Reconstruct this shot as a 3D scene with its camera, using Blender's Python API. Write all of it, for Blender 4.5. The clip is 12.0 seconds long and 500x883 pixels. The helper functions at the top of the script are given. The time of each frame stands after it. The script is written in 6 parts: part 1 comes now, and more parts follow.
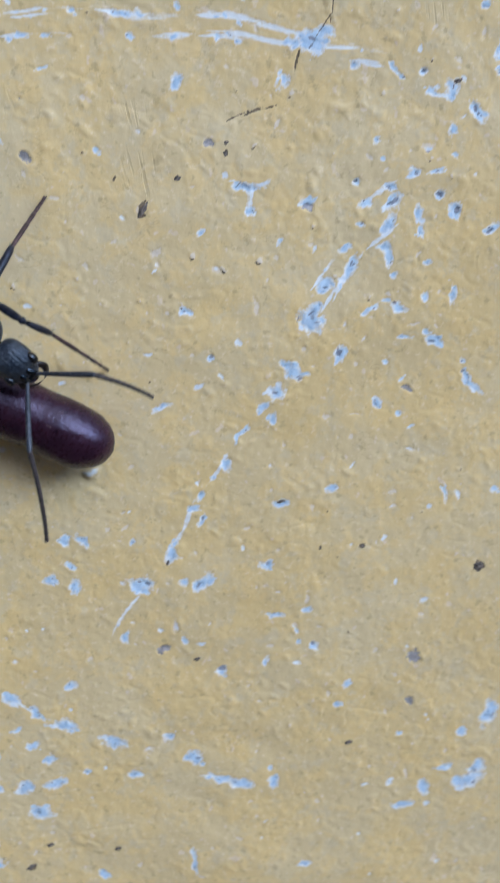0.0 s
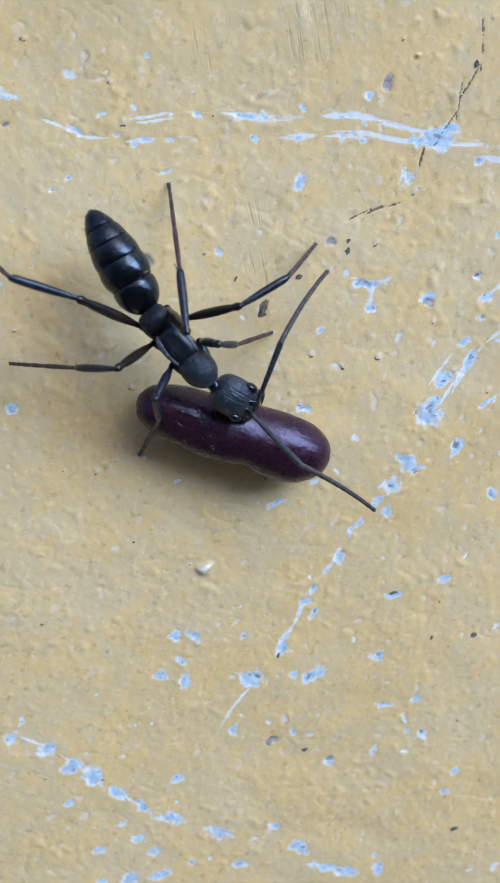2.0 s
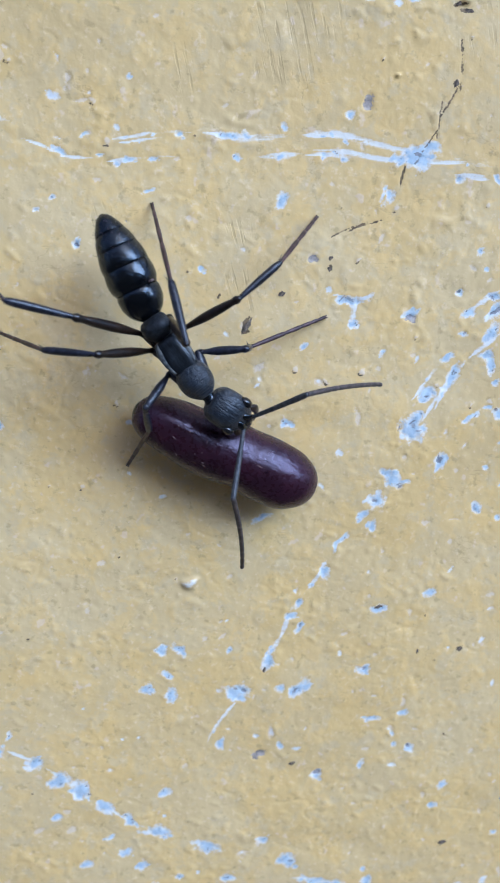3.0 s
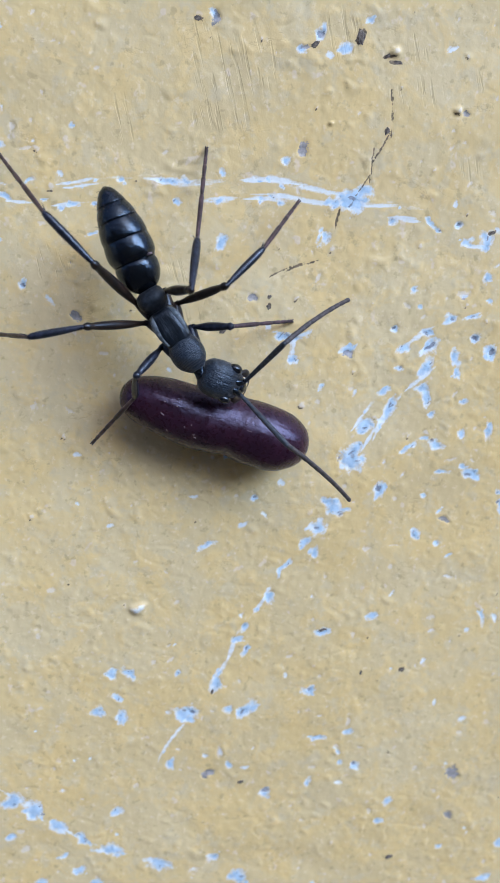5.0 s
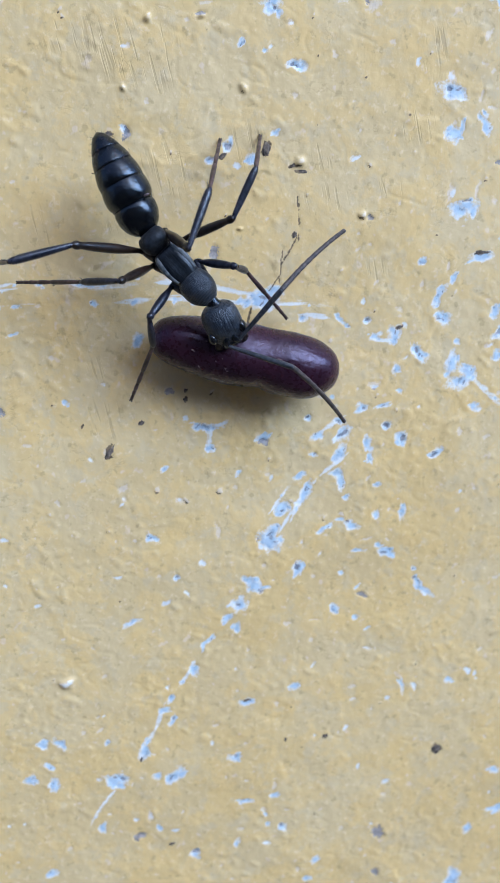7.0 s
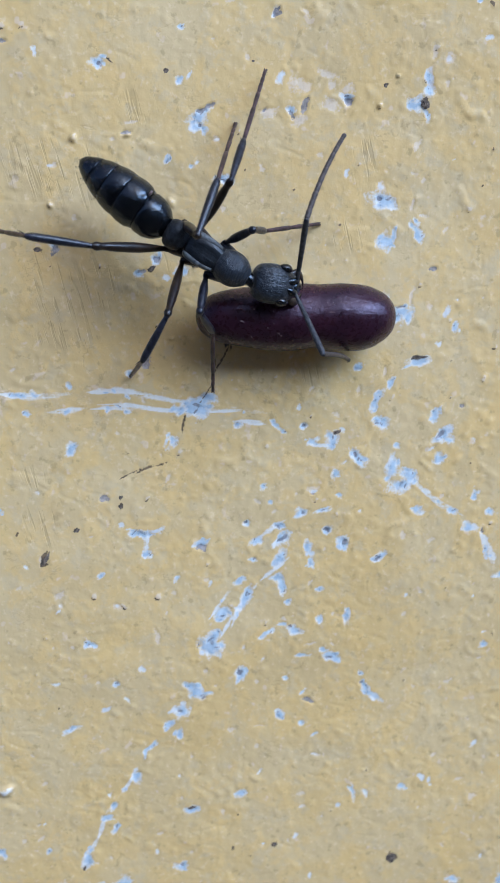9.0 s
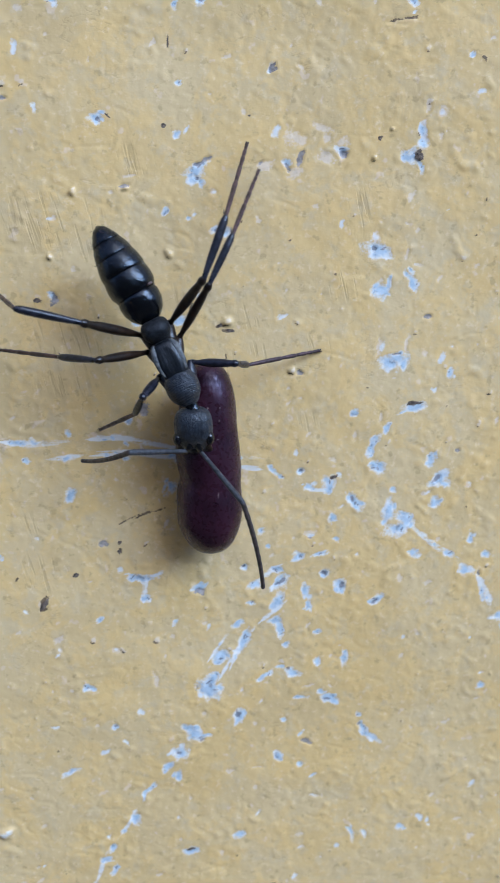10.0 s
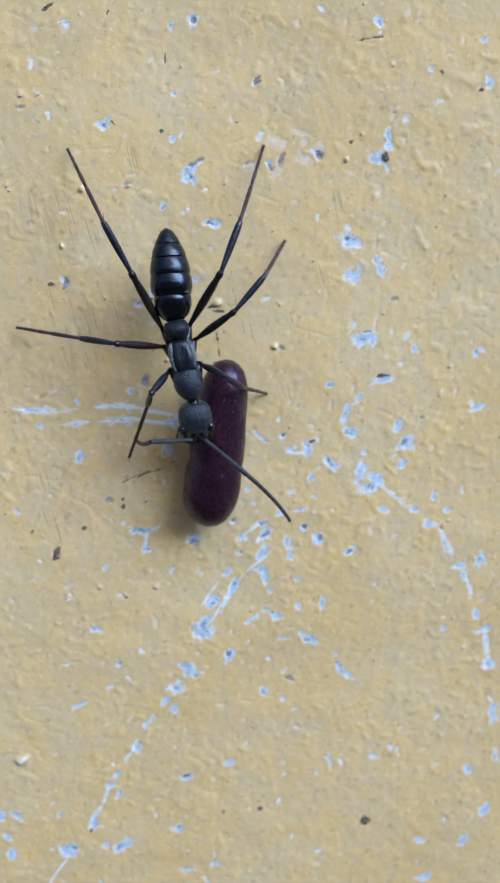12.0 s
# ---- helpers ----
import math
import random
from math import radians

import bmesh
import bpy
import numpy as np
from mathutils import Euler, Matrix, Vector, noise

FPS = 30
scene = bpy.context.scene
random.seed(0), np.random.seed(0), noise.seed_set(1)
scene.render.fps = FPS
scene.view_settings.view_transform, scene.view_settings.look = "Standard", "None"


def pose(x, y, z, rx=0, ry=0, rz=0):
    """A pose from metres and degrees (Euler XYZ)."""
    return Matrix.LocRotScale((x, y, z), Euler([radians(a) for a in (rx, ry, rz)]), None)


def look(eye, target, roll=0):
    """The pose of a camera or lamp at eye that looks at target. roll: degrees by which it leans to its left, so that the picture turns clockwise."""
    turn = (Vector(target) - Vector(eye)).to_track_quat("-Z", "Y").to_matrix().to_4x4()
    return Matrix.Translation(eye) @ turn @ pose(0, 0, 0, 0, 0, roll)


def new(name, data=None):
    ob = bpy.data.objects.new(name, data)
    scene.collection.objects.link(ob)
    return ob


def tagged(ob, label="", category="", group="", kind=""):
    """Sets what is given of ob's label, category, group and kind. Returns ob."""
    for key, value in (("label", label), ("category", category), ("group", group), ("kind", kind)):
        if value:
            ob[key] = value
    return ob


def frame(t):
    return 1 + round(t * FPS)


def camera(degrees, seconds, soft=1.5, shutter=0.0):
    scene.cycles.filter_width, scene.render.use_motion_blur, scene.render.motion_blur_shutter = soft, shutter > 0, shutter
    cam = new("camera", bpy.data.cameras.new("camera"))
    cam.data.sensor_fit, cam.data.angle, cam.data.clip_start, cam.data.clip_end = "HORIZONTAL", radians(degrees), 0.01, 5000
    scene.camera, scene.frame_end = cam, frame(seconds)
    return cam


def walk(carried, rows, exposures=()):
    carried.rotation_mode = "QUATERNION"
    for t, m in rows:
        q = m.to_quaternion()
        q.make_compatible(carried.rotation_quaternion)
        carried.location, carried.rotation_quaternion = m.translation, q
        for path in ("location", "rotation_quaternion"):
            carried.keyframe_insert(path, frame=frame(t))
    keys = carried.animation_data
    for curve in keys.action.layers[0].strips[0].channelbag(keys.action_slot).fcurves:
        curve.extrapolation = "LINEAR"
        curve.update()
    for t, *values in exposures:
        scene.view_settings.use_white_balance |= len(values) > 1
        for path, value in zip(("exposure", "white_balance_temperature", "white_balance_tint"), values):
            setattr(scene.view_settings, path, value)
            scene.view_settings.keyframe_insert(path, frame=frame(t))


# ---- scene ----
cam = camera(32.977, 12.0, 0.7, 0.15)
PATH = [
    (0.0, look((0.001313, -0.038347, -0.007306), (0.005791, -0.000293, -0.018788), 0.62)),
    (0.2, look((0.000134, -0.037814, -0.010619), (0.004643, 0.000384, -0.021600), 0.47)),
    (0.3, look((-0.000622, -0.037290, -0.010858), (0.003658, 0.000824, -0.022216), 0.49)),
    (0.5, look((-0.004286, -0.035816, -0.009319), (0.000424, 0.002151, -0.020995), 0.18)),
    (0.7, look((-0.006599, -0.034595, -0.006138), (-0.002701, 0.003564, -0.017482), -0.00)),
    (0.8, look((-0.008270, -0.034425, -0.005086), (-0.003518, 0.003817, -0.015809), 0.19)),
    (1.0, look((-0.008031, -0.034302, -0.004002), (-0.004193, 0.003967, -0.014993), -0.01)),
    (1.2, look((-0.008333, -0.034363, -0.004218), (-0.004189, 0.003849, -0.015293), -0.04)),
    (1.5, look((-0.007356, -0.035409, -0.003241), (-0.003510, 0.002830, -0.014332), -0.09)),
    (1.7, look((-0.005532, -0.035894, -0.003642), (-0.001839, 0.002305, -0.014920), -0.02)),
    (2.0, look((-0.003485, -0.036060, -0.003499), (0.000668, 0.002095, -0.014767), -0.05)),
    (2.5, look((-0.001224, -0.036361, -0.003876), (0.003124, 0.001790, -0.015085), -0.13)),
    (3.0, look((-0.002736, -0.036254, -0.003065), (0.001365, 0.001998, -0.014020), -0.20)),
    (3.2, look((-0.003758, -0.036100, -0.002570), (0.000475, 0.002110, -0.013618), -0.27)),
    (4.8, look((-0.000490, -0.037752, -0.002643), (0.003567, 0.000650, -0.013078), -0.07)),
    (5.0, look((-0.000818, -0.037483, -0.001579), (0.003857, 0.000775, -0.012277), -0.15)),
    (5.2, look((-0.000571, -0.037284, -0.001277), (0.003483, 0.001021, -0.012061), -0.30)),
    (5.5, look((0.000000, -0.037724, 0.000000), (0.005096, 0.000514, -0.010578), 0.00)),
    (5.7, look((0.001982, -0.038172, 0.000050), (0.006047, 0.000198, -0.010497), -0.14)),
    (6.0, look((0.002154, -0.038663, -0.000677), (0.006574, -0.000213, -0.010777), -0.09)),
    (6.2, look((0.002603, -0.038321, -0.001853), (0.006893, 0.000147, -0.011945), -0.12)),
    (6.5, look((0.002784, -0.037554, -0.001228), (0.007361, 0.000702, -0.011976), -0.32)),
    (6.7, look((0.002839, -0.038559, 0.000918), (0.007657, -0.000365, -0.009947), -0.37)),
    (8.3, look((0.004482, -0.037382, 0.005595), (0.007989, 0.001369, -0.003682), -0.79)),
    (8.5, look((0.005407, -0.037188, 0.006521), (0.008958, 0.001583, -0.002655), -0.86)),
    (8.8, look((0.007590, -0.037955, 0.006328), (0.010861, 0.000941, -0.002411), -1.00)),
    (9.0, look((0.007278, -0.037847, 0.005754), (0.010789, 0.000975, -0.003221), -1.08)),
    (9.2, look((0.007261, -0.037815, 0.005341), (0.010828, 0.001013, -0.003583), -1.10)),
    (9.5, look((0.008733, -0.038054, 0.008102), (0.012460, 0.000751, -0.000859), -1.12)),
    (9.8, look((0.009098, -0.038081, 0.007263), (0.012613, 0.000849, -0.001224), -1.22)),
    (10.0, look((0.007464, -0.037882, 0.007426), (0.010955, 0.001049, -0.001070), -1.25)),
    (10.2, look((0.006447, -0.038459, 0.006992), (0.009903, 0.000526, -0.001268), -1.10)),
    (10.5, look((0.005013, -0.039231, 0.007912), (0.008814, -0.000332, -0.000596), -1.24)),
    (10.8, look((0.005355, -0.040712, 0.007790), (0.008416, -0.001621, -0.000117), -1.21)),
    (11.0, look((0.004847, -0.041232, 0.007413), (0.008410, -0.002297, -0.001037), -1.27)),
    (11.5, look((0.006247, -0.042829, 0.006768), (0.009205, -0.003794, -0.001448), -1.23)),
    (12.0, look((0.007359, -0.043376, 0.006911), (0.011029, -0.004468, -0.001614), -1.27)),
]
walk(cam, PATH, [(0.0, 0.98, 5700, 10), (0.6, 1.06, 5750, 10), (1.5, 1.16, 5600, 10), (2.5, 1.23, 5600, 10), (6.5, 1.26, 5600, 10), (8.5, 1.19, 5700, 10), (9.0, 1.09, 5750, 10), (10.5, 1.07, 5750, 10), (12.0, 1.13, 5700, 10)])
cam.data.dof.use_dof = True
cam.data.dof.focus_distance = 0.0359
cam.data.dof.aperture_fstop = 122

# ---- world and light: a shaded outside wall under a soft sky ----
MM = 0.001
world = bpy.data.worlds.new("sky")
scene.world = world
world.use_nodes = True
sky = world.node_tree.nodes.new("ShaderNodeTexSky")
sky.sky_type = "NISHITA"
sky.sun_disc = False
sky.sun_elevation = radians(48)
sky.sun_rotation = radians(155)
sky.altitude = 100
sky.air_density = 0.7
sky.dust_density = 3.0
sky.ozone_density = 0.6
background = world.node_tree.nodes["Background"]
background.inputs["Strength"].default_value = 0.080
world.node_tree.links.new(sky.outputs["Color"], background.inputs["Color"])

sun_data = bpy.data.lights.new("sun", "SUN")
sun_data.energy = 2.5
sun_data.angle = radians(42)
sun_data.color = (0.74, 0.86, 1.0)
sun = new("sun", sun_data)
sun.matrix_world = look((0.80, -0.90, 0.55), (0, 0, 0))

# ---- materials ----
def shader(name):
    m = bpy.data.materials.new(name)
    m.use_nodes = True
    nt = m.node_tree
    bsdf = nt.nodes["Principled BSDF"]
    return m, nt, bsdf


def node(nt, kind, **values):
    n = nt.nodes.new(kind)
    for key, value in values.items():
        n.inputs[key].default_value = value
    return n


def place(nt, scale=(1, 1, 1), turn=(0, 0, 0)):
    """Object coordinates in millimetres, stretched and turned."""
    tc = nt.nodes.new("ShaderNodeTexCoord")
    mp = nt.nodes.new("ShaderNodeMapping")
    mp.inputs["Scale"].default_value = [1000 * s for s in scale]
    mp.inputs["Rotation"].default_value = [radians(a) for a in turn]
    nt.links.new(tc.outputs["Object"], mp.inputs["Vector"])
    return mp.outputs["Vector"]


def brushed(nt, turn, scale):
    """Object coordinates in millimetres, first turned in the wall's plane, then stretched."""
    m = nt.nodes.new("ShaderNodeMapping")
    m.inputs["Scale"].default_value = scale
    nt.links.new(place(nt, (1, 1, 1), (0, turn, 0)), m.inputs["Vector"])
    return m.outputs["Vector"]


def noisy(nt, vec, scale, detail=4.0, rough=0.55, distortion=0.0):
    n = node(nt, "ShaderNodeTexNoise", Scale=scale, Detail=detail, Roughness=rough, Distortion=distortion)
    nt.links.new(vec, n.inputs["Vector"])
    return n.outputs["Fac"]


def ramp(nt, fac, stops):
    r = nt.nodes.new("ShaderNodeValToRGB")
    while len(r.color_ramp.elements) < len(stops):
        r.color_ramp.elements.new(0.5)
    for e, (at, c) in zip(r.color_ramp.elements, stops):
        e.position = at
        e.color = (*c, 1) if len(c) == 3 else c
    nt.links.new(fac, r.inputs["Fac"])
    return r.outputs["Color"]


def mixed(nt, fac, a, b, mode="MIX"):
    m = nt.nodes.new("ShaderNodeMix")
    m.data_type, m.blend_type = "RGBA", mode
    for sock, v in ((m.inputs["Factor"], fac), (m.inputs["A"], a), (m.inputs["B"], b)):
        if isinstance(v, (int, float)):
            sock.default_value = v
        elif isinstance(v, tuple):
            sock.default_value = (*v, 1)
        else:
            nt.links.new(v, sock)
    return m.outputs["Result"]


def calc(nt, op, a, b=0.0, clamp=False):
    m = nt.nodes.new("ShaderNodeMath")
    m.operation, m.use_clamp = op, clamp
    for sock, v in zip(m.inputs, (a, b)):
        if isinstance(v, (int, float)):
            sock.default_value = v
        else:
            nt.links.new(v, sock)
    return m.outputs["Value"]


def bumped(nt, bsdf, height, strength, distance):
    b = node(nt, "ShaderNodeBump", Strength=strength, Distance=distance)
    nt.links.new(height, b.inputs["Height"])
    nt.links.new(b.outputs["Normal"], bsdf.inputs["Normal"])
    return b


def paint_material():
    """Ochre wall paint over white primer and old blue paint; the mesh carries where it has worn off."""
    m, nt, bsdf = shader("ochre_paint")
    vec = place(nt)

    def worn(name):
        a = nt.nodes.new("ShaderNodeAttribute")
        a.attribute_name = name
        return a.outputs["Fac"]

    big = noisy(nt, vec, 0.09, 3)
    mid = noisy(nt, vec, 0.55, 5, 0.6)
    fine = noisy(nt, vec, 3.2, 4, 0.6)
    base = ramp(nt, big, [(0.35, (0.566, 0.432, 0.216)), (0.65, (0.603, 0.487, 0.281))])
    base = mixed(nt, ramp(nt, noisy(nt, vec, 0.22, 6, 0.65, 0.3), [(0.48, (0, 0, 0)), (0.58, (0.52, 0.52, 0.52))]), base, (0.645, 0.463, 0.188))
    base = mixed(nt, ramp(nt, noisy(nt, vec, 0.55, 7, 0.68, 0.4), [(0.50, (0, 0, 0)), (0.57, (0.48, 0.48, 0.48))]), base, (0.678, 0.492, 0.211))
    base = mixed(nt, ramp(nt, noisy(nt, vec, 0.9, 6, 0.65), [(0.54, (0, 0, 0)), (0.62, (0.45, 0.45, 0.45))]), base, (0.526, 0.450, 0.300))
    base = mixed(nt, ramp(nt, fine, [(0.57, (0, 0, 0)), (0.70, (0.5, 0.5, 0.5))]), base, (0.737, 0.620, 0.416))
    base = mixed(nt, ramp(nt, noisy(nt, vec, 1.45, 2, 0.5), [(0.66, (0, 0, 0)), (0.72, (0.42, 0.42, 0.42))]), base, (0.70, 0.60, 0.53))
    base = mixed(nt, ramp(nt, noisy(nt, vec, 2.1, 4), [(0.60, (0, 0, 0)), (0.68, (0.42, 0.42, 0.42))]), base, (0.316, 0.230, 0.111))
    # bristle lines of the brush, in short patches
    lines = noisy(nt, brushed(nt, 12, (4.6, 1.0, 0.42)), 1.0, 2, 0.5, 0.3)
    lines = ramp(nt, lines, [(0.55, (0, 0, 0)), (0.64, (1, 1, 1))])
    lines = calc(nt, "MULTIPLY", lines, worn("bristle"))
    base = mixed(nt, calc(nt, "MULTIPLY", lines, 0.28), base, (0.284, 0.200, 0.101))
    # hairlines where coats of paint end
    way = noisy(nt, brushed(nt, 0, (0.55, 1, 1.0)), 0.42, 5, 0.6, 0.4)
    hair = ramp(nt, calc(nt, "ABSOLUTE", calc(nt, "SUBTRACT", way, 0.5)), [(0.0, (1, 1, 1)), (0.007, (0, 0, 0))])
    hair = calc(nt, "MULTIPLY", hair, ramp(nt, noisy(nt, vec, 0.5, 3), [(0.50, (0, 0, 0)), (0.62, (0.28, 0.28, 0.28))]))
    base = mixed(nt, hair, base, (0.316, 0.210, 0.101))
    # edges of the bare places break up with the grain
    grain = calc(nt, "ADD", calc(nt, "MULTIPLY", calc(nt, "SUBTRACT", noisy(nt, vec, 4.5, 4, 0.65), 0.5), 0.9),
                 calc(nt, "MULTIPLY", calc(nt, "SUBTRACT", noisy(nt, vec, 9.0, 3, 0.6), 0.5), 1.0))
    scrape = calc(nt, "MULTIPLY", worn("streak"), calc(nt, "ADD", calc(nt, "MULTIPLY", noisy(nt, brushed(nt, -3, (0.35, 1, 7.0)), 1.0, 2, 0.5), 2.4), calc(nt, "MULTIPLY", grain, 1.2)))
    scraped = ramp(nt, scrape, [(0.30, (0, 0, 0)), (0.90, (0.85, 0.85, 0.85))])
    base = mixed(nt, scraped, base, (0.70, 0.74, 0.78))

    def frayed(name, by):
        return calc(nt, "ADD", worn(name), calc(nt, "MULTIPLY", by, calc(nt, "MULTIPLY", worn(name), 4.0, True)))
    bare = ramp(nt, frayed("chip", grain), [(0.10, (0, 0, 0)), (0.36, (0.55, 0.55, 0.55)), (0.68, (0.95, 0.95, 0.95))])
    grain2 = calc(nt, "MULTIPLY", calc(nt, "SUBTRACT", noisy(nt, vec, 5.5, 4, 0.7), 0.5), 1.7)
    deep = ramp(nt, frayed("blue", grain2), [(0.26, (0, 0, 0)), (0.80, (1, 1, 1))])
    primer = ramp(nt, noisy(nt, vec, 1.7, 3), [(0.35, (0.56, 0.62, 0.70)), (0.65, (0.74, 0.76, 0.77))])
    blue = ramp(nt, noisy(nt, vec, 2.6, 5), [(0.32, (0.20, 0.25, 0.33)), (0.42, (0.34, 0.48, 0.64)), (0.66, (0.47, 0.61, 0.75))])
    under = mixed(nt, deep, primer, blue)
    colour = mixed(nt, bare, base, under)
    pale = ramp(nt, frayed("pale", grain), [(0.3, (0, 0, 0)), (0.80, (0.48, 0.48, 0.48))])
    colour = mixed(nt, pale, colour, (0.70, 0.66, 0.66))
    # dirt stains and cracks, and the shade painted in beneath paint crumbs
    soot_and_shade = ramp(nt, frayed("soot_and_shade", grain), [(0.28, (0, 0, 0)), (0.45, (0.92, 0.92, 0.92))])
    colour = mixed(nt, soot_and_shade, colour, ramp(nt, fine, [(0.4, (0.050, 0.036, 0.026)), (0.65, (0.20, 0.14, 0.09))]))
    slate = ramp(nt, frayed("grey", grain), [(0.28, (0, 0, 0)), (0.45, (0.85, 0.85, 0.85))])
    colour = mixed(nt, slate, colour, ramp(nt, fine, [(0.4, (0.13, 0.14, 0.18)), (0.65, (0.36, 0.35, 0.39))]))
    nt.links.new(colour, bsdf.inputs["Base Color"])
    nt.links.new(ramp(nt, mid, [(0.3, (0.5, 0.5, 0.5)), (0.7, (0.68, 0.68, 0.68))]), bsdf.inputs["Roughness"])
    bsdf.inputs["Specular IOR Level"].default_value = 0.35
    coat = ramp(nt, noisy(nt, vec, 0.55, 3, 0.6, 0.4), [(0.48, (0, 0, 0)), (0.57, (1, 1, 1))])
    height = calc(nt, "ADD", calc(nt, "ADD", calc(nt, "MULTIPLY", fine, 0.6), mid), calc(nt, "MULTIPLY", coat, 0.18))
    height = calc(nt, "SUBTRACT", height, calc(nt, "ADD", calc(nt, "MULTIPLY", lines, 0.5), calc(nt, "MULTIPLY", hair, 0.5)))
    bumped(nt, bsdf, height, 0.36, 0.00006)
    return m


def cuticle(name, low, high, rough, coat=0.0, grain=4.0, ridges=0.0, bump=0.00002, spec=0.5, down=0.0):
    """Insect shell: two shades, fine grain, and ridges round the long axis where wanted."""
    m, nt, bsdf = shader(name)
    vec = place(nt)
    n = noisy(nt, vec, grain, 4, 0.6)
    nt.links.new(ramp(nt, n, [(0.35, low), (0.7, high)]), bsdf.inputs["Base Color"])
    nt.links.new(ramp(nt, noisy(nt, vec, grain * 0.4), [(0.3, (rough * 0.8,) * 3), (0.7, (min(1, rough * 1.2),) * 3)]), bsdf.inputs["Roughness"])
    bsdf.inputs["Specular IOR Level"].default_value = spec
    bsdf.inputs["Specular Tint"].default_value = (0.72, 0.83, 1.0, 1)
    bsdf.inputs["Coat Weight"].default_value = coat
    bsdf.inputs["Coat Roughness"].default_value = 0.12
    bsdf.inputs["Sheen Weight"].default_value = down
    bsdf.inputs["Sheen Roughness"].default_value = 0.4
    height = n
    if ridges < 0:
        # fine ribs along the body
        ribs = noisy(nt, place(nt, (0.8, 7.0, 7.0)), 1.6, 3, 0.6)
        height = calc(nt, "ADD", calc(nt, "MULTIPLY", ribs, 1.1), n)
    if ridges > 0:
        # fine striae in arcs round the joint
        w = node(nt, "ShaderNodeTexWave", Scale=ridges, Distortion=9.0, Detail=3.0)
        w.wave_type, w.rings_direction = "RINGS", "SPHERICAL"
        w.inputs["Detail Scale"].default_value = 0.5
        nt.links.new(place(nt, (1, 0.6, 1)), w.inputs["Vector"])
        height = calc(nt, "ADD", calc(nt, "MULTIPLY", w.outputs["Fac"], 0.2), calc(nt, "MULTIPLY", n, 1.6))
        shade = ramp(nt, calc(nt, "ADD", calc(nt, "MULTIPLY", w.outputs["Fac"], 0.22), calc(nt, "MULTIPLY", n, 0.78)), [(0.30, low), (0.68, high)])
        nt.links.new(shade, bsdf.inputs["Base Color"])
    bumped(nt, bsdf, height, 0.6, bump)
    return m


def cocoon_material():
    m, nt, bsdf = shader("purple_brown_husk")
    vec = place(nt)
    long = place(nt, (0.5, 2.2, 2.2))
    n = noisy(nt, vec, 0.8, 5, 0.6)
    colour = ramp(nt, n, [(0.3, (0.013, 0.004, 0.009)), (0.7, (0.030, 0.009, 0.018))])
    fleck = ramp(nt, noisy(nt, long, 2.4, 2, 0.5), [(0.74, (0, 0, 0)), (0.79, (0.4, 0.4, 0.4))])
    colour = mixed(nt, fleck, colour, (0.34, 0.24, 0.26))
    nt.links.new(colour, bsdf.inputs["Base Color"])
    bsdf.inputs["Specular IOR Level"].default_value = 0.46
    bsdf.inputs["Specular Tint"].default_value = (0.68, 0.66, 1.0, 1)
    scuffs = ramp(nt, noisy(nt, vec, 5.0, 3), [(0.35, (0.22, 0.22, 0.22)), (0.7, (0.40, 0.40, 0.40))])
    nt.links.new(scuffs, bsdf.inputs["Roughness"])
    fine = calc(nt, "ADD", calc(nt, "MULTIPLY", noisy(nt, long, 3.0), 0.5), calc(nt, "MULTIPLY", noisy(nt, vec, 4.0, 3), 0.7))
    bumped(nt, bsdf, calc(nt, "ADD", n, fine), 0.4, 0.00008)
    return m


def rough_material(name, low, high):
    m, nt, bsdf = shader(name)
    tc = nt.nodes.new("ShaderNodeTexCoord")
    n = noisy(nt, tc.outputs["Object"], 3.0, 6)
    nt.links.new(ramp(nt, n, [(0.3, low), (0.7, high)]), bsdf.inputs["Base Color"])
    bsdf.inputs["Roughness"].default_value = 0.95
    return m


PAINT = paint_material()
SHELL = cuticle("grey_downy_shell", (0.003, 0.005, 0.009), (0.022, 0.030, 0.046), 0.36, 0.0, 5.0, 4.6, 0.00010, 0.55, 0.10)
FACE = cuticle("grey_streaked_shell", (0.003, 0.005, 0.009), (0.022, 0.030, 0.046), 0.36, 0.0, 5.0, -1, 0.00009, 0.55, 0.10)
RIBBED = cuticle("grey_ribbed_shell", (0.003, 0.004, 0.006), (0.014, 0.018, 0.025), 0.34, 0.0, 3.5, -1, 0.00003, 0.45, 0.02)
DOWNY = cuticle("pale_grey_ridge", (0.04, 0.046, 0.055), (0.17, 0.19, 0.21), 0.5, 0.0, 5.0, 0, 0.00002, 0.4, 0.05)
NODE = cuticle("dull_black_shell", (0.003, 0.004, 0.006), (0.020, 0.024, 0.032), 0.55, 0.0, 6.0, 0, 0.00006, 0.3, 0.03)
GLOSS = cuticle("glossy_black_shell", (0.0015, 0.0015, 0.002), (0.004, 0.004, 0.005), 0.24, 0.30, 1.8, 0, 0.00012, 0.45)
GLOSS.node_tree.nodes["Principled BSDF"].inputs["Specular Tint"].default_value = (0.50, 0.70, 1.0, 1)
GLOSS.node_tree.nodes["Principled BSDF"].inputs["Coat Tint"].default_value = (0.70, 0.85, 1.0, 1)
SEAM = cuticle("brown_shell_edge", (0.008, 0.006, 0.005), (0.020, 0.013, 0.009), 0.35, 0, 5.0)
LEG = cuticle("dark_leg_shell", (0.004, 0.005, 0.009), (0.022, 0.024, 0.042), 0.30, 0.05, 5.0, 0, 0.00003, 0.45)
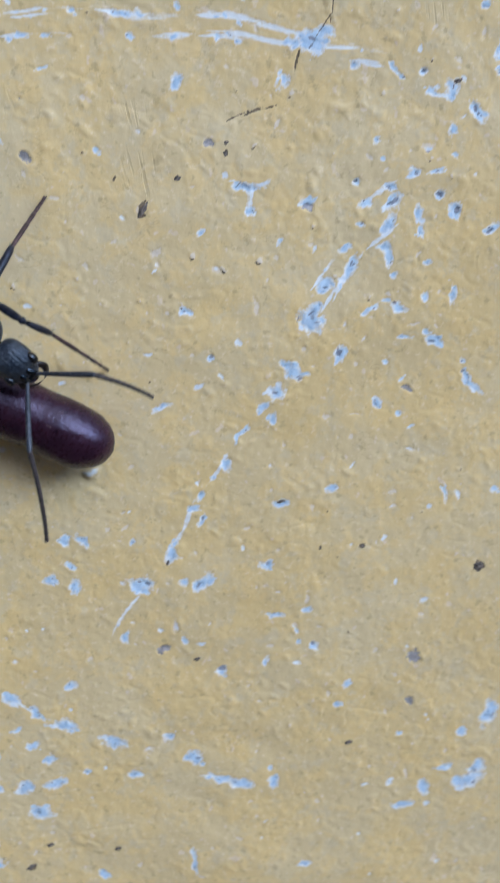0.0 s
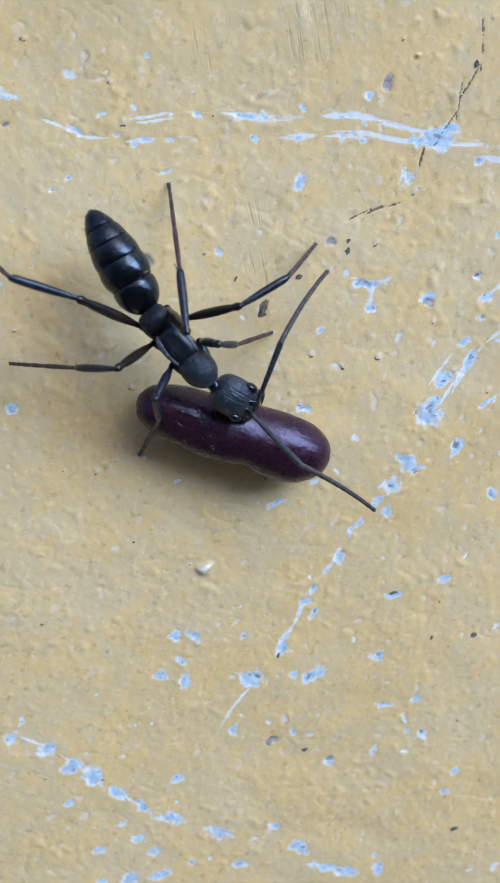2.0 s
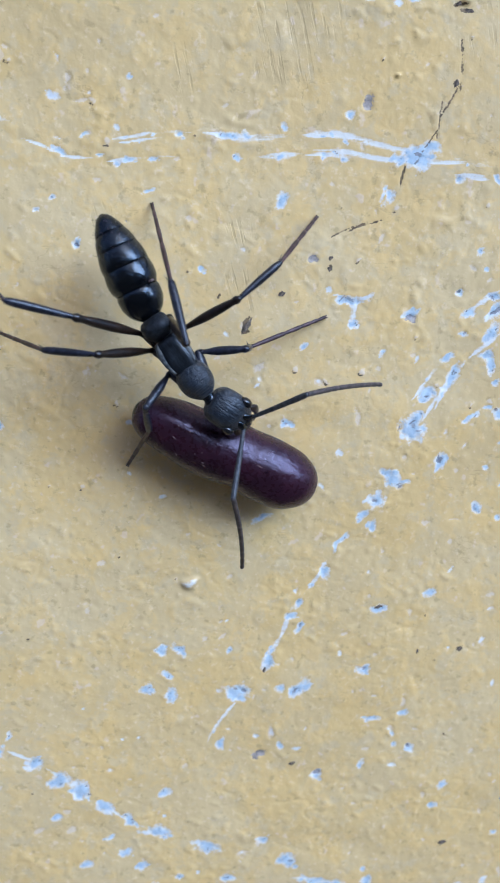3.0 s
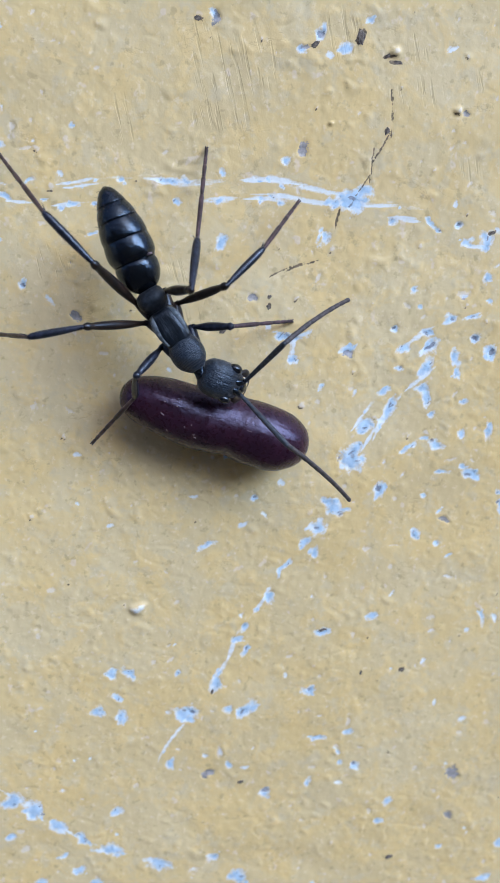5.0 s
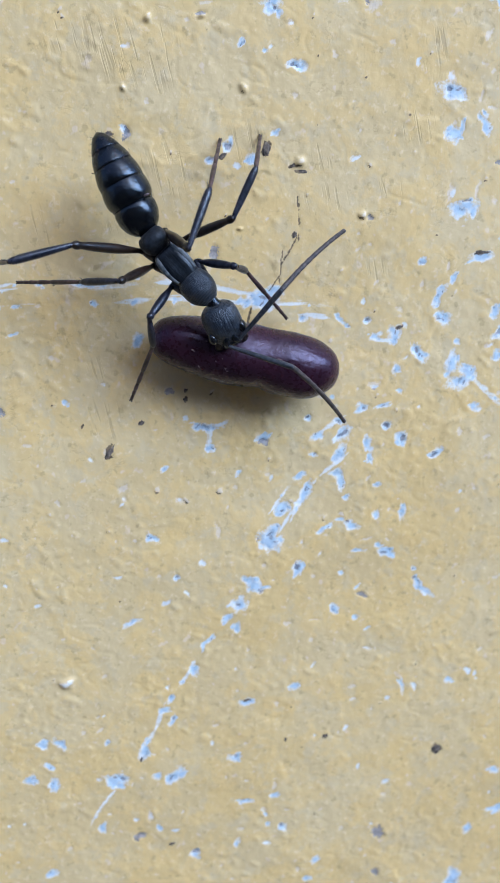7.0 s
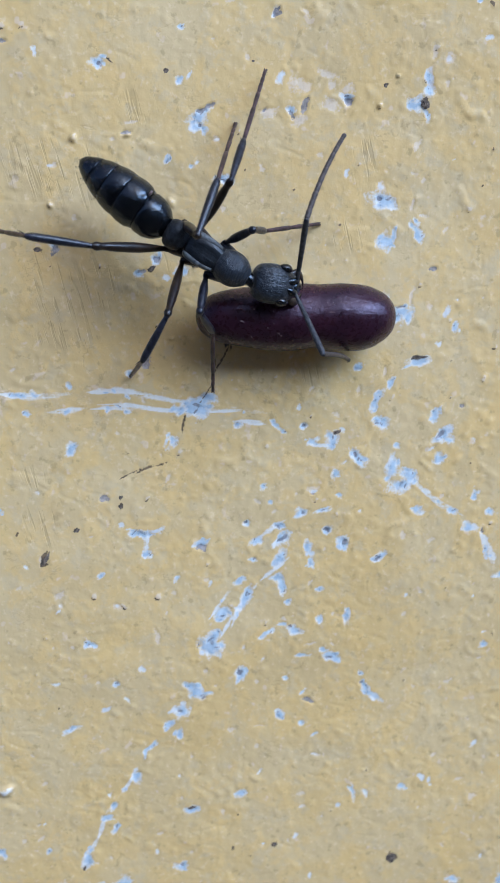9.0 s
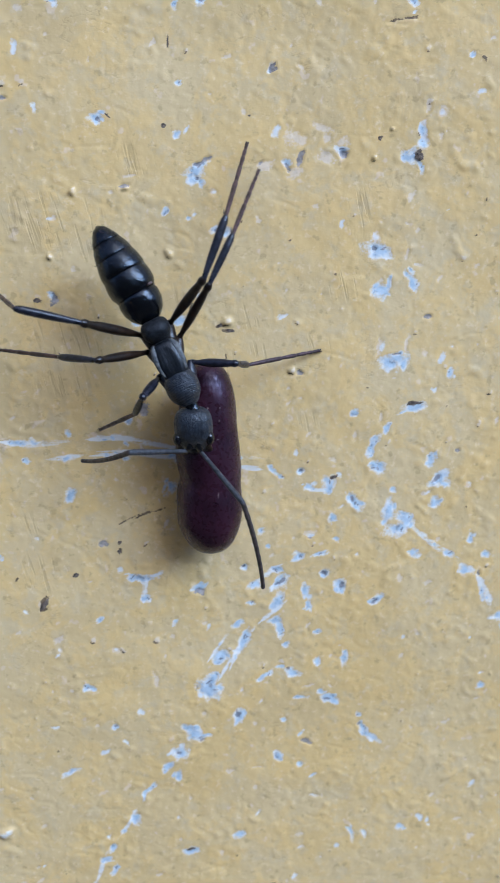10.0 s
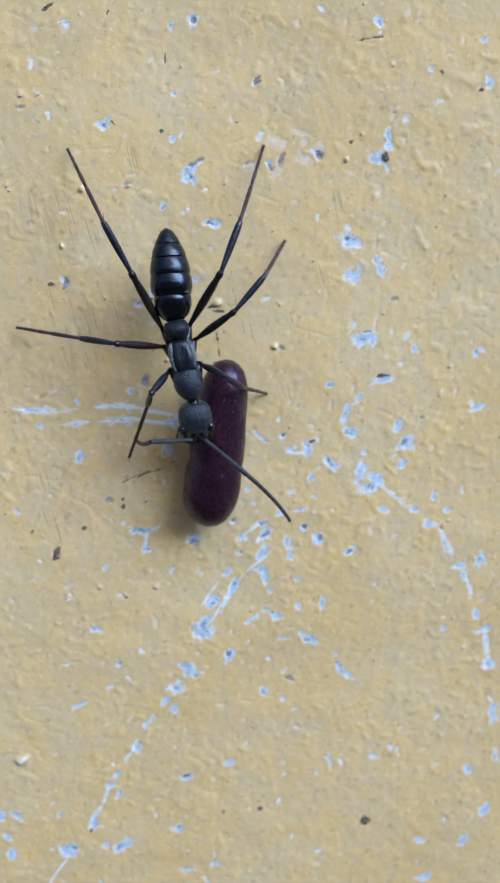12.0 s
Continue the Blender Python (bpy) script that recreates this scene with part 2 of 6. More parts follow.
SHANK = cuticle("brown_black_leg_shell", (0.006, 0.004, 0.004), (0.026, 0.015, 0.009), 0.32, 0.05, 2.2, 0, 0.00003, 0.45)
TARSUS = cuticle("brown_foot_shell", (0.020, 0.010, 0.010), (0.085, 0.048, 0.056), 0.45, 0, 4.0, 0, 0.00003)
FEELER = cuticle("grey_brown_feeler", (0.022, 0.018, 0.018), (0.085, 0.068, 0.066), 0.55, 0, 7.0, 0, 0.00003)
SCAPE = cuticle("blue_grey_feeler_shaft", (0.014, 0.016, 0.021), (0.060, 0.066, 0.082), 0.5, 0, 6.0, 0, 0.00003)
EYE = cuticle("black_eye", (0.004, 0.004, 0.005), (0.008, 0.008, 0.010), 0.25, 0.2, 20.0, 0, 0.000003)
GRIT = cuticle("dark_dirt", (0.028, 0.024, 0.022), (0.24, 0.20, 0.17), 0.85, 0, 5.0, 0, 0.00006, 0.15)
SILK = cuticle("pale_silk_fleck", (0.10, 0.07, 0.08), (0.28, 0.21, 0.22), 0.6, 0, 6.0)
HUSK = cocoon_material()
SOIL = rough_material("packed_earth", (0.16, 0.13, 0.10), (0.26, 0.22, 0.17))
PLASTER = rough_material("grey_plaster", (0.20, 0.17, 0.13), (0.29, 0.25, 0.19))

# ---- the wall: worn paint modelled as one relief ----
X0, X1, Z0, Z1, STEP = -19.0, 29.0, -49.0, 23.0, 0.066
NX, NZ = int((X1 - X0) / STEP) + 1, int((Z1 - Z0) / STEP) + 1
gx, gz = np.linspace(X0, X1, NX), np.linspace(Z0, Z1, NZ)
GX, GZ = np.meshgrid(gx, gz)
rng = np.random.default_rng(7)


def lattice_noise(x, z, size, seed):
    """Smooth value noise with cells of that many millimetres."""
    table = np.random.default_rng(seed).random((256, 256))
    u, v = x / size + 500.0, z / size + 500.0
    i, j = np.floor(u).astype(int), np.floor(v).astype(int)
    a, b = u - i, v - j
    a, b = a * a * (3 - 2 * a), b * b * (3 - 2 * b)
    i0, i1, j0, j1 = i % 256, (i + 1) % 256, j % 256, (j + 1) % 256
    low = table[i0, j0] * (1 - a) + table[i1, j0] * a
    high = table[i0, j1] * (1 - a) + table[i1, j1] * a
    return low * (1 - b) + high * b - 0.5


def grain_noise(x, z, size, seed):
    """The same, from two lattices turned against each other, so that no rows show."""
    total = 0
    for k, turn in enumerate((0.6 + seed * 1.7, 1.9 + seed * 2.3)):
        c, n = math.cos(turn), math.sin(turn)
        total = total + lattice_noise(x * c + z * n, z * c - x * n, size * (1.0 + 0.13 * k), seed + 40 * k)
    return total * 0.72


LAYERS = {k: np.zeros((NZ, NX)) for k in ("chip", "blue", "streak", "soot_and_shade", "grey", "pale", "bristle")}
relief = 0.30 * grain_noise(GX, GZ, 9.0, 1) + 0.06 * grain_noise(GX, GZ, 3.6, 2)
relief += 0.05 * grain_noise(GX + 0.4 * GZ, GZ, 1.5, 3) + 0.024 * grain_noise(GX, GZ, 0.6, 4) + 0.012 * grain_noise(GX, GZ, 0.27, 14)
# flat trowel swells lying across, stronger in the lower half
relief += 0.07 * grain_noise(GX * 0.55 + GZ * 0.1, GZ, 1.3, 5) * np.clip((6 - GZ) / 16, 0.15, 1)
relief += 0.11 * np.clip(grain_noise(GX * 0.8, GZ, 0.34, 26) - 0.16, 0, 1) * np.clip(grain_noise(GX, GZ, 2.6, 31) * 4 + 0.5, 0.15, 1)
# creases and dents of the dried coat, lying across, in patches
crease = np.clip(0.07 - np.abs(grain_noise(GX * 0.6, GZ, 0.85, 27)), 0, 1) / 0.07
relief -= 0.018 * crease * np.clip(grain_noise(GX, GZ, 1.1, 28) * 7 - 0.8, 0, 1)
crease = np.clip(0.05 - np.abs(grain_noise(GX * 0.8, GZ + 0.2 * GX, 0.5, 29)), 0, 1) / 0.05
relief -= 0.015 * crease * np.clip(grain_noise(GX, GZ, 0.9, 30) * 7 - 0.8, 0, 1)
# small crumbs of thick paint and pits, in drifts
drift = np.clip(grain_noise(GX, GZ, 4.0, 16) * 3.5 + 0.15, 0, 1)
relief += 0.09 * np.clip(grain_noise(GX, GZ, 0.50, 15) - 0.20, 0, 1) * drift
relief -= 0.06 * np.clip(grain_noise(GX, GZ, 0.40, 25) - 0.24, 0, 1) * drift
relief *= 0.95
JITTER = 1 + 0.50 * grain_noise(GX, GZ, 0.33, 9) + 0.45 * grain_noise(GX, GZ, 0.75, 10) + 0.40 * grain_noise(GX, GZ, 0.19, 24)
WX = GX + 0.24 * grain_noise(GX, GZ, 0.45, 18) + 0.10 * grain_noise(GX, GZ, 0.2, 19)
WZ = GZ + 0.24 * grain_noise(GX, GZ, 0.45, 20) + 0.10 * grain_noise(GX, GZ, 0.2, 21)


def window(x, z, r):
    i0, i1 = np.searchsorted(gx, (x - r, x + r))
    j0, j1 = np.searchsorted(gz, (z - r, z + r))
    return np.s_[j0:j1, i0:i1]


def spot(layer, x, z, w, h, turn, depth=0.0):
    s = window(x, z, max(w, h) * 0.95 + 0.3)
    c, n = np.cos(radians(turn)), np.sin(radians(turn))
    u = ((WX[s] - x) * c + (WZ[s] - z) * n) / (w * 0.5)
    v = ((WZ[s] - z) * c - (WX[s] - x) * n) / (h * 0.5)
    d = np.hypot(u, v) / np.clip(JITTER[s], 0.35, 2)
    value = np.clip(1.25 - 0.95 * d, 0, 1)
    LAYERS[layer][s] = np.maximum(LAYERS[layer][s], value)
    relief[s] += depth * np.clip(value * 2.6 - 0.3, 0, 1)


def line(layer, x0, z0, x1, z1, width, depth=0.0):
    length = math.hypot(x1 - x0, z1 - z0)
    width *= 1.25
    s = window((x0 + x1) / 2, (z0 + z1) / 2, length / 2 + width + 0.3)
    ux, uz = (x1 - x0) / length, (z1 - z0) / length
    a = (GX[s] - x0) * ux + (GZ[s] - z0) * uz
    b = (GZ[s] - z0) * ux - (GX[s] - x0) * uz
    b = b + 0.10 * np.sin(a * 1.3 + x0)
    taper = 0.35 + 0.65 * np.clip(np.minimum(a + 0.3, length + 0.3 - a) / (0.3 * length), 0, 1)
    over = np.maximum(np.maximum(-a, a - length), 0)
    d = np.hypot(b / (width * 0.5 * taper), over / 0.5) / np.clip(JITTER[s], 0.4, 2)
    # scraped in threads along its way
    threads = 0.85 + 1.1 * lattice_noise(b * 5.0 + x0 * 3, a * 0.30, 0.5, 11) + 0.5 * lattice_noise(a, b, 0.5, 12)
    if width < 0.2:
        threads = 0.80 + 0.9 * lattice_noise(a, b, 0.4, 12) + 0.4 * lattice_noise(a, b, 1.1, 13)
    if layer == "soot_and_shade":
        threads = 0.55 + 1.1 * grain_noise(GX[s], GZ[s], 0.30, 22) + 0.5 * grain_noise(GX[s], GZ[s], 0.8, 23)
    value = np.clip(1.35 - 0.85 * d, 0, 1) * np.clip(threads, 0, 1)
    LAYERS[layer][s] = np.maximum(LAYERS[layer][s], value)
    relief[s] += depth * value


def lobes(x, z, w, h, turn, ragged):
    """A flake bared to the old blue coat, with a broken pale rim of primer and dark specks of plaster in it."""
    c, n = math.cos(radians(turn)), math.sin(radians(turn))

    def lobe(layer, u, v, a, b, spin, depth):
        spot(layer, x + u * w * c - v * h * n, z + u * w * n + v * h * c, max(w * a, 0.06), max(h * b, 0.06), turn + spin, depth)
    lobe("chip", 0, 0, 1.0, 1.0, 0, -0.012)
    lobe("blue", rng.uniform(-0.05, 0.05), rng.uniform(-0.08, 0.08), rng.uniform(0.86, 1.0), rng.uniform(0.80, 0.98), 0, -0.008)
    for _ in range(ragged):
        u, v, a, b, spin = rng.uniform(-0.45, 0.45), rng.uniform(-0.45, 0.45), rng.uniform(0.3, 0.6), rng.uniform(0.3, 0.6), rng.uniform(-25, 25)
        lobe("chip", u, v, a, b, spin, -0.006)
        if rng.random() < 0.6:
            lobe("blue", u, v, a * 0.85, b * 0.85, spin, 0.0)
    # thin dark lines where the coat has lifted
    for _ in range(int(rng.uniform(0.3, 1.2 + 1.6 * min(w, 1.0)))):
        lobe("grey", rng.uniform(-0.3, 0.3), rng.uniform(-0.35, 0.35), rng.uniform(0.14, 0.32), rng.uniform(0.06, 0.14), rng.uniform(-50, 50), 0.0)


def chip(x, z, w, h, turn):
    """A flaked spot."""
    lobes(x, z, w * 1.06, h * 1.10, turn, 4 if w > 0.5 else 2)


def star(x, z, w, h, turn):
    """A splashed flake with a frayed rim."""
    lobes(x, z, w * 0.9, h * 0.9, turn, 9)


def fleck(x, z, w, h, turn):
    """A small pale place where only the top of the coat is rubbed off."""
    spot("pale", x, z, w * 1.1, h * 1.1, turn, -0.02)
    if rng.random() < 0.35:
        spot("chip", x + rng.uniform(-0.2, 0.2) * w, z, w * 0.5, h * 0.5, turn)


def grey(x, z, w, h, turn):
    spot("grey", x, z, w, h, turn, -0.05)


DIRT = []


def dark(x, z, w, h, turn):
    """A grain of dirt with its stain; the grain itself is built on the finished wall."""
    spot("soot_and_shade", x, z, w * 0.9, h * 0.9, turn)
    DIRT.append((x, z, w, h, turn))


def pale(x, z, w, h, turn):
    spot("pale", x, z, w, h, turn, -0.015)


def streak(x0, z0, x1, z1, width):
    """A scrape down to the primer, with bits of the blue coat along it."""
    line("streak", x0, z0, x1, z1, width, -0.006)
    for _ in range(int(math.hypot(x1 - x0, z1 - z0) * 0.9)):
        f, s = rng.random(), width * rng.uniform(0.7, 1.3)
        spot("chip", x0 + (x1 - x0) * f, z0 + (z1 - z0) * f, s * 1.8, s, math.degrees(math.atan2(z1 - z0, x1 - x0)))
        spot("blue", x0 + (x1 - x0) * f, z0 + (z1 - z0) * f, s * 1.6, s * 0.9, math.degrees(math.atan2(z1 - z0, x1 - x0)))


def crack(x0, z0, x1, z1, width):
    line("soot_and_shade", x0, z0, x1, z1, width * 0.65, -0.03)


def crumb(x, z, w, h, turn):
    """A loose crumb of paint that sticks out, pale where it has broken, with shade painted at its lower left."""
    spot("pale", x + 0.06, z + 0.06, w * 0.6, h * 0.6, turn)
    spot("soot_and_shade", x - 0.10 * w, z - 0.38 * h, w * 0.5, h * 0.18, turn - 10)
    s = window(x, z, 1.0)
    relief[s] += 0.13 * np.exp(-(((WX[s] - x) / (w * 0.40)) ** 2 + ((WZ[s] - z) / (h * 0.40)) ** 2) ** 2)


def brush(x, z, w, h, turn):
    """A patch where the brush has left its bristle lines."""
    s = window(x, z, max(w, h))
    d = np.hypot((WX[s] - x) / (w * 0.5), (WZ[s] - z) / (h * 0.5)) - 0.9 * grain_noise(GX[s], GZ[s] * 0.5, 0.9, 8)
    LAYERS["bristle"][s] = np.maximum(LAYERS["bristle"][s], np.clip(2.2 - 2.0 * d, 0, 1))


def lump(x, z, w, h, turn):
    spot("streak", x, z, w * 0.8, h * 0.7, turn, 0.0)
    s = window(x, z, 1.2)
    relief[s] += 0.24 * np.exp(-(((WX[s] - x) / (w * 0.42)) ** 2 + ((WZ[s] - z) / (h * 0.42)) ** 2) ** 1.5)


star(8.22, -1.34, 1.72, 1.07, 14)
dark(17.78, -25.85, 0.62, 0.57, -5)
grey(14.59, -30.99, 0.63, 0.71, -6)
grey(14.67, -33.76, 0.45, 0.59, -6)
chip(19.85, -31.21, 0.78, 0.36, 65)
chip(6.70, 5.30, 0.59, 0.42, 89)
chip(5.99, 4.76, 0.42, 0.38, 1)
chip(7.79, 4.78, 0.47, 0.34, 1)
chip(8.91, 5.86, 0.33, 0.25, 1)
grey(6.12, 0.86, 0.59, 0.47, 68)
chip(5.44, 0.33, 0.29, 0.32, -0)
grey(2.44, 5.79, 0.58, 0.40, 87)
dark(8.45, 5.16, 0.68, 0.40, 90)
dark(9.66, 4.53, 0.37, 0.18, 28)
dark(10.07, 4.27, 0.48, 0.17, -8)
crumb(9.99, 4.71, 0.57, 0.56, 1)
dark(9.74, 1.54, 0.36, 0.22, 69)
streak(4.23, -0.46, 7.24, -0.91, 0.22)
streak(6.27, -0.70, 8.17, -1.06, 0.19)
streak(4.33, -1.13, 7.73, -1.38, 0.19)
streak(7.73, -1.24, 9.83, -1.46, 0.22)
streak(9.21, -1.53, 11.21, -1.71, 0.13)
crack(9.84, 3.00, 9.86, 1.54, 0.09)
crack(9.79, 1.43, 9.19, 0.52, 0.09)
crack(9.19, 0.52, 8.98, -0.45, 0.09)
crack(8.98, -0.45, 8.71, -0.75, 0.09)
lump(-1.67, -20.23, 0.74, 0.66, -4)
brush(3.33, 4.24, 3.91, 3.01, 1)
brush(7.74, 5.57, 2.10, 1.92, 1)
brush(15.24, 6.12, 1.46, 1.30, 1)
brush(11.10, 3.01, 1.95, 1.34, 0)
brush(14.01, 3.70, 1.23, 1.12, 1)
chip(19.18, -34.71, 1.49, 0.76, 77)
chip(18.34, -39.04, 1.27, 0.94, 19)
chip(18.76, -38.21, 0.97, 0.69, 50)
chip(15.81, -39.21, 1.05, 0.59, 94)
chip(17.74, -35.86, 0.56, 0.52, 43)
chip(11.10, -32.37, 0.43, 0.41, -4)
chip(3.02, -36.49, 0.90, 0.64, 7)
chip(-0.07, -37.24, 0.71, 0.35, -5)
chip(4.37, -37.88, 1.13, 0.43, -16)
chip(5.60, -38.27, 1.25, 0.47, -10)
chip(7.30, -38.26, 0.80, 0.50, 91)
chip(-4.32, -37.50, 1.11, 0.49, 1)
chip(-5.86, -37.62, 0.81, 0.63, 7)
chip(-5.17, -39.21, 1.06, 0.72, -5)
chip(-2.00, -43.67, 0.55, 0.54, -6)
chip(2.96, -43.19, 1.53, 0.28, 90)
chip(7.13, -37.42, 0.37, 0.36, -4)
dark(11.36, -36.05, 0.49, 0.29, 19)
chip(10.70, -33.61, 0.43, 0.35, -4)
chip(14.23, -35.72, 0.45, 0.32, -4)
chip(14.68, -40.36, 0.92, 0.38, -5)
chip(16.79, -38.06, 0.96, 0.34, 7)
dark(-4.77, -41.40, 0.48, 0.29, 19)
dark(-5.89, -42.72, 0.63, 0.29, 31)
dark(-1.18, -41.93, 0.27, 0.30, -5)
chip(9.17, -43.99, 0.59, 0.39, -6)
chip(-2.62, -36.83, 0.35, 0.28, -4)
streak(3.76, -37.69, 6.21, -38.32, 0.25)
chip(-7.22, -37.57, 0.66, 0.40, -5)
chip(-7.96, -38.64, 0.66, 0.34, -6)
chip(-7.93, -40.80, 0.74, 0.69, 19)
star(-8.16, -42.35, 1.99, 0.92, -6)
chip(-7.94, -43.73, 0.40, 0.36, -7)
chip(-8.81, -41.40, 0.51, 0.77, -6)
chip(-12.39, -12.86, 0.37, 0.38, -2)
chip(-9.79, -12.35, 0.57, 0.35, 68)
chip(-7.63, -3.30, 0.22, 0.19, 0)
chip(-5.95, -4.70, 0.40, 0.39, -0)
grey(-11.18, -9.56, 0.44, 0.30, -32)
grey(-3.89, -6.16, 0.54, 0.40, -39)
chip(0.73, -1.30, 0.40, 0.25, 0)
chip(0.14, -0.50, 0.44, 0.24, 1)
chip(2.68, -0.11, 0.22, 0.33, 1)
chip(4.23, -1.29, 0.41, 0.25, 0)
streak(-0.09, -0.50, 2.48, -0.54, 0.27)
streak(3.72, -0.51, 5.28, -0.62, 0.25)
streak(1.85, -1.23, 2.98, -1.24, 0.20)
streak(4.00, -1.29, 5.34, -1.34, 0.16)
crack(4.72, -4.65, 5.51, -4.22, 0.07)
brush(1.09, -6.76, 2.12, 2.51, -0)
brush(-4.90, -3.78, 1.33, 1.28, 0)
brush(-1.35, 1.43, 0.87, 3.17, 1)
brush(0.52, -4.32, 1.38, 1.09, -0)
brush(2.21, 2.08, 2.64, 1.18, 1)
chip(9.75, 8.64, 0.73, 0.33, 4)
chip(18.16, 17.91, 0.60, 0.44, 80)
grey(12.19, 15.25, 0.41, 0.24, 68)
chip(23.44, 17.16, 0.40, 0.33, 0)
chip(23.75, 15.17, 0.52, 0.38, 92)
chip(20.87, 15.77, 0.34, 0.23, -0)
dark(1.69, 5.81, 0.33, 0.22, -1)
chip(25.01, -16.36, 0.68, 0.64, -4)
chip(25.40, -19.25, 1.45, 0.45, 92)
chip(25.65, -22.21, 0.75, 0.35, 92)
chip(25.03, -25.73, 0.81, 0.56, 29)
chip(24.03, -23.00, 0.55, 0.53, -5)
chip(23.78, -27.74, 1.05, 0.55, 52)
chip(21.56, -30.06, 0.89, 0.57, 29)
chip(21.15, -27.48, 0.56, 0.47, -6)
dark(23.39, 14.77, 0.23, 0.18, -0)
crack(17.25, 16.97, 18.36, 17.20, 0.11)
brush(2.15, 9.22, 2.98, 2.70, -1)
brush(3.88, 8.94, 1.75, 2.22, -1)
brush(0.20, 9.49, 1.96, 1.21, -1)
brush(6.25, 11.81, 1.50, 1.44, -1)
brush(10.97, 4.98, 1.33, 1.31, -2)
brush(13.66, -0.21, 1.66, 1.39, -2)
brush(15.73, 9.48, 1.33, 2.02, -1)
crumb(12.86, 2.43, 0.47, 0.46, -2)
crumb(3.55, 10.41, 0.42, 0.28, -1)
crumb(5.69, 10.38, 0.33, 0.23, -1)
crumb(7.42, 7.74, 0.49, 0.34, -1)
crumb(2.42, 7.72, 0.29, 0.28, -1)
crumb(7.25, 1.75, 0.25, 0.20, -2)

# the chain of chips and the spots round it
chip(7.12, -2.79, 0.80, 0.38, 70)
fleck(6.66, -3.52, 0.31, 0.15, 91)
chip(10.19, -2.21, 0.29, 0.22, 1)
streak(10.39, -2.14, 11.13, -2.26, 0.15)
chip(11.87, -2.28, 0.57, 0.28, -44)
chip(12.22, -2.61, 0.39, 0.18, -26)
chip(13.18, -2.41, 0.37, 0.29, 1)
grey(13.17, -2.34, 0.17, 0.13, 1)
chip(13.58, -3.14, 0.60, 0.36, 1)
chip(14.52, -3.12, 0.74, 0.55, 50)
streak(13.84, -3.20, 14.40, -3.24, 0.18)
dark(14.79, -2.73, 0.34, 0.16, 20)
chip(15.78, -3.90, 0.84, 0.49, -53)
chip(15.56, -3.74, 0.36, 0.28, 1)
grey(15.67, -3.78, 0.18, 0.21, 1)
chip(14.72, -4.73, 0.50, 0.34, 20)
fleck(15.09, -4.21, 0.29, 0.15, 30)
fleck(13.72, -5.35, 0.72, 0.42, 1)
chip(13.73, -5.49, 0.41, 0.19, 1)
grey(13.61, -5.64, 0.23, 0.12, 1)
chip(11.37, -5.25, 0.32, 0.30, 82)
fleck(11.08, -5.91, 0.23, 0.21, 1)
chip(11.59, -5.95, 0.23, 0.19, 1)
chip(13.11, -6.52, 0.66, 0.34, 15)
grey(13.21, -6.55, 0.23, 0.12, 10)
chip(14.07, -6.53, 0.81, 0.20, 15)
chip(14.91, -5.74, 0.41, 0.14, 10)
fleck(15.82, -6.56, 0.31, 0.19, 1)
chip(10.55, -6.98, 0.38, 0.29, 1)
grey(10.47, -6.91, 0.18, 0.17, 1)
fleck(6.80, -4.68, 0.46, 0.29, 59)
chip(5.60, -7.20, 1.34, 0.28, 1)
chip(5.23, -7.21, 0.49, 0.33, 1)
streak(5.73, -7.39, 5.69, -8.27, 0.18)
chip(5.69, -8.39, 0.30, 0.29, 0)
chip(8.35, -7.89, 0.51, 0.36, 0)
grey(8.36, -8.13, 0.46, 0.27, 0)
chip(11.05, -7.82, 0.75, 0.30, 30)
streak(11.30, -7.67, 11.96, -7.13, 0.19)
chip(12.15, -7.20, 0.52, 0.21, -13)
chip(12.16, -7.81, 0.87, 0.52, 53)
grey(12.17, -7.91, 0.50, 0.20, 35)
chip(12.01, -8.79, 0.78, 0.45, 63)
streak(12.03, -9.08, 11.48, -9.63, 0.19)
chip(11.88, -9.70, 0.58, 0.35, 0)
chip(12.09, -10.21, 0.88, 0.39, -66)
chip(12.41, -11.02, 0.29, 0.26, -0)
chip(10.72, -8.84, 0.36, 0.29, 0)
grey(10.82, -8.77, 0.22, 0.13, 82)
chip(13.37, -8.34, 0.79, 0.34, 94)
chip(13.47, -9.15, 0.53, 0.45, 0)
fleck(13.51, -10.03, 0.56, 0.19, 94)
chip(13.89, -10.48, 0.41, 0.31, 20)
chip(15.14, -8.15, 0.68, 0.35, 75)
grey(15.17, -8.20, 0.36, 0.13, 62)
chip(14.27, -7.47, 0.50, 0.36, 30)
grey(14.19, -7.47, 0.29, 0.23, 40)
chip(16.86, -8.93, 0.59, 0.33, 46)
grey(16.79, -9.01, 0.27, 0.16, 40)
chip(7.02, -9.65, 0.28, 0.27, 0)
fleck(8.43, -9.76, 0.28, 0.27, 0)
fleck(4.24, -10.84, 0.38, 0.32, -0)
chip(10.04, -9.83, 0.62, 0.30, 5)
chip(10.41, -10.71, 1.05, 0.40, 61)
chip(9.22, -11.47, 0.81, 0.47, 40)
streak(9.81, -11.85, 10.78, -10.21, 0.21)
streak(8.79, -11.34, 9.89, -10.13, 0.14)
chip(8.54, -13.27, 1.24, 0.96, 40)
chip(8.68, -12.62, 0.82, 0.43, 61)
streak(9.17, -12.49, 10.10, -11.34, 0.14)
grey(7.96, -13.19, 0.31, 0.11, 71)
chip(11.30, -12.58, 0.88, 0.32, 25)
chip(12.63, -12.54, 0.82, 0.44, -12)
chip(12.16, -12.25, 0.37, 0.21, -0)
chip(10.06, -14.68, 0.84, 0.38, 62)
grey(10.00, -14.68, 0.31, 0.11, 56)
fleck(10.27, -13.28, 0.42, 0.19, 87)
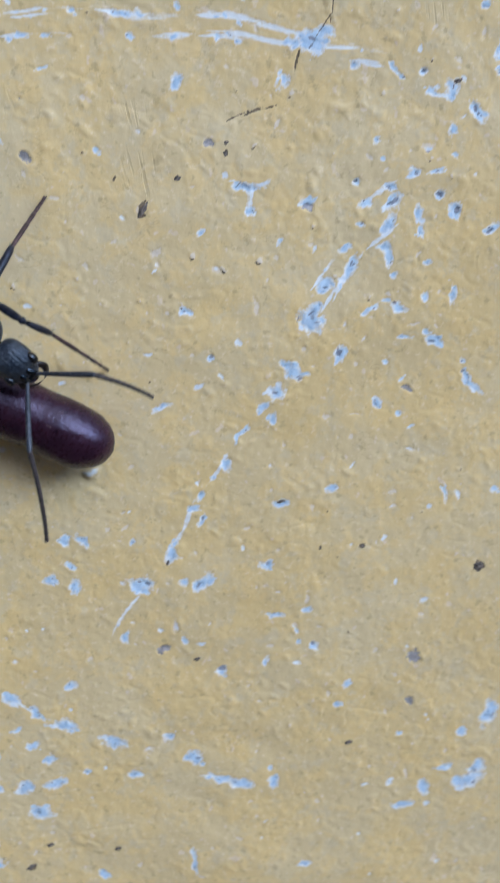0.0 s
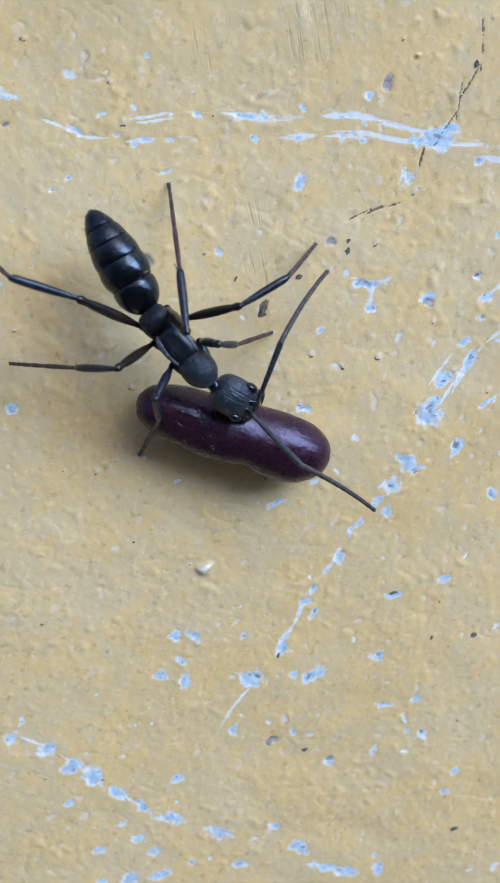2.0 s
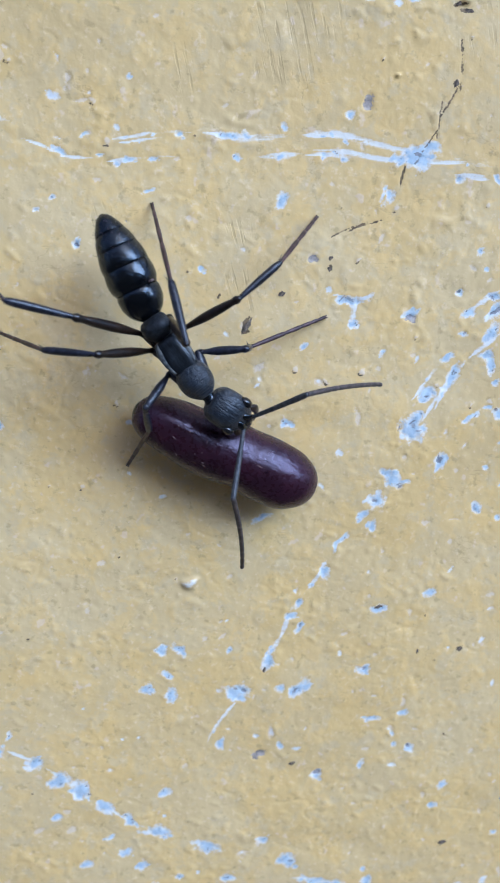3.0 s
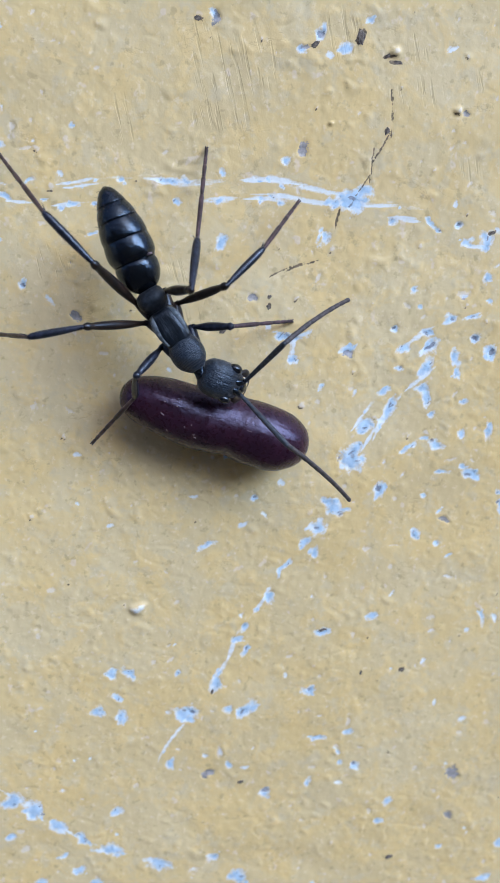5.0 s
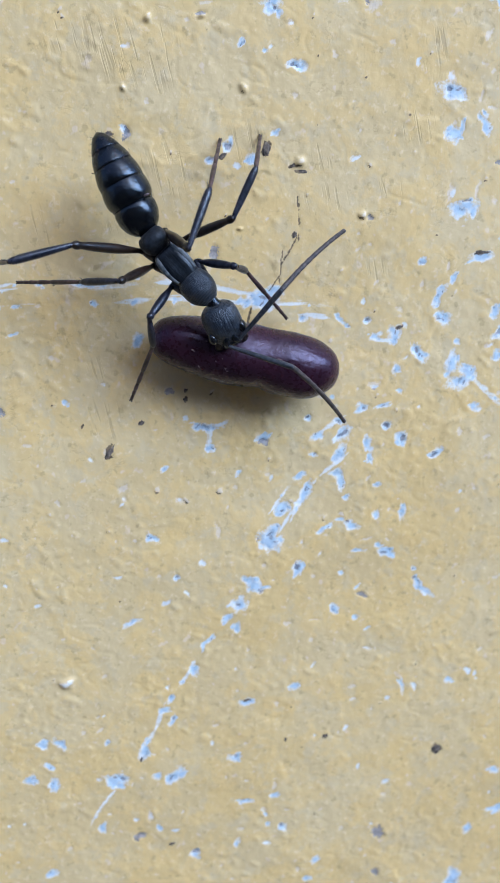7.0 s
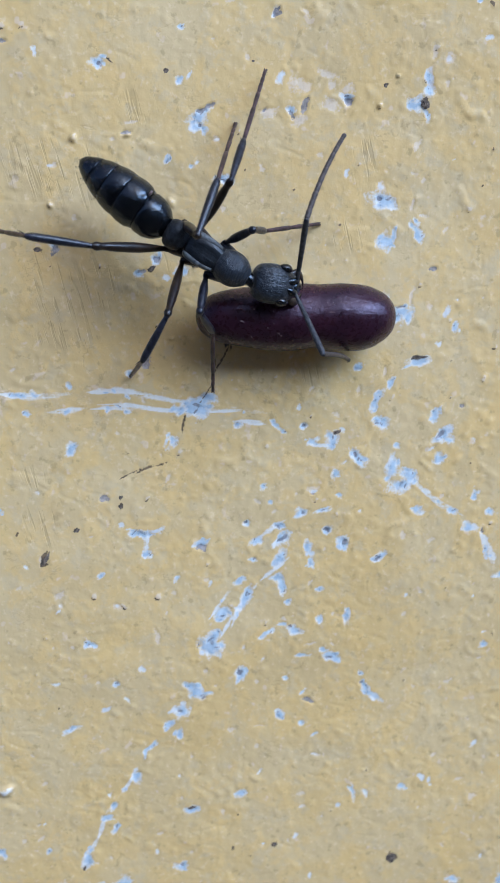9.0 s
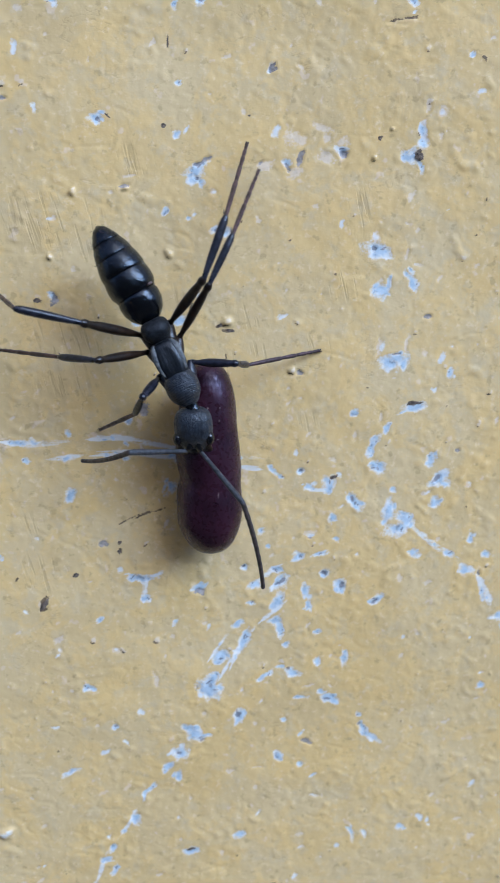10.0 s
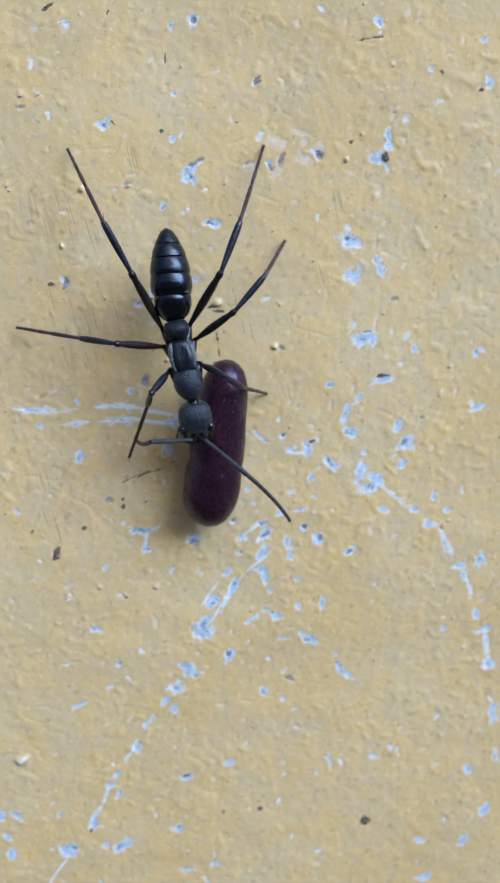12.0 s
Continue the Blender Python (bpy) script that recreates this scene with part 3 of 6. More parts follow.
fleck(11.10, -13.95, 0.32, 0.21, -1)
fleck(8.31, -14.50, 0.29, 0.27, -1)
chip(13.07, -13.88, 0.66, 0.19, -8)
fleck(13.50, -13.36, 0.54, 0.13, -0)
chip(14.50, -14.03, 0.90, 0.39, -24)
chip(14.12, -13.65, 0.30, 0.21, -0)
grey(14.45, -14.14, 0.34, 0.10, -20)
chip(12.19, -15.16, 0.27, 0.22, -1)
chip(13.12, -15.91, 0.37, 0.20, 30)
grey(13.43, -16.41, 0.63, 0.22, -22)
chip(7.94, -15.51, 1.09, 0.79, -26)
chip(7.53, -15.10, 0.48, 0.32, -1)
grey(8.14, -15.89, 0.43, 0.11, 9)
chip(7.03, -16.50, 0.74, 0.61, 30)
grey(6.89, -16.50, 0.27, 0.19, -1)
chip(3.90, -14.79, 0.44, 0.32, 20)
grey(3.98, -14.74, 0.21, 0.16, -1)
chip(6.42, -17.22, 0.59, 0.33, 40)
chip(6.89, -17.95, 0.72, 0.38, 86)
chip(5.50, -18.48, 0.98, 0.22, 53)
chip(11.89, -17.13, 0.50, 0.42, -1)
fleck(9.50, -17.67, 0.33, 0.20, -1)
fleck(10.79, -17.61, 0.60, 0.14, 4)
chip(13.09, -17.66, 0.25, 0.23, -1)
chip(13.64, -18.29, 0.31, 0.20, -1)
chip(16.05, -15.07, 0.38, 0.26, 85)
chip(16.22, -15.74, 0.64, 0.29, -43)
grey(16.04, -15.65, 0.24, 0.17, 20)
chip(16.57, -16.21, 1.18, 0.37, -43)
fleck(7.35, -19.03, 0.25, 0.23, -1)
fleck(13.77, -19.44, 0.68, 0.23, -1)
chip(15.67, -21.85, 0.84, 0.26, 95)
chip(18.30, -21.72, 0.44, 0.36, -2)
chip(15.30, -12.00, 0.68, 0.22, 89)
chip(13.89, -12.07, 0.36, 0.25, 84)
fleck(6.04, -12.48, 0.66, 0.21, 89)
chip(10.00, -21.40, 0.47, 0.30, 19)
chip(7.44, -22.09, 0.67, 0.41, -2)
dark(7.41, -21.94, 0.39, 0.15, -2)
fleck(5.76, -23.30, 0.42, 0.24, -2)
fleck(6.82, -20.12, 0.33, 0.23, 41)
fleck(13.02, -22.45, 0.46, 0.15, -2)
chip(6.83, -25.34, 0.63, 0.49, -2)
grey(6.77, -25.31, 0.28, 0.22, -2)
fleck(7.38, -24.51, 0.26, 0.27, -2)
dark(9.41, -24.50, 0.30, 0.12, 83)
dark(11.57, -24.46, 0.29, 0.22, -2)
chip(4.64, -20.00, 0.79, 0.33, -44)
streak(4.42, -19.91, 3.00, -22.26, 0.15)
chip(3.42, -21.55, 0.67, 0.25, 58)
chip(3.14, -22.21, 0.71, 0.26, 3)
streak(3.00, -22.26, 2.16, -24.00, 0.17)
chip(2.21, -24.09, 0.63, 0.35, 51)
chip(1.98, -24.59, 0.82, 0.40, 66)
dark(1.81, -25.04, 0.36, 0.14, 70)
chip(3.57, -22.78, 0.69, 0.28, 63)
grey(3.55, -22.78, 0.34, 0.11, 61)
chip(0.14, -23.92, 0.41, 0.36, -2)
fleck(0.15, -20.02, 0.32, 0.22, -2)
chip(0.65, -26.15, 0.96, 0.72, -24)
chip(0.40, -26.20, 0.55, 0.67, -3)
grey(0.79, -26.21, 0.45, 0.18, -24)
fleck(-0.36, -26.07, 0.41, 0.31, -3)
chip(3.44, -26.27, 1.21, 0.54, 43)
grey(3.38, -26.33, 0.58, 0.12, 43)
chip(2.63, -26.14, 0.45, 0.43, -3)
streak(0.22, -26.96, -0.87, -28.62, 0.17)
chip(-0.32, -29.19, 0.48, 0.48, -3)
fleck(0.04, -28.26, 0.22, 0.22, -3)
grey(1.56, -29.81, 0.74, 0.36, 14)
chip(2.65, -29.45, 0.35, 0.23, 80)
dark(3.21, -30.46, 0.46, 0.16, 19)
chip(4.55, -31.36, 0.53, 0.53, -3)
grey(4.55, -31.19, 0.35, 0.26, -3)
fleck(2.15, -28.53, 0.63, 0.23, 85)
fleck(3.80, -28.46, 0.23, 0.25, -3)
chip(7.25, -28.09, 0.63, 0.35, 8)
fleck(8.89, -27.22, 0.75, 0.27, 82)
chip(8.94, -27.95, 0.47, 0.39, -3)
chip(8.30, -29.11, 0.66, 0.23, -75)
chip(9.21, -29.98, 0.39, 0.40, -3)
grey(9.15, -29.91, 0.21, 0.20, -3)
chip(8.37, -29.77, 0.27, 0.26, -3)
chip(6.81, -30.93, 0.46, 0.30, 82)
fleck(8.23, -28.72, 0.26, 0.23, -3)
fleck(7.37, -26.83, 0.26, 0.22, -3)
fleck(10.06, -32.88, 0.27, 0.27, -4)
fleck(5.85, -32.21, 0.27, 0.24, -4)
fleck(18.89, 13.74, 0.53, 0.28, 89)
fleck(18.79, 13.01, 0.42, 0.26, 91)
fleck(18.80, 12.42, 0.59, 0.26, 91)
fleck(19.55, 13.34, 0.37, 0.26, 59)
fleck(19.51, 12.42, 0.37, 0.23, 80)
chip(18.09, 11.63, 0.80, 0.59, -15)
chip(18.61, 11.11, 0.56, 0.25, -58)
dark(18.58, 11.60, 0.43, 0.38, -19)
fleck(18.31, 9.92, 0.65, 0.35, 80)
fleck(18.09, 8.91, 0.26, 0.22, -1)
chip(16.79, 7.66, 1.05, 0.56, -9)
fleck(16.73, 8.27, 0.61, 0.29, 90)
grey(16.56, 7.72, 0.28, 0.17, 28)
fleck(18.13, 7.52, 0.72, 0.21, 82)
fleck(18.61, 7.03, 0.47, 0.25, -11)
chip(18.35, 6.34, 1.04, 0.40, -61)
chip(17.00, 5.88, 0.82, 0.62, -1)
chip(17.35, 6.13, 0.68, 0.24, 88)
chip(17.79, 2.75, 0.90, 0.70, -2)
chip(17.35, 2.62, 0.72, 0.53, -2)
fleck(18.18, 3.38, 0.87, 0.15, 91)
fleck(16.90, 3.28, 0.70, 0.18, 88)
grey(17.79, 3.02, 0.54, 0.12, -2)
grey(13.26, 2.37, 0.41, 0.41, 38)
grey(19.26, 4.60, 0.36, 0.20, -2)
fleck(20.28, 3.26, 0.27, 0.26, -2)
chip(20.30, 2.00, 0.39, 0.33, -2)
chip(23.73, 1.74, 0.49, 0.42, -2)
chip(23.34, 2.29, 0.24, 0.19, 82)
chip(18.57, 0.48, 1.03, 0.36, 6)
dark(18.63, 0.66, 0.72, 0.18, 6)
chip(15.77, 0.28, 0.39, 0.33, -2)
fleck(15.79, -0.77, 0.54, 0.27, 80)
chip(16.67, -1.23, 1.01, 0.37, 60)
chip(17.37, -0.47, 0.53, 0.28, 60)
fleck(17.06, 0.02, 0.41, 0.18, 60)
chip(16.83, -2.39, 0.73, 0.46, -2)
chip(19.46, -2.04, 0.55, 0.40, 81)
chip(19.79, -3.05, 0.74, 0.65, -2)
grey(19.72, -2.98, 0.40, 0.28, 18)
fleck(19.30, -3.68, 0.43, 0.25, 18)
chip(19.71, -4.23, 0.56, 0.50, -3)
fleck(21.25, -3.36, 0.43, 0.28, 81)
chip(23.84, -1.14, 0.86, 0.41, 13)
fleck(22.57, -0.39, 0.42, 0.25, 71)
grey(20.75, -1.63, 0.28, 0.28, -2)
chip(17.54, -3.60, 0.31, 0.25, -3)
chip(17.39, -4.68, 1.06, 0.56, 80)
chip(17.86, -5.43, 1.24, 0.57, 5)
chip(18.26, -4.95, 0.83, 0.46, -27)
streak(18.48, -5.27, 20.48, -6.78, 0.22)
chip(20.39, -6.80, 0.59, 0.25, -28)
chip(18.72, -6.56, 0.53, 0.38, -3)
chip(21.48, -6.06, 0.57, 0.42, 76)
chip(22.39, -6.91, 0.51, 0.42, -3)
chip(21.26, -7.66, 0.86, 0.41, -28)
grey(22.00, -7.86, 0.39, 0.10, 87)
streak(22.01, -8.28, 22.50, -9.56, 0.29)
chip(22.26, -9.02, 0.75, 0.28, -65)
chip(23.04, -10.29, 0.59, 0.40, -3)
streak(23.32, -10.81, 23.78, -11.85, 0.24)
chip(24.36, -9.90, 0.72, 0.53, 82)
fleck(24.58, -12.34, 0.45, 0.25, 18)
chip(24.29, -13.18, 0.68, 0.41, 82)
chip(24.66, -14.23, 0.85, 0.46, 7)
streak(24.73, -14.31, 25.09, -15.87, 0.30)
chip(22.27, -13.90, 0.46, 0.34, -4)
fleck(22.31, -13.22, 0.39, 0.24, -4)
fleck(19.31, -8.20, 0.38, 0.26, -3)
fleck(18.87, -10.81, 0.32, 0.27, -3)
# the upper part and the long curved scrapes
chip(15.19, 11.79, 0.45, 0.31, 20)
grey(15.30, 11.71, 0.37, 0.20, 20)
chip(-3.22, -23.63, 0.63, 0.44, 0)
chip(-2.31, -23.68, 0.47, 0.41, 0)
chip(-2.90, -25.00, 0.60, 0.36, -35)
chip(-3.86, -25.74, 0.56, 0.46, 0)
chip(-2.80, -26.12, 0.58, 0.50, 80)
chip(-11.35, 2.56, 0.44, 0.33, -60)
grey(-11.76, 1.80, 0.63, 0.25, -77)
fleck(-11.00, 1.76, 0.34, 0.20, -49)
streak(-11.22, 1.47, -10.43, 0.91, 0.09)
streak(-10.43, 0.87, -9.01, 0.16, 0.20)
streak(-9.63, 0.34, -8.18, -0.19, 0.15)
chip(-9.53, 0.31, 0.48, 0.20, -23)
fleck(-10.65, 0.68, 0.21, 0.17, 1)
grey(-12.21, -0.37, 0.25, 0.12, 56)
fleck(-6.50, -0.61, 0.34, 0.10, 1)
chip(-5.43, -0.54, 0.30, 0.12, 10)
streak(-7.67, -0.82, -6.29, -1.25, 0.10)
chip(-6.40, -1.11, 0.55, 0.23, -23)
streak(-6.19, -1.31, -5.43, -1.28, 0.08)
chip(-4.85, -1.28, 0.35, 0.16, 10)
chip(-4.24, -1.58, 0.32, 0.29, 38)
streak(-4.35, -1.39, -2.05, -1.42, 0.14)
chip(-3.65, -1.37, 0.31, 0.18, 0)
chip(-2.82, -1.40, 0.40, 0.20, 0)
fleck(-1.83, -1.38, 0.31, 0.14, 0)
streak(-3.92, -0.52, -1.41, -0.44, 0.12)
streak(-3.70, -0.70, -1.41, -0.66, 0.08)
chip(-1.74, -0.46, 0.35, 0.20, 1)
grey(-9.20, -0.93, 0.29, 0.20, 1)
chip(-12.34, -2.31, 0.25, 0.22, 0)
grey(-13.73, -2.62, 0.28, 0.09, -52)
chip(-6.90, -2.82, 0.35, 0.23, 14)
fleck(-7.67, -3.32, 0.26, 0.12, 0)
chip(-2.91, -2.66, 0.48, 0.15, 19)
chip(-6.01, -4.70, 0.31, 0.28, -0)
grey(-6.01, -4.65, 0.16, 0.11, -0)
chip(-3.61, 1.67, 0.23, 0.23, 80)
fleck(-5.24, 1.86, 0.23, 0.17, 1)
fleck(-5.94, 1.59, 0.36, 0.28, 58)
fleck(-6.11, 1.26, 0.21, 0.12, 1)
fleck(-6.45, 2.41, 0.42, 0.13, -74)
fleck(-5.42, 0.85, 0.51, 0.08, 5)
fleck(-5.27, 1.08, 0.19, 0.14, 1)
fleck(-9.84, -4.48, 0.33, 0.17, -51)
grey(-4.01, -3.68, 0.13, 0.11, 0)
chip(-12.49, -16.58, 0.48, 0.18, 19)
fleck(-11.88, -16.23, 0.29, 0.17, 29)
fleck(-11.26, -16.86, 0.53, 0.15, 30)
chip(-14.69, -20.38, 0.49, 0.34, 24)
grey(-14.62, -20.38, 0.24, 0.13, 19)
chip(-15.39, -22.33, 0.63, 0.50, -3)
fleck(-11.45, -20.81, 0.34, 0.22, -3)
chip(-14.80, -24.12, 0.77, 0.60, 30)
chip(-13.89, -24.66, 0.75, 0.57, -15)
streak(-15.25, -23.59, -13.36, -24.83, 0.15)
chip(-13.04, -25.72, 0.83, 0.43, -58)
chip(-12.40, -25.68, 0.61, 0.58, 8)
chip(-12.82, -26.32, 0.25, 0.20, -4)
chip(-12.08, -26.72, 0.65, 0.25, -43)
fleck(-11.61, -27.50, 0.36, 0.27, -4)
chip(-11.01, -28.54, 0.62, 0.54, 13)
chip(-10.59, -27.81, 0.59, 0.21, 70)
streak(-10.37, -28.67, -9.43, -29.33, 0.14)
chip(-9.43, -29.42, 0.75, 0.67, 25)
chip(-8.32, -30.44, 0.90, 0.69, 13)
chip(-7.27, -31.09, 1.07, 0.83, 13)
chip(-7.46, -31.45, 0.54, 0.45, -5)
chip(-6.20, -32.13, 0.84, 0.59, -43)
chip(-4.98, -33.11, 1.04, 0.54, -43)
chip(-3.59, -33.89, 1.54, 0.59, -14)
streak(-8.71, -29.94, -6.87, -31.66, 0.14)
streak(-5.80, -32.39, -4.15, -33.67, 0.15)
chip(-1.19, -35.20, 1.12, 0.66, -19)
chip(-3.28, -31.69, 0.71, 0.49, 25)
fleck(-2.12, -30.12, 0.53, 0.24, 63)
fleck(-11.24, -30.68, 0.47, 0.28, 61)
chip(-8.65, -32.64, 0.50, 0.32, 31)
fleck(-8.18, -32.29, 0.43, 0.19, -5)
fleck(-7.86, -33.35, 0.52, 0.28, 42)
chip(-6.03, -34.01, 0.45, 0.29, 31)
chip(-5.32, -34.97, 0.51, 0.47, 31)
fleck(-9.56, -33.37, 0.50, 0.25, 31)
chip(-7.35, -35.55, 0.55, 0.41, 7)
chip(-4.57, -35.98, 0.68, 0.47, 31)
chip(1.75, -35.02, 0.57, 0.42, 7)
fleck(0.69, -35.78, 0.57, 0.28, 7)
fleck(-7.64, -29.71, 0.37, 0.19, -4)
fleck(-5.83, -30.06, 0.32, 0.22, -4)
dark(2.49, 18.54, 0.58, 0.17, 28)
chip(3.19, 17.81, 0.52, 0.27, 0)
chip(8.04, 17.71, 0.35, 0.27, 0)
chip(9.16, 17.93, 0.51, 0.41, 57)
grey(9.19, 17.93, 0.24, 0.22, 0)
dark(5.17, 18.26, 0.30, 0.08, 71)
dark(7.79, 16.27, 0.65, 0.08, 85)
fleck(7.17, 16.22, 0.40, 0.16, 77)
chip(12.08, 15.17, 0.31, 0.19, 57)
grey(12.23, 15.45, 0.21, 0.11, 57)
chip(8.18, 14.65, 0.30, 0.25, -0)
grey(0.83, 13.98, 0.37, 0.15, -0)
chip(4.67, 13.22, 0.54, 0.41, -0)
grey(4.72, 13.17, 0.27, 0.15, -0)
dark(7.48, 12.96, 0.24, 0.21, -0)
chip(7.99, 12.62, 0.38, 0.31, -0)
dark(5.16, 13.37, 0.36, 0.08, -40)
dark(11.14, 13.35, 0.14, 0.10, -0)
chip(8.78, 11.20, 0.99, 0.69, 28)
chip(8.71, 10.78, 0.61, 0.42, 9)
grey(9.02, 11.57, 0.83, 0.16, 11)
grey(8.80, 10.83, 0.25, 0.21, -1)
fleck(9.44, 10.24, 0.31, 0.24, -1)
fleck(5.05, 10.40, 0.22, 0.13, -1)
grey(5.65, 10.47, 0.38, 0.11, 9)
chip(9.78, 8.67, 0.67, 0.24, 4)
grey(9.75, 8.62, 0.39, 0.14, 4)
chip(8.32, 9.18, 0.28, 0.22, -1)
fleck(7.71, 9.89, 0.28, 0.16, -1)
fleck(2.62, 9.30, 0.32, 0.21, -1)
chip(2.31, 5.93, 0.49, 0.25, -63)
chip(7.42, 9.49, 0.44, 0.19, 9)
chip(2.45, -3.04, 0.60, 0.32, 58)
fleck(0.87, -5.03, 0.35, 0.24, -3)
chip(-0.87, -5.80, 0.32, 0.28, -3)
dark(2.55, -6.91, 0.36, 0.25, 18)
dark(0.99, -8.29, 0.87, 0.27, 53)
pale(13.16, 12.45, 1.09, 0.70, 10)
pale(14.21, 12.87, 1.05, 0.37, -8)
pale(11.83, 11.37, 0.83, 0.53, 5)
pale(13.12, 11.01, 0.83, 0.53, 10)
pale(14.45, 11.63, 0.83, 0.66, -40)
pale(15.22, 12.26, 0.61, 0.53, 0)
pale(14.53, 12.34, 0.35, 0.61, 0)
grey(13.38, 11.63, 0.30, 0.54, -25)
grey(12.76, 11.18, 0.18, 0.46, 25)
grey(11.63, 11.50, 0.30, 0.12, 25)
grey(15.23, 11.72, 0.35, 0.26, 0)
chip(12.73, 11.43, 0.35, 0.26, 0)
chip(15.23, 11.90, 0.44, 0.30, 0)
chip(18.69, 12.63, 0.39, 0.61, 5)
chip(18.73, 12.14, 0.39, 0.49, 0)
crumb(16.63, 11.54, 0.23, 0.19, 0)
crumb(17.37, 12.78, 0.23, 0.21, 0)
dark(16.81, 12.37, 0.19, 0.19, 0)
crack(7.81, -1.86, 7.70, -2.31, 0.13)
crack(5.62, -4.30, 5.90, -4.12, 0.10)
crack(6.02, -4.13, 6.46, -3.95, 0.09)
grey(3.93, -5.53, 0.50, 0.30, 20)
dark(4.65, -5.43, 0.22, 0.18, 20)
dark(4.63, -5.88, 0.20, 0.26, 0)
grey(6.15, 4.83, 0.36, 0.24, 10)
dark(6.53, 4.92, 0.50, 0.20, 30)
grey(6.74, 5.33, 0.40, 0.36, 30)
chip(3.44, -9.30, 0.38, 0.27, 58)
fleck(1.58, -10.56, 0.36, 0.29, -4)
chip(2.80, -12.60, 0.54, 0.33, 7)
chip(1.66, -17.15, 0.75, 0.30, 28)

# fine flecks and pits that nobody could count
for _ in range(480):
    x, z, s = rng.uniform(X0, X1), rng.uniform(Z0, Z1), rng.uniform(0.12, 0.28)
    spot("chip" if rng.random() < 0.3 else "pale", x, z, s * rng.uniform(1, 2), s, rng.uniform(0, 180), -0.015)
for _ in range(70):
    x, z, s = rng.uniform(X0, X1), rng.uniform(Z0, Z1), rng.uniform(0.05, 0.10)
    spot("soot_and_shade", x, z, s * rng.uniform(1, 2.5), s, rng.uniform(0, 180), 0.02)
for _ in range(220):
    x, z, s = rng.uniform(X0, X1), rng.uniform(Z0, Z1), rng.uniform(0.15, 0.4)
    w = window(x, z, s * 2)
    relief[w] += rng.uniform(0.01, 0.035) * np.exp(-((GX[w] - x) ** 2 + (GZ[w] - z) ** 2) / (s * 0.5) ** 2)

# crumbs of broken paint: pale on top, with shade painted as a dark line beneath
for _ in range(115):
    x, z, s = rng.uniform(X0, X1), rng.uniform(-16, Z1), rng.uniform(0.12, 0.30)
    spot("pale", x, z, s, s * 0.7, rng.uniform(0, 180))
    spot("soot_and_shade", x - 0.25 * s, z - 0.5 * s, s * rng.uniform(0.5, 0.9), 0.06, rng.uniform(-35, 15))
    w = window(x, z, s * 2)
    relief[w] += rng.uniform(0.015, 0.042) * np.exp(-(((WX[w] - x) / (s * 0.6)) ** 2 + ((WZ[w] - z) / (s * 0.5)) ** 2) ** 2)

edge = np.minimum(np.minimum(GX - X0, X1 - GX), np.minimum(GZ - Z0, Z1 - GZ))
relief = relief * np.clip(edge / 3.0, 0, 1)


def surface(x, z):
    """Height of the paint off the wall's plane, in millimetres."""
    i = min(max(int(round((x - X0) / STEP)), 0), NX - 1)
    j = min(max(int(round((z - Z0) / STEP)), 0), NZ - 1)
    return float(relief[j, i])


def build_wall():
    co = np.empty((NZ, NX, 3))
    co[..., 0], co[..., 1], co[..., 2] = GX * MM, -relief * MM, GZ * MM
    idx = np.arange(NX * NZ).reshape(NZ, NX)
    quads = np.stack([idx[:-1, :-1], idx[:-1, 1:], idx[1:, 1:], idx[1:, :-1]], -1).reshape(-1, 4)
    verts = co.reshape(-1, 3).tolist()
    faces = quads.tolist()
    # the plain rest of the wall round the relief, 3 m wide, 2.6 m high and 0.2 m thick
    n = len(verts)
    a, b, lo, hi, back = -1.5, 1.5, -1.2, 1.4, 0.2
    verts += [(a, 0, lo), (b, 0, lo), (b, 0, hi), (a, 0, hi), (a, back, lo), (b, back, lo), (b, back, hi), (a, back, hi)]
    bottom, top = idx[0].tolist(), idx[-1].tolist()
    left, right = idx[:, 0].tolist(), idx[:, -1].tolist()
    faces += [[n, n + 1] + bottom[::-1], [n + 1, n + 2] + right[::-1], [n + 2, n + 3] + top, [n + 3, n] + left]
    faces += [[n + 1, n, n + 4, n + 5], [n + 2, n + 1, n + 5, n + 6], [n + 3, n + 2, n + 6, n + 7], [n, n + 3, n + 7, n + 4], [n + 5, n + 4, n + 7, n + 6]]
    me = bpy.data.meshes.new("wall")
    me.from_pydata(verts, [], faces)
    me.validate()
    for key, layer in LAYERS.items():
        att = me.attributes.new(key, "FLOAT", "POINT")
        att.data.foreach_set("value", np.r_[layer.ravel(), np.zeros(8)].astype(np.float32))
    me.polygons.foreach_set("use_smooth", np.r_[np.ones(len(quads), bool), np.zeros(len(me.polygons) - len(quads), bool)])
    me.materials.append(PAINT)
    me.update()
    wall = new("wall", me)
    return tagged(wall, "ochre-painted plaster wall with chips baring blue and white old paint", "wall", kind="structure")


wall = build_wall()

# an unseen ground sheet, added so that warm light bounces onto the wall
ground_mesh = bpy.data.meshes.new("ground")
ground_mesh.from_pydata([(-400, -800, -1.2), (400, -800, -1.2), (400, 400, -1.2), (-400, 400, -1.2)], [], [(0, 1, 2, 3)])
ground_mesh.materials.append(SOIL)
tagged(new("ground", ground_mesh), "unseen bare brown packed earth added below the wall for bounced light", "ground", kind="structure")

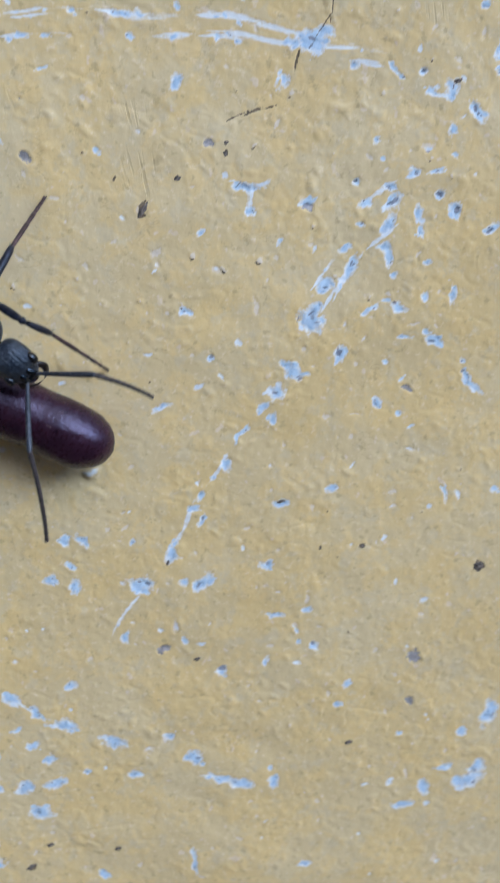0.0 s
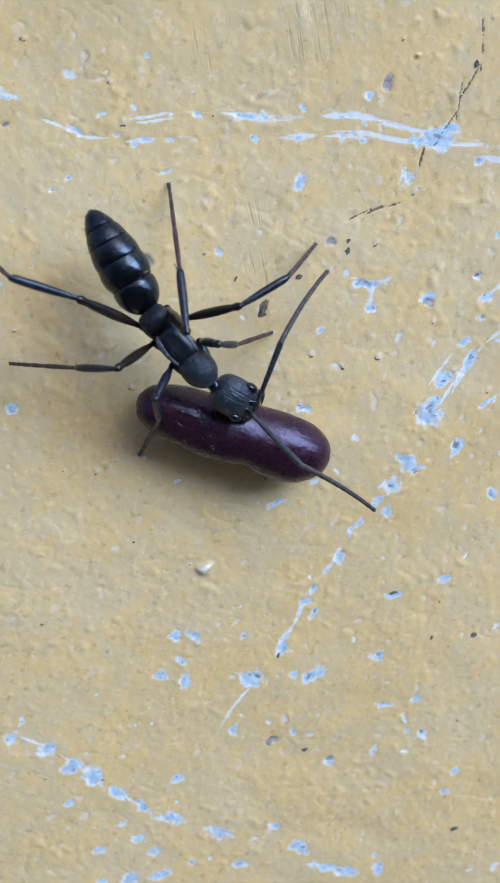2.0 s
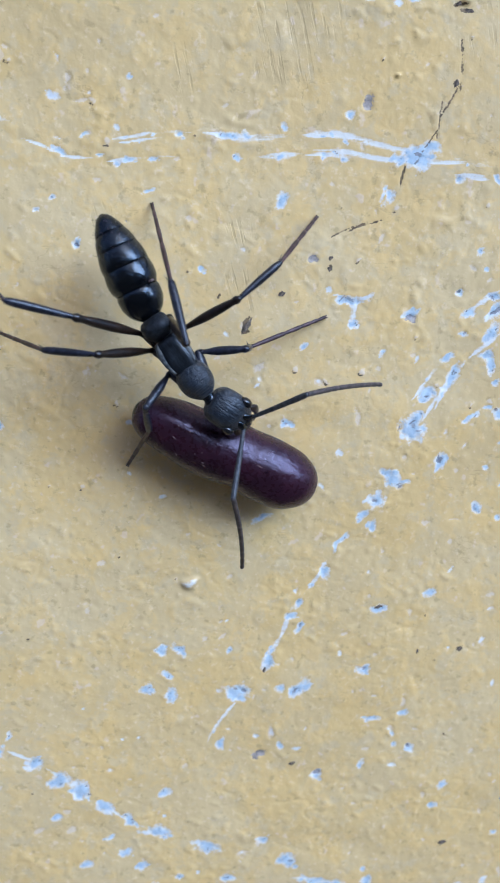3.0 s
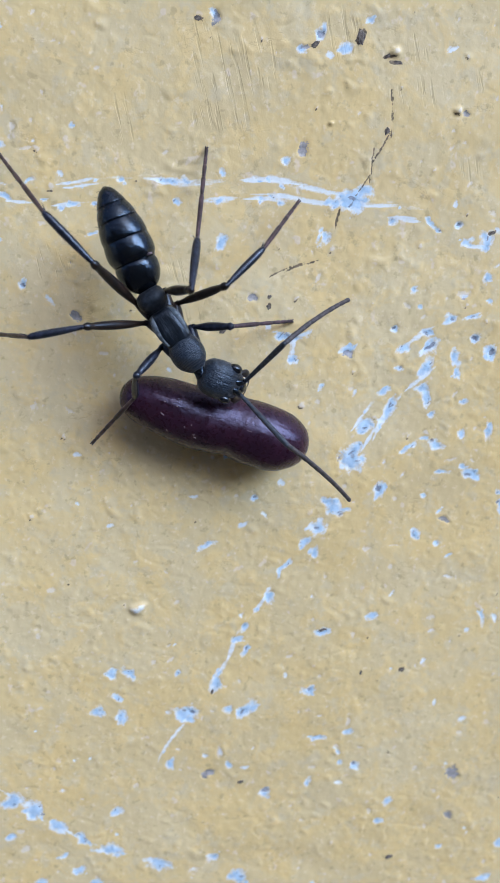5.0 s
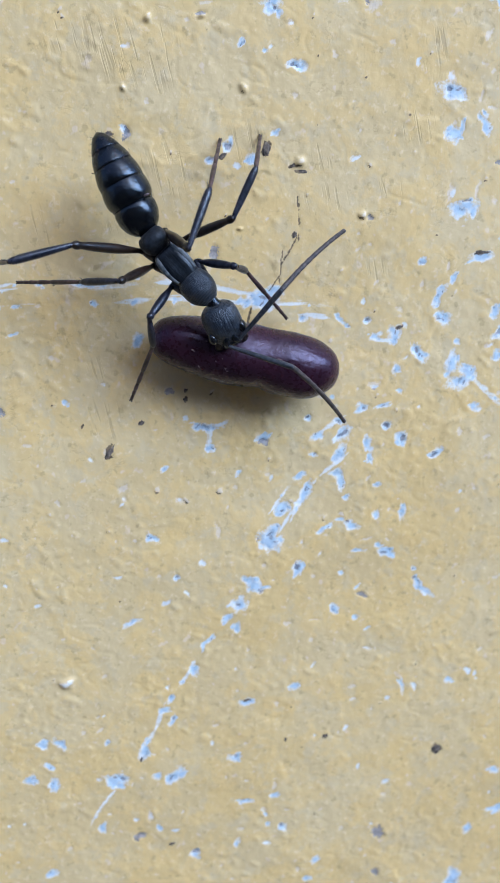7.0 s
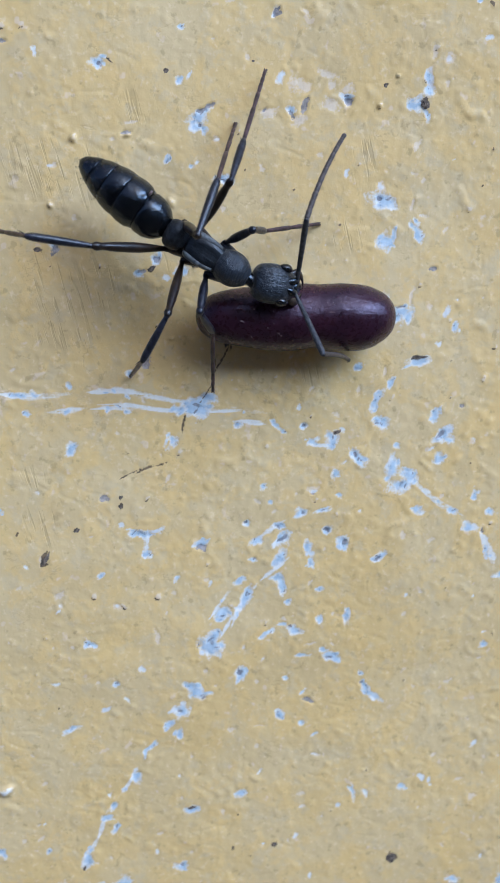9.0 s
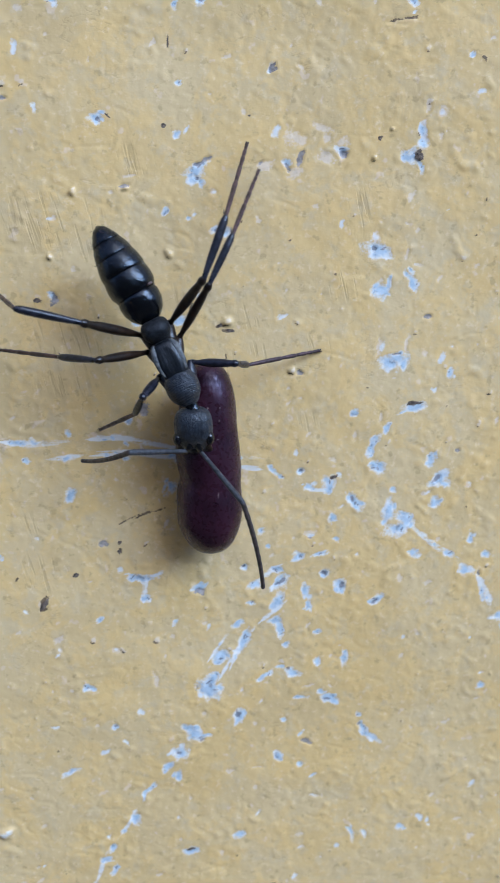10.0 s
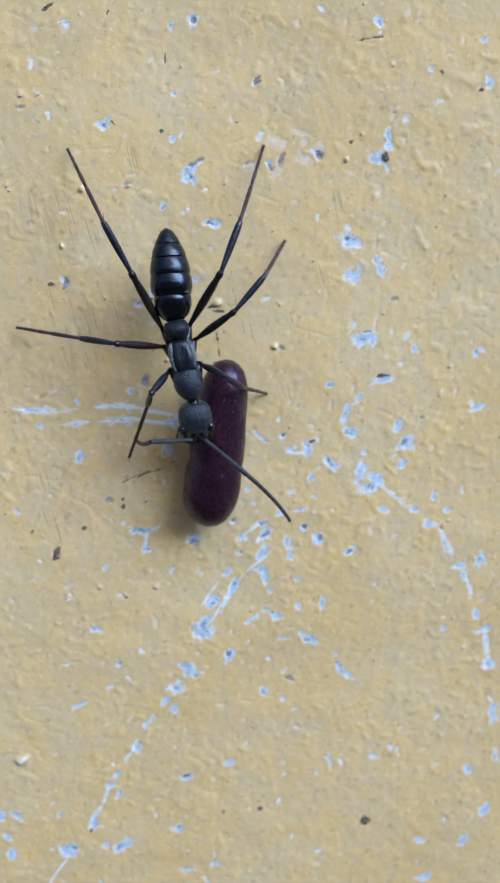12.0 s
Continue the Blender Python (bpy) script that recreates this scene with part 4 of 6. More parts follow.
# an unseen plain wall, added to block the low sky and darken reflections
def build_sky_blocker():
    bm = bmesh.new()
    bmesh.ops.create_cube(bm, size=1.0)
    for v in bm.verts:
        v.co = Vector((v.co.x * 9.0, -2.6 + v.co.y * 0.2, 0.05 + v.co.z * 2.5))
    me = bpy.data.meshes.new("wall_sky_blocker")
    bm.to_mesh(me)
    bm.free()
    me.materials.append(PLASTER)
    tagged(new("wall_sky_blocker", me), "unseen plain grey plaster wall added to block low sky and darken reflections", "wall", kind="structure")


build_sky_blocker()


def dirt_grain(x, z, w, h, turn, seed):
    """A crumb of dark dirt that sticks to the paint."""
    bm = bmesh.new()
    bmesh.ops.create_icosphere(bm, subdivisions=3, radius=1.0)
    for v in bm.verts:
        k = 1 + 0.45 * noise.noise(v.co * 1.6 + Vector((seed * 7.1, 0, 0))) + 0.45 * noise.noise(v.co * 4.3 + Vector((0, seed * 3.3, 0)))
        v.co = Vector((v.co.x * w * 0.40 * k, v.co.y * min(w, h) * 0.13 * k, v.co.z * h * 0.40 * k)) * MM
    for f in bm.faces:
        f.smooth = False
    me = bpy.data.meshes.new("dirt_grain")
    bm.to_mesh(me)
    bm.free()
    me.materials.append(GRIT)
    ob = new("dirt_grain", me)
    ob.matrix_world = pose(x * MM, -(surface(x, z) + min(w, h) * 0.02) * MM, z * MM, 0, -turn, 0)
    size = "small round" if w < 0.4 else "large flaky" if w > 0.7 else "flat oblong"
    tagged(ob, size + " dark brown grain of dirt stuck on ochre wall paint", "dirt", "dirt grains on the wall")


for n, grain in enumerate(DIRT):
    dirt_grain(*grain, n)

# ---- building blocks ----
def part(name, bm, material, parent, label=""):
    me = bpy.data.meshes.new(name)
    bmesh.ops.recalc_face_normals(bm, faces=bm.faces)
    for f in bm.faces:
        f.smooth = True
    bm.to_mesh(me)
    bm.free()
    me.materials.append(material)
    ob = new(name, me)
    ob.parent = parent
    return tagged(ob, label)


def loft(bm, rings, sides=20, flat=1.0):
    """A closed body through rings of (x, y, z, half width, half height), in millimetres, along x."""
    made = []
    for x, y, z, w, h in rings:
        row = []
        for k in range(sides):
            a = 2 * math.pi * k / sides
            c, s = math.cos(a), math.sin(a)
            c, s = math.copysign(abs(c) ** flat, c), math.copysign(abs(s) ** flat, s)
            row.append(bm.verts.new((x * MM, (y + w * c) * MM, (z + h * s) * MM)))
        made.append(row)
    for a, b in zip(made, made[1:]):
        for k in range(sides):
            bm.faces.new((a[k], a[(k + 1) % sides], b[(k + 1) % sides], b[k]))
    bm.faces.new(made[0])
    bm.faces.new(made[-1])
    return bm


def smooth_rings(keys, count):
    """Rings between a few key rings, on a rounded curve."""
    keys = np.array(keys, float)
    s = np.linspace(0, len(keys) - 1, count)
    out = []
    for v in s:
        i = min(int(v), len(keys) - 2)
        f = v - i
        p0, p1, p2, p3 = keys[max(i - 1, 0)], keys[i], keys[i + 1], keys[min(i + 2, len(keys) - 1)]
        q = 0.5 * (2 * p1 + (p2 - p0) * f + (2 * p0 - 5 * p1 + 4 * p2 - p3) * f * f + (3 * p1 - p0 - 3 * p2 + p3) * f ** 3)
        q[3:] = np.maximum(q[3:], 0.01)
        out.append(tuple(q))
    return out


def ball(bm, x, y, z, rx, ry, rz, seg=14):
    got = bmesh.ops.create_uvsphere(bm, u_segments=seg, v_segments=seg // 2 + 2, radius=1.0)
    for v in got["verts"]:
        v.co = Vector(((x + v.co.x * rx) * MM, (y + v.co.y * ry) * MM, (z + v.co.z * rz) * MM))
    return bm


def bristles(bm, count, at, reach, thick, seed):
    """Short stiff hairs; at(u) gives a root and a way out, in millimetres."""
    r = random.Random(seed)
    for _ in range(count):
        root, way = at(r)
        root, way = Vector(root), Vector(way).normalized()
        side = way.orthogonal().normalized() * thick
        other = way.cross(side)
        tip = bm.verts.new((root + way * reach * r.uniform(0.6, 1.2)) * MM)
        base = [bm.verts.new((root + d) * MM) for d in (side, -0.5 * side + 0.87 * other, -0.5 * side - 0.87 * other)]
        for k in range(3):
            bm.faces.new((base[k], base[(k + 1) % 3], tip))


# ---- the ant: x ahead, y to its left, z away from the wall; half its waist-to-neck length is 1.93 mm ----
ant = new("ant")
tagged(ant, "black long-legged ant with grey downy thorax carrying a cocoon", "ant")


def build_trunk():
    bm = bmesh.new()
    loft(bm, smooth_rings([(-1.06, 0, -0.12, 0.32, 0.30), (-0.96, 0, -0.08, 0.54, 0.50), (-0.55, 0, 0.0, 0.62, 0.56), (0.0, 0, 0.03, 0.62, 0.56),
                           (0.40, 0, 0.0, 0.54, 0.50), (0.62, 0, -0.04, 0.48, 0.44)], 18), 28, 0.82)
    # the back is pressed in along the middle
    for v in bm.verts:
        p = v.co / MM
        if p.z > 0.2:
            v.co.z -= 0.10 * math.exp(-(p.y / 0.26) ** 2) * math.exp(-((p.x + 0.15) / 0.62) ** 4) * MM
    part("propodeum", bm, RIBBED, ant, "dark grey ribbed rear thorax")
    for side in (1, -1):
        bm = bmesh.new()
        loft(bm, smooth_rings([(-1.00, 0.36 * side, 0.24, 0.09, 0.08), (-0.7, 0.47 * side, 0.36, 0.14, 0.11), (-0.2, 0.51 * side, 0.39, 0.12, 0.09), (0.35, 0.46 * side, 0.35, 0.07, 0.06)], 12), 10)
        for v in bm.verts:
            v.co += v.co.normalized() * 0.025 * noise.noise(v.co / MM * 5.0) * MM
        part("thorax_ridge", bm, DOWNY, ant, "pale grey downy edge of the rear thorax")
    bm = bmesh.new()
    loft(bm, smooth_rings([(0.38, 0, -0.02, 0.46, 0.44), (0.52, 0, 0.03, 0.60, 0.54), (0.80, 0, 0.08, 0.69, 0.63), (1.10, 0, 0.08, 0.70, 0.64), (1.40, 0, 0.03, 0.62, 0.55),
                           (1.62, 0, -0.04, 0.46, 0.42), (1.78, 0, -0.09, 0.30, 0.28)], 20), 28, 0.95)
    part("pronotum", bm, SHELL, ant, "dark grey finely striped front thorax")
    bm = bmesh.new()
    loft(bm, smooth_rings([(1.68, 0, -0.1, 0.28, 0.26), (1.90, 0, -0.12, 0.25, 0.23), (2.08, 0, -0.12, 0.30, 0.26)], 6), 16)
    part("neck", bm, GLOSS, ant)
    bm = bmesh.new()
    loft(bm, smooth_rings([(-2.02, 0, -0.08, 0.26, 0.24), (-1.92, 0, 0.02, 0.50, 0.46), (-1.68, 0, 0.12, 0.60, 0.60), (-1.36, 0, 0.12, 0.57, 0.60),
                           (-1.14, 0, -0.02, 0.42, 0.42), (-0.98, 0, -0.15, 0.28, 0.24)], 18), 24, 0.78)
    part("petiole", bm, NODE, ant, "dull black waist node")


def build_gaster():
    """The hind body from its joint at the origin back along -x: overlapping plates."""
    g = part("gaster", loft(bmesh.new(), smooth_rings([(0.02, 0, 0, 0.20, 0.20), (-0.3, 0, 0, 0.54, 0.50), (-1.2, 0, 0, 0.76, 0.70), (-2.4, 0, 0, 0.80, 0.73),
                                                       (-3.5, 0, -0.02, 0.56, 0.50), (-4.2, 0, -0.06, 0.20, 0.18)], 24), 28), SEAM, ant, "glossy black hind body in overlapping plates")
    outline = [(0.0, 0.30), (-0.12, 0.50), (-0.35, 0.71), (-0.7, 0.86), (-1.2, 0.93), (-1.8, 0.97), (-2.4, 0.95), (-2.9, 0.87), (-3.4, 0.72), (-3.8, 0.55), (-4.1, 0.38), (-4.26, 0.25), (-4.34, 0.08)]
    xs, rs = [o[0] for o in outline][::-1], [o[1] for o in outline][::-1]
    spans = [(0.0, -1.32, 1.0), (-1.26, -2.28, 1.02), (-2.20, -3.05, 1.0), (-2.98, -3.70, 0.99), (-3.62, -4.36, 0.98)]
    for k, (a, b, grow) in enumerate(spans):
        rings = []
        for s in np.linspace(0, 1, 14):
            x = a + (b - a) * s
            r = float(np.interp(x, xs, rs))
            swell = 0.925 + 0.085 * math.sin(math.pi * min(1, 0.15 + s * 0.85)) ** 0.6 if k < 4 else 1.0
            lip = 1.0 if s < 0.96 else 0.97
            dip = 1 - 0.07 * math.exp(-((x + 1.30) / 0.12) ** 2)
            rings.append((x, 0, -0.02 * s, r * swell * grow * lip * dip, r * 0.92 * swell * grow * lip * dip))
        part("tergite", loft(bmesh.new(), rings, 32), GLOSS, g)
    part("seam_fleck", ball(bmesh.new(), -1.30, 0.70, 0.62, 0.05, 0.13, 0.10, 10), SILK, g, "pale yellowish fleck at a plate seam")
    bm = bmesh.new()

    def root(r):
        x, a = -r.uniform(2.6, 4.3), r.uniform(0.1, math.pi - 0.1)
        w = float(np.interp(x, xs, rs)) * 0.97
        return (x, w * math.cos(a), w * 0.9 * math.sin(a)), (-0.8, math.cos(a), math.sin(a))
    bristles(bm, 60, root, 0.22, 0.010, 3)
    tagged(part("bristle", bm, TARSUS, g), kind="stuff")
    return g


def build_head():
    """The head from the neck joint at the origin, ahead along x."""
    bm = bmesh.new()
    loft(bm, smooth_rings([(0.02, 0, -0.08, 0.28, 0.24), (0.08, 0, -0.02, 0.52, 0.40), (0.28, 0, 0.03, 0.72, 0.54), (0.65, 0, 0.06, 0.80, 0.62), (1.10, 0, 0.05, 0.79, 0.61),
                           (1.45, 0, 0.0, 0.68, 0.51), (1.75, 0, -0.08, 0.49, 0.38), (1.92, 0, -0.10, 0.32, 0.28)], 28), 32, 0.90)
    head = part("head", bm, FACE, ant, "dark grey striped head with bulging eyes")
    for side in (1, -1):
        part("eye", ball(bmesh.new(), 1.26, 0.66 * side, 0.27, 0.29, 0.20, 0.25, 20), EYE, head, "shiny black bulging eye")
        bm = bmesh.new()
        loft(bm, smooth_rings([(1.30, 0.14 * side, 0.46, 0.07, 0.06), (1.60, 0.20 * side, 0.40, 0.16, 0.13), (1.90, 0.28 * side, 0.26, 0.12, 0.10)], 7), 10)
        part("antenna_socket", bm, GLOSS, head)
        bm = bmesh.new()
        loft(bm, smooth_rings([(1.62, 0.46 * side, -0.18, 0.17, 0.15), (1.95, 0.60 * side, -0.30, 0.17, 0.12), (2.25, 0.46 * side, -0.55, 0.15, 0.08),
                               (2.45, 0.18 * side, -0.85, 0.10, 0.06), (2.50, 0.04 * side, -1.05, 0.03, 0.03)], 14), 12)
        part("mandible", bm, SHANK, head, "dark brown curved jaw")
    bm = bmesh.new()
    loft(bm, smooth_rings([(1.60, 0, 0.24, 0.14, 0.10), (1.88, 0, 0.12, 0.30, 0.16), (2.10, 0, -0.12, 0.16, 0.12)], 8), 12)
    part("clypeus", bm, GLOSS, head)
    bm = bmesh.new()

    def root(r):
        a, x = r.uniform(0.1, math.pi - 0.1), r.uniform(0.2, 1.9)
        w = 0.72 if x < 1.4 else 0.52
        return (x, w * math.cos(a), 0.6 * math.sin(a) * w / 0.8), (0.4, math.cos(a), math.sin(a))
    bristles(bm, 46, root, 0.17, 0.008, 5)
    tagged(part("bristle", bm, FEELER, head), kind="stuff")
    return head


def limb(name, rings, material, label="", sides=12, count=16, spur=None, hairs=0):
    bm = loft(bmesh.new(), smooth_rings(rings, count), sides)
    if spur:
        x, length, way = spur
        loft(bm, [(x, 0, -0.03, 0.035, 0.035), (x + length * 0.5, way * 0.12, -0.12, 0.025, 0.025), (x + length, way * 0.2, -0.20, 0.006, 0.006)], 6)
    if hairs:
        last = rings[-1][0]

        def root(r):
            a = r.uniform(0, 2 * math.pi)
            return (r.uniform(0.1, 0.97) * last, 0.07 * math.cos(a), 0.07 * math.sin(a)), (0.9, math.cos(a), math.sin(a))
        bristles(bm, hairs, root, 0.12, 0.007, 11)
    return part(name, bm, material, ant, label)


def build_foot(length):
    """Five tarsus joints, each a piece of its own, and two claws."""
    cuts = [0, 0.46, 0.66, 0.80, 0.89, 1.0]
    first = None
    for k in range(5):
        a, b = cuts[k] * length, cuts[k + 1] * length
        r = 0.098 - 0.006 * k
        bm = loft(bmesh.new(), smooth_rings([(a - 0.02, 0, 0, r * 0.75, r * 0.75), (a + 0.1 * (b - a), 0, 0, r * 0.85, r * 0.85), (a + 0.85 * (b - a), 0, 0, r * 1.05, r * 1.0),
                                             (b, 0, 0, r * 0.7, r * 0.6)], 8), 10)

        def root(r):
            g = r.uniform(0, 2 * math.pi)
            return (a + r.uniform(0.1, 0.97) * (b - a), 0.07 * math.cos(g), 0.07 * math.sin(g)), (0.9, math.cos(g), math.sin(g))
        bristles(bm, 4 + int(20 * (b - a) / length), root, 0.12, 0.007, 13 + k)
        if first is None:
            first = part("tarsus", bm, TARSUS, ant, "brown jointed foot with claws")
        else:
            part("tarsus_joint", bm, TARSUS, first)
    for side in (1, -1):
        bm = loft(bmesh.new(), smooth_rings([(length - 0.04, 0.03 * side, 0, 0.035, 0.035), (length + 0.07, 0.05 * side, 0.02, 0.03, 0.03), (length + 0.12, 0.07 * side, -0.06, 0.008, 0.008)], 6), 6)
        part("claw", bm, SHANK, first)
    return first


# femur, tibia and tarsus lengths, and the hips, in millimetres
LEGS = {"hind": (3.4, 2.5, 5.5), "mid": (3.0, 2.15, 4.55), "fore": (2.0, 1.6, 4.0)}
HIPS = {"hind": (-1.6, 0.6, -0.5), "mid": (-0.9, 0.7, -0.55), "fore": (0.2, 0.7, -0.5)}
COXAE = {"hind": (-0.80, 0.25, -0.40), "mid": (-0.25, 0.28, -0.45), "fore": (1.05, 0.30, -0.40)}


def build_leg(which, side):
    femur, tibia, tarsus = LEGS[which]
    hip = Vector(HIPS[which]) * 1.0
    root = Vector(COXAE[which])
    hip.y, root.y = hip.y * side, root.y * side
    thick = {"hind": 1.08, "mid": 1.0, "fore": 0.98}[which]
    coxa_length = (hip - root).length
    coxa = limb("coxa", [(-0.1, 0, 0, 0.20, 0.20), (0.25 * coxa_length, 0, 0, 0.29, 0.28), (0.8 * coxa_length, 0, 0, 0.21, 0.20), (coxa_length + 0.08, 0, 0, 0.12, 0.12)], LEG if which == "fore" else SHANK, "", 14)
    coxa.matrix_basis = aimed(root, hip)
    t = thick
    shade = SHANK if which != "fore" else LEG
    made = [limb("femur", [(-0.06, 0, 0, 0.10 * t, 0.10 * t), (0.12, 0, 0, 0.13 * t, 0.13 * t), (0.28, 0, 0, 0.10 * t, 0.10 * t), (0.4 * femur, 0, 0, 0.185 * t, 0.19 * t), (0.72 * femur, 0, 0, 0.175 * t, 0.18 * t), (0.88 * femur, 0, 0, 0.135 * t, 0.14 * t),
                            (0.96 * femur, 0, 0, 0.165 * t, 0.17 * t), (femur + 0.07, 0, 0, 0.09, 0.09)], shade, "dark brown-black thigh", 14, 22),
            limb("tibia", [(-0.05, 0, 0, 0.085, 0.085), (0.12, 0, 0, 0.10 * t, 0.10 * t), (0.45 * tibia, 0, 0, 0.15 * t, 0.145 * t), (0.80 * tibia, 0, 0, 0.155 * t, 0.15 * t), (0.95 * tibia, 0, 0, 0.13 * t, 0.125 * t), (tibia + 0.04, 0, 0, 0.08, 0.08)],
                 LEG, "blue-black shin", 12, 16, (tibia - 0.08, 0.42, side), 40),
            build_foot(tarsus)]
    return made


def build_antenna():
    scape = limb("scape", [(-0.05, 0, 0, 0.11, 0.11), (0.10, 0, 0, 0.08, 0.08), (0.8, 0, 0.03, 0.095, 0.09), (2.0, 0, 0.04, 0.115, 0.105), (2.85, 0, 0.0, 0.12, 0.11), (3.05, 0, 0, 0.08, 0.08)], SCAPE, "dark slender antenna shaft", 10, 16, None, 30)
    cuts = np.linspace(0, 4.8, 12)
    whip = None
    for k in range(11):
        a, b = cuts[k], cuts[k + 1]
        r = 0.112 - 0.002 * k
        end = r * 0.84 if k < 10 else 0.02
        rings = []
        for x, w in ((a, r * 0.90), (a + 0.12, r * 0.96), (b - 0.08, r * 1.03), (b + 0.02, end)):
            arch = 1 - (2 * x / 4.8 - 1) ** 2
            rings.append((x, 0.12 * arch, 0.10 * arch, w, w))
        bm = loft(bmesh.new(), smooth_rings(rings, 8), 10)
        if whip is None:
            whip = part("funiculus", bm, FEELER, ant, "beaded brown antenna whip")
        else:
            part("antenna_bead", bm, FEELER, whip)
    return scape, whip


def aimed(a, b, up=(0, 0, 1)):
    """A pose at a whose x axis points to b, in millimetres."""
    x = (Vector(b) - Vector(a)).normalized()
    y = Vector(up).cross(x)
    y = y.normalized() if y.length > 1e-4 else Vector((0, 1, 0))
    z = x.cross(y)
    m = Matrix((x, y, z)).transposed().to_4x4()
    m.translation = Vector(a) * MM
    return m


build_trunk()
gaster = build_gaster()
head = build_head()
legs = {(side, which): build_leg(which, side) for side in (1, -1) for which in LEGS}
antennae = {side: build_antenna() for side in (1, -1)}


# ---- the cocoon in its jaws: x ahead from the thin rear end to the thick front end, 8.65 mm ----
def build_cocoon():
    bm = bmesh.new()
    rings = smooth_rings([(-4.32, 0.0, 0, 0.10, 0.10), (-4.22, 0.0, 0, 0.52, 0.50), (-3.8, 0.0, 0, 0.90, 0.90), (-2.9, -0.02, 0, 1.18, 1.16), (-1.6, -0.06, 0, 1.33, 1.30), (-0.3, -0.05, 0, 1.41, 1.36),
                          (0.55, -0.02, 0, 1.41, 1.34), (1.0, -0.01, 0, 1.41, 1.34), (1.9, -0.03, 0, 1.47, 1.42), (2.9, -0.05, 0, 1.40, 1.37), (3.65, -0.02, 0, 1.10, 1.09), (4.12, 0.0, 0, 0.65, 0.64), (4.32, 0.0, 0, 0.12, 0.12)], 60)
    loft(bm, rings, 44)
    me = bpy.data.meshes.new("cocoon")
    for v in bm.verts:
        p = v.co / MM
        dent = 0.05 * noise.noise(Vector((p.x * 0.9, p.y * 1.1, p.z * 1.1))) + 0.02 * noise.noise(Vector(p) * 2.6)
        notch = 0.09 * math.exp(-((p.x - 0.75) / 0.35) ** 2) * max(0.0, -p.y / 1.3) ** 1.5
        out = Vector((0, p.y, p.z))
        if out.length > 0.05:
            v.co += out.normalized() * (dent - notch) * MM
        v.co.y -= 0.06 * MM
    bmesh.ops.recalc_face_normals(bm, faces=bm.faces)
    for f in bm.faces:
        f.smooth = True
    bm.to_mesh(me)
    bm.free()
    me.materials.append(HUSK)
    husk = new("cocoon", me)
    part("end_cap", ball(bmesh.new(), -4.20, -0.04, -0.05, 0.17, 0.42, 0.40, 16), GLOSS, husk, "small black cap at the thin end")
    part("front_fleck", ball(bmesh.new(), 3.05, -0.95, 0.92, 0.10, 0.16, 0.08, 10), SILK, husk, "pale chip near the thick end")
    r = random.Random(4)
    for k in range(44):
        x, a = (r.uniform(-2.6, 3.4), r.uniform(1.2, 2.75)) if k < 20 else (r.gauss(0.1, 0.55), r.gauss(2.2, 0.3))
        w = 1.43 if x < -0.3 or x > 1.6 else 1.37
        bm = ball(bmesh.new(), 0, 0, 0, r.uniform(0.03, 0.11), r.uniform(0.012, 0.035), 0.012, 8)
        fleck = part("fleck", bm, SILK, husk)
        out = Vector((0, math.cos(a), math.sin(a)))
        m = out.to_track_quat("Z", "X").to_matrix().to_4x4() @ Matrix.Rotation(r.uniform(0, 3), 4, "Z")
        m.translation = Vector((x, w * out.y - 0.04, w * 0.945 * out.z)) * MM
        fleck.matrix_basis = m
    return tagged(husk, "smooth dark purple-brown elongated cocoon held in the ant's jaws", "cocoon")


cocoon = build_cocoon()

# ---- motion ----
# Keyed places in millimetres on the wall: seconds, x, z (and height off the wall).
PETIOLE = [
    (0.0, -6.82, -10.11),
    (0.2, -6.34, -10.17),
    (0.5, -6.39, -10.31),
    (0.7, -6.36, -8.89),
    (1.0, -6.14, -8.4),
    (1.2, -4.17, -9.26),
    (1.5, -4.41, -8.44),
    (1.7, -4.42, -8.39),
    (2.0, -3.81, -7.91),
    (2.5, -2.96, -7.38),
    (3.0, -3, -7.55),
    (3.2, -2.53, -7.31),
    (4.8, -0.96, -5.22),
    (5.0, -0.73, -4.87),
    (5.2, 0.18, -4.2),
    (5.5, 0.06, -3.55),
    (5.7, 0.56, -3.16),
    (6.0, 1.31, -2.06),
    (6.2, 1.84, -1.02),
    (6.5, 2.7, -0.35),
    (6.7, 2.85, 0.92),
    (8.3, 5.1, 4.37),
    (8.5, 6.41, 5.15),
    (8.8, 6.82, 6.02),
    (9.0, 7.34, 6.44),
    (9.2, 7.02, 5.53),
    (9.5, 6.73, 6.08),
    (9.8, 6.54, 5.11),
    (10.0, 6.74, 4.89),
    (10.2, 6.86, 3.66),
    (10.5, 6.48, 4.14),
    (10.8, 7.23, 4.41),
    (11.0, 7.45, 4.21),
    (11.5, 7.64, 4.21),
    (12.0, 7.71, 4.05),
]
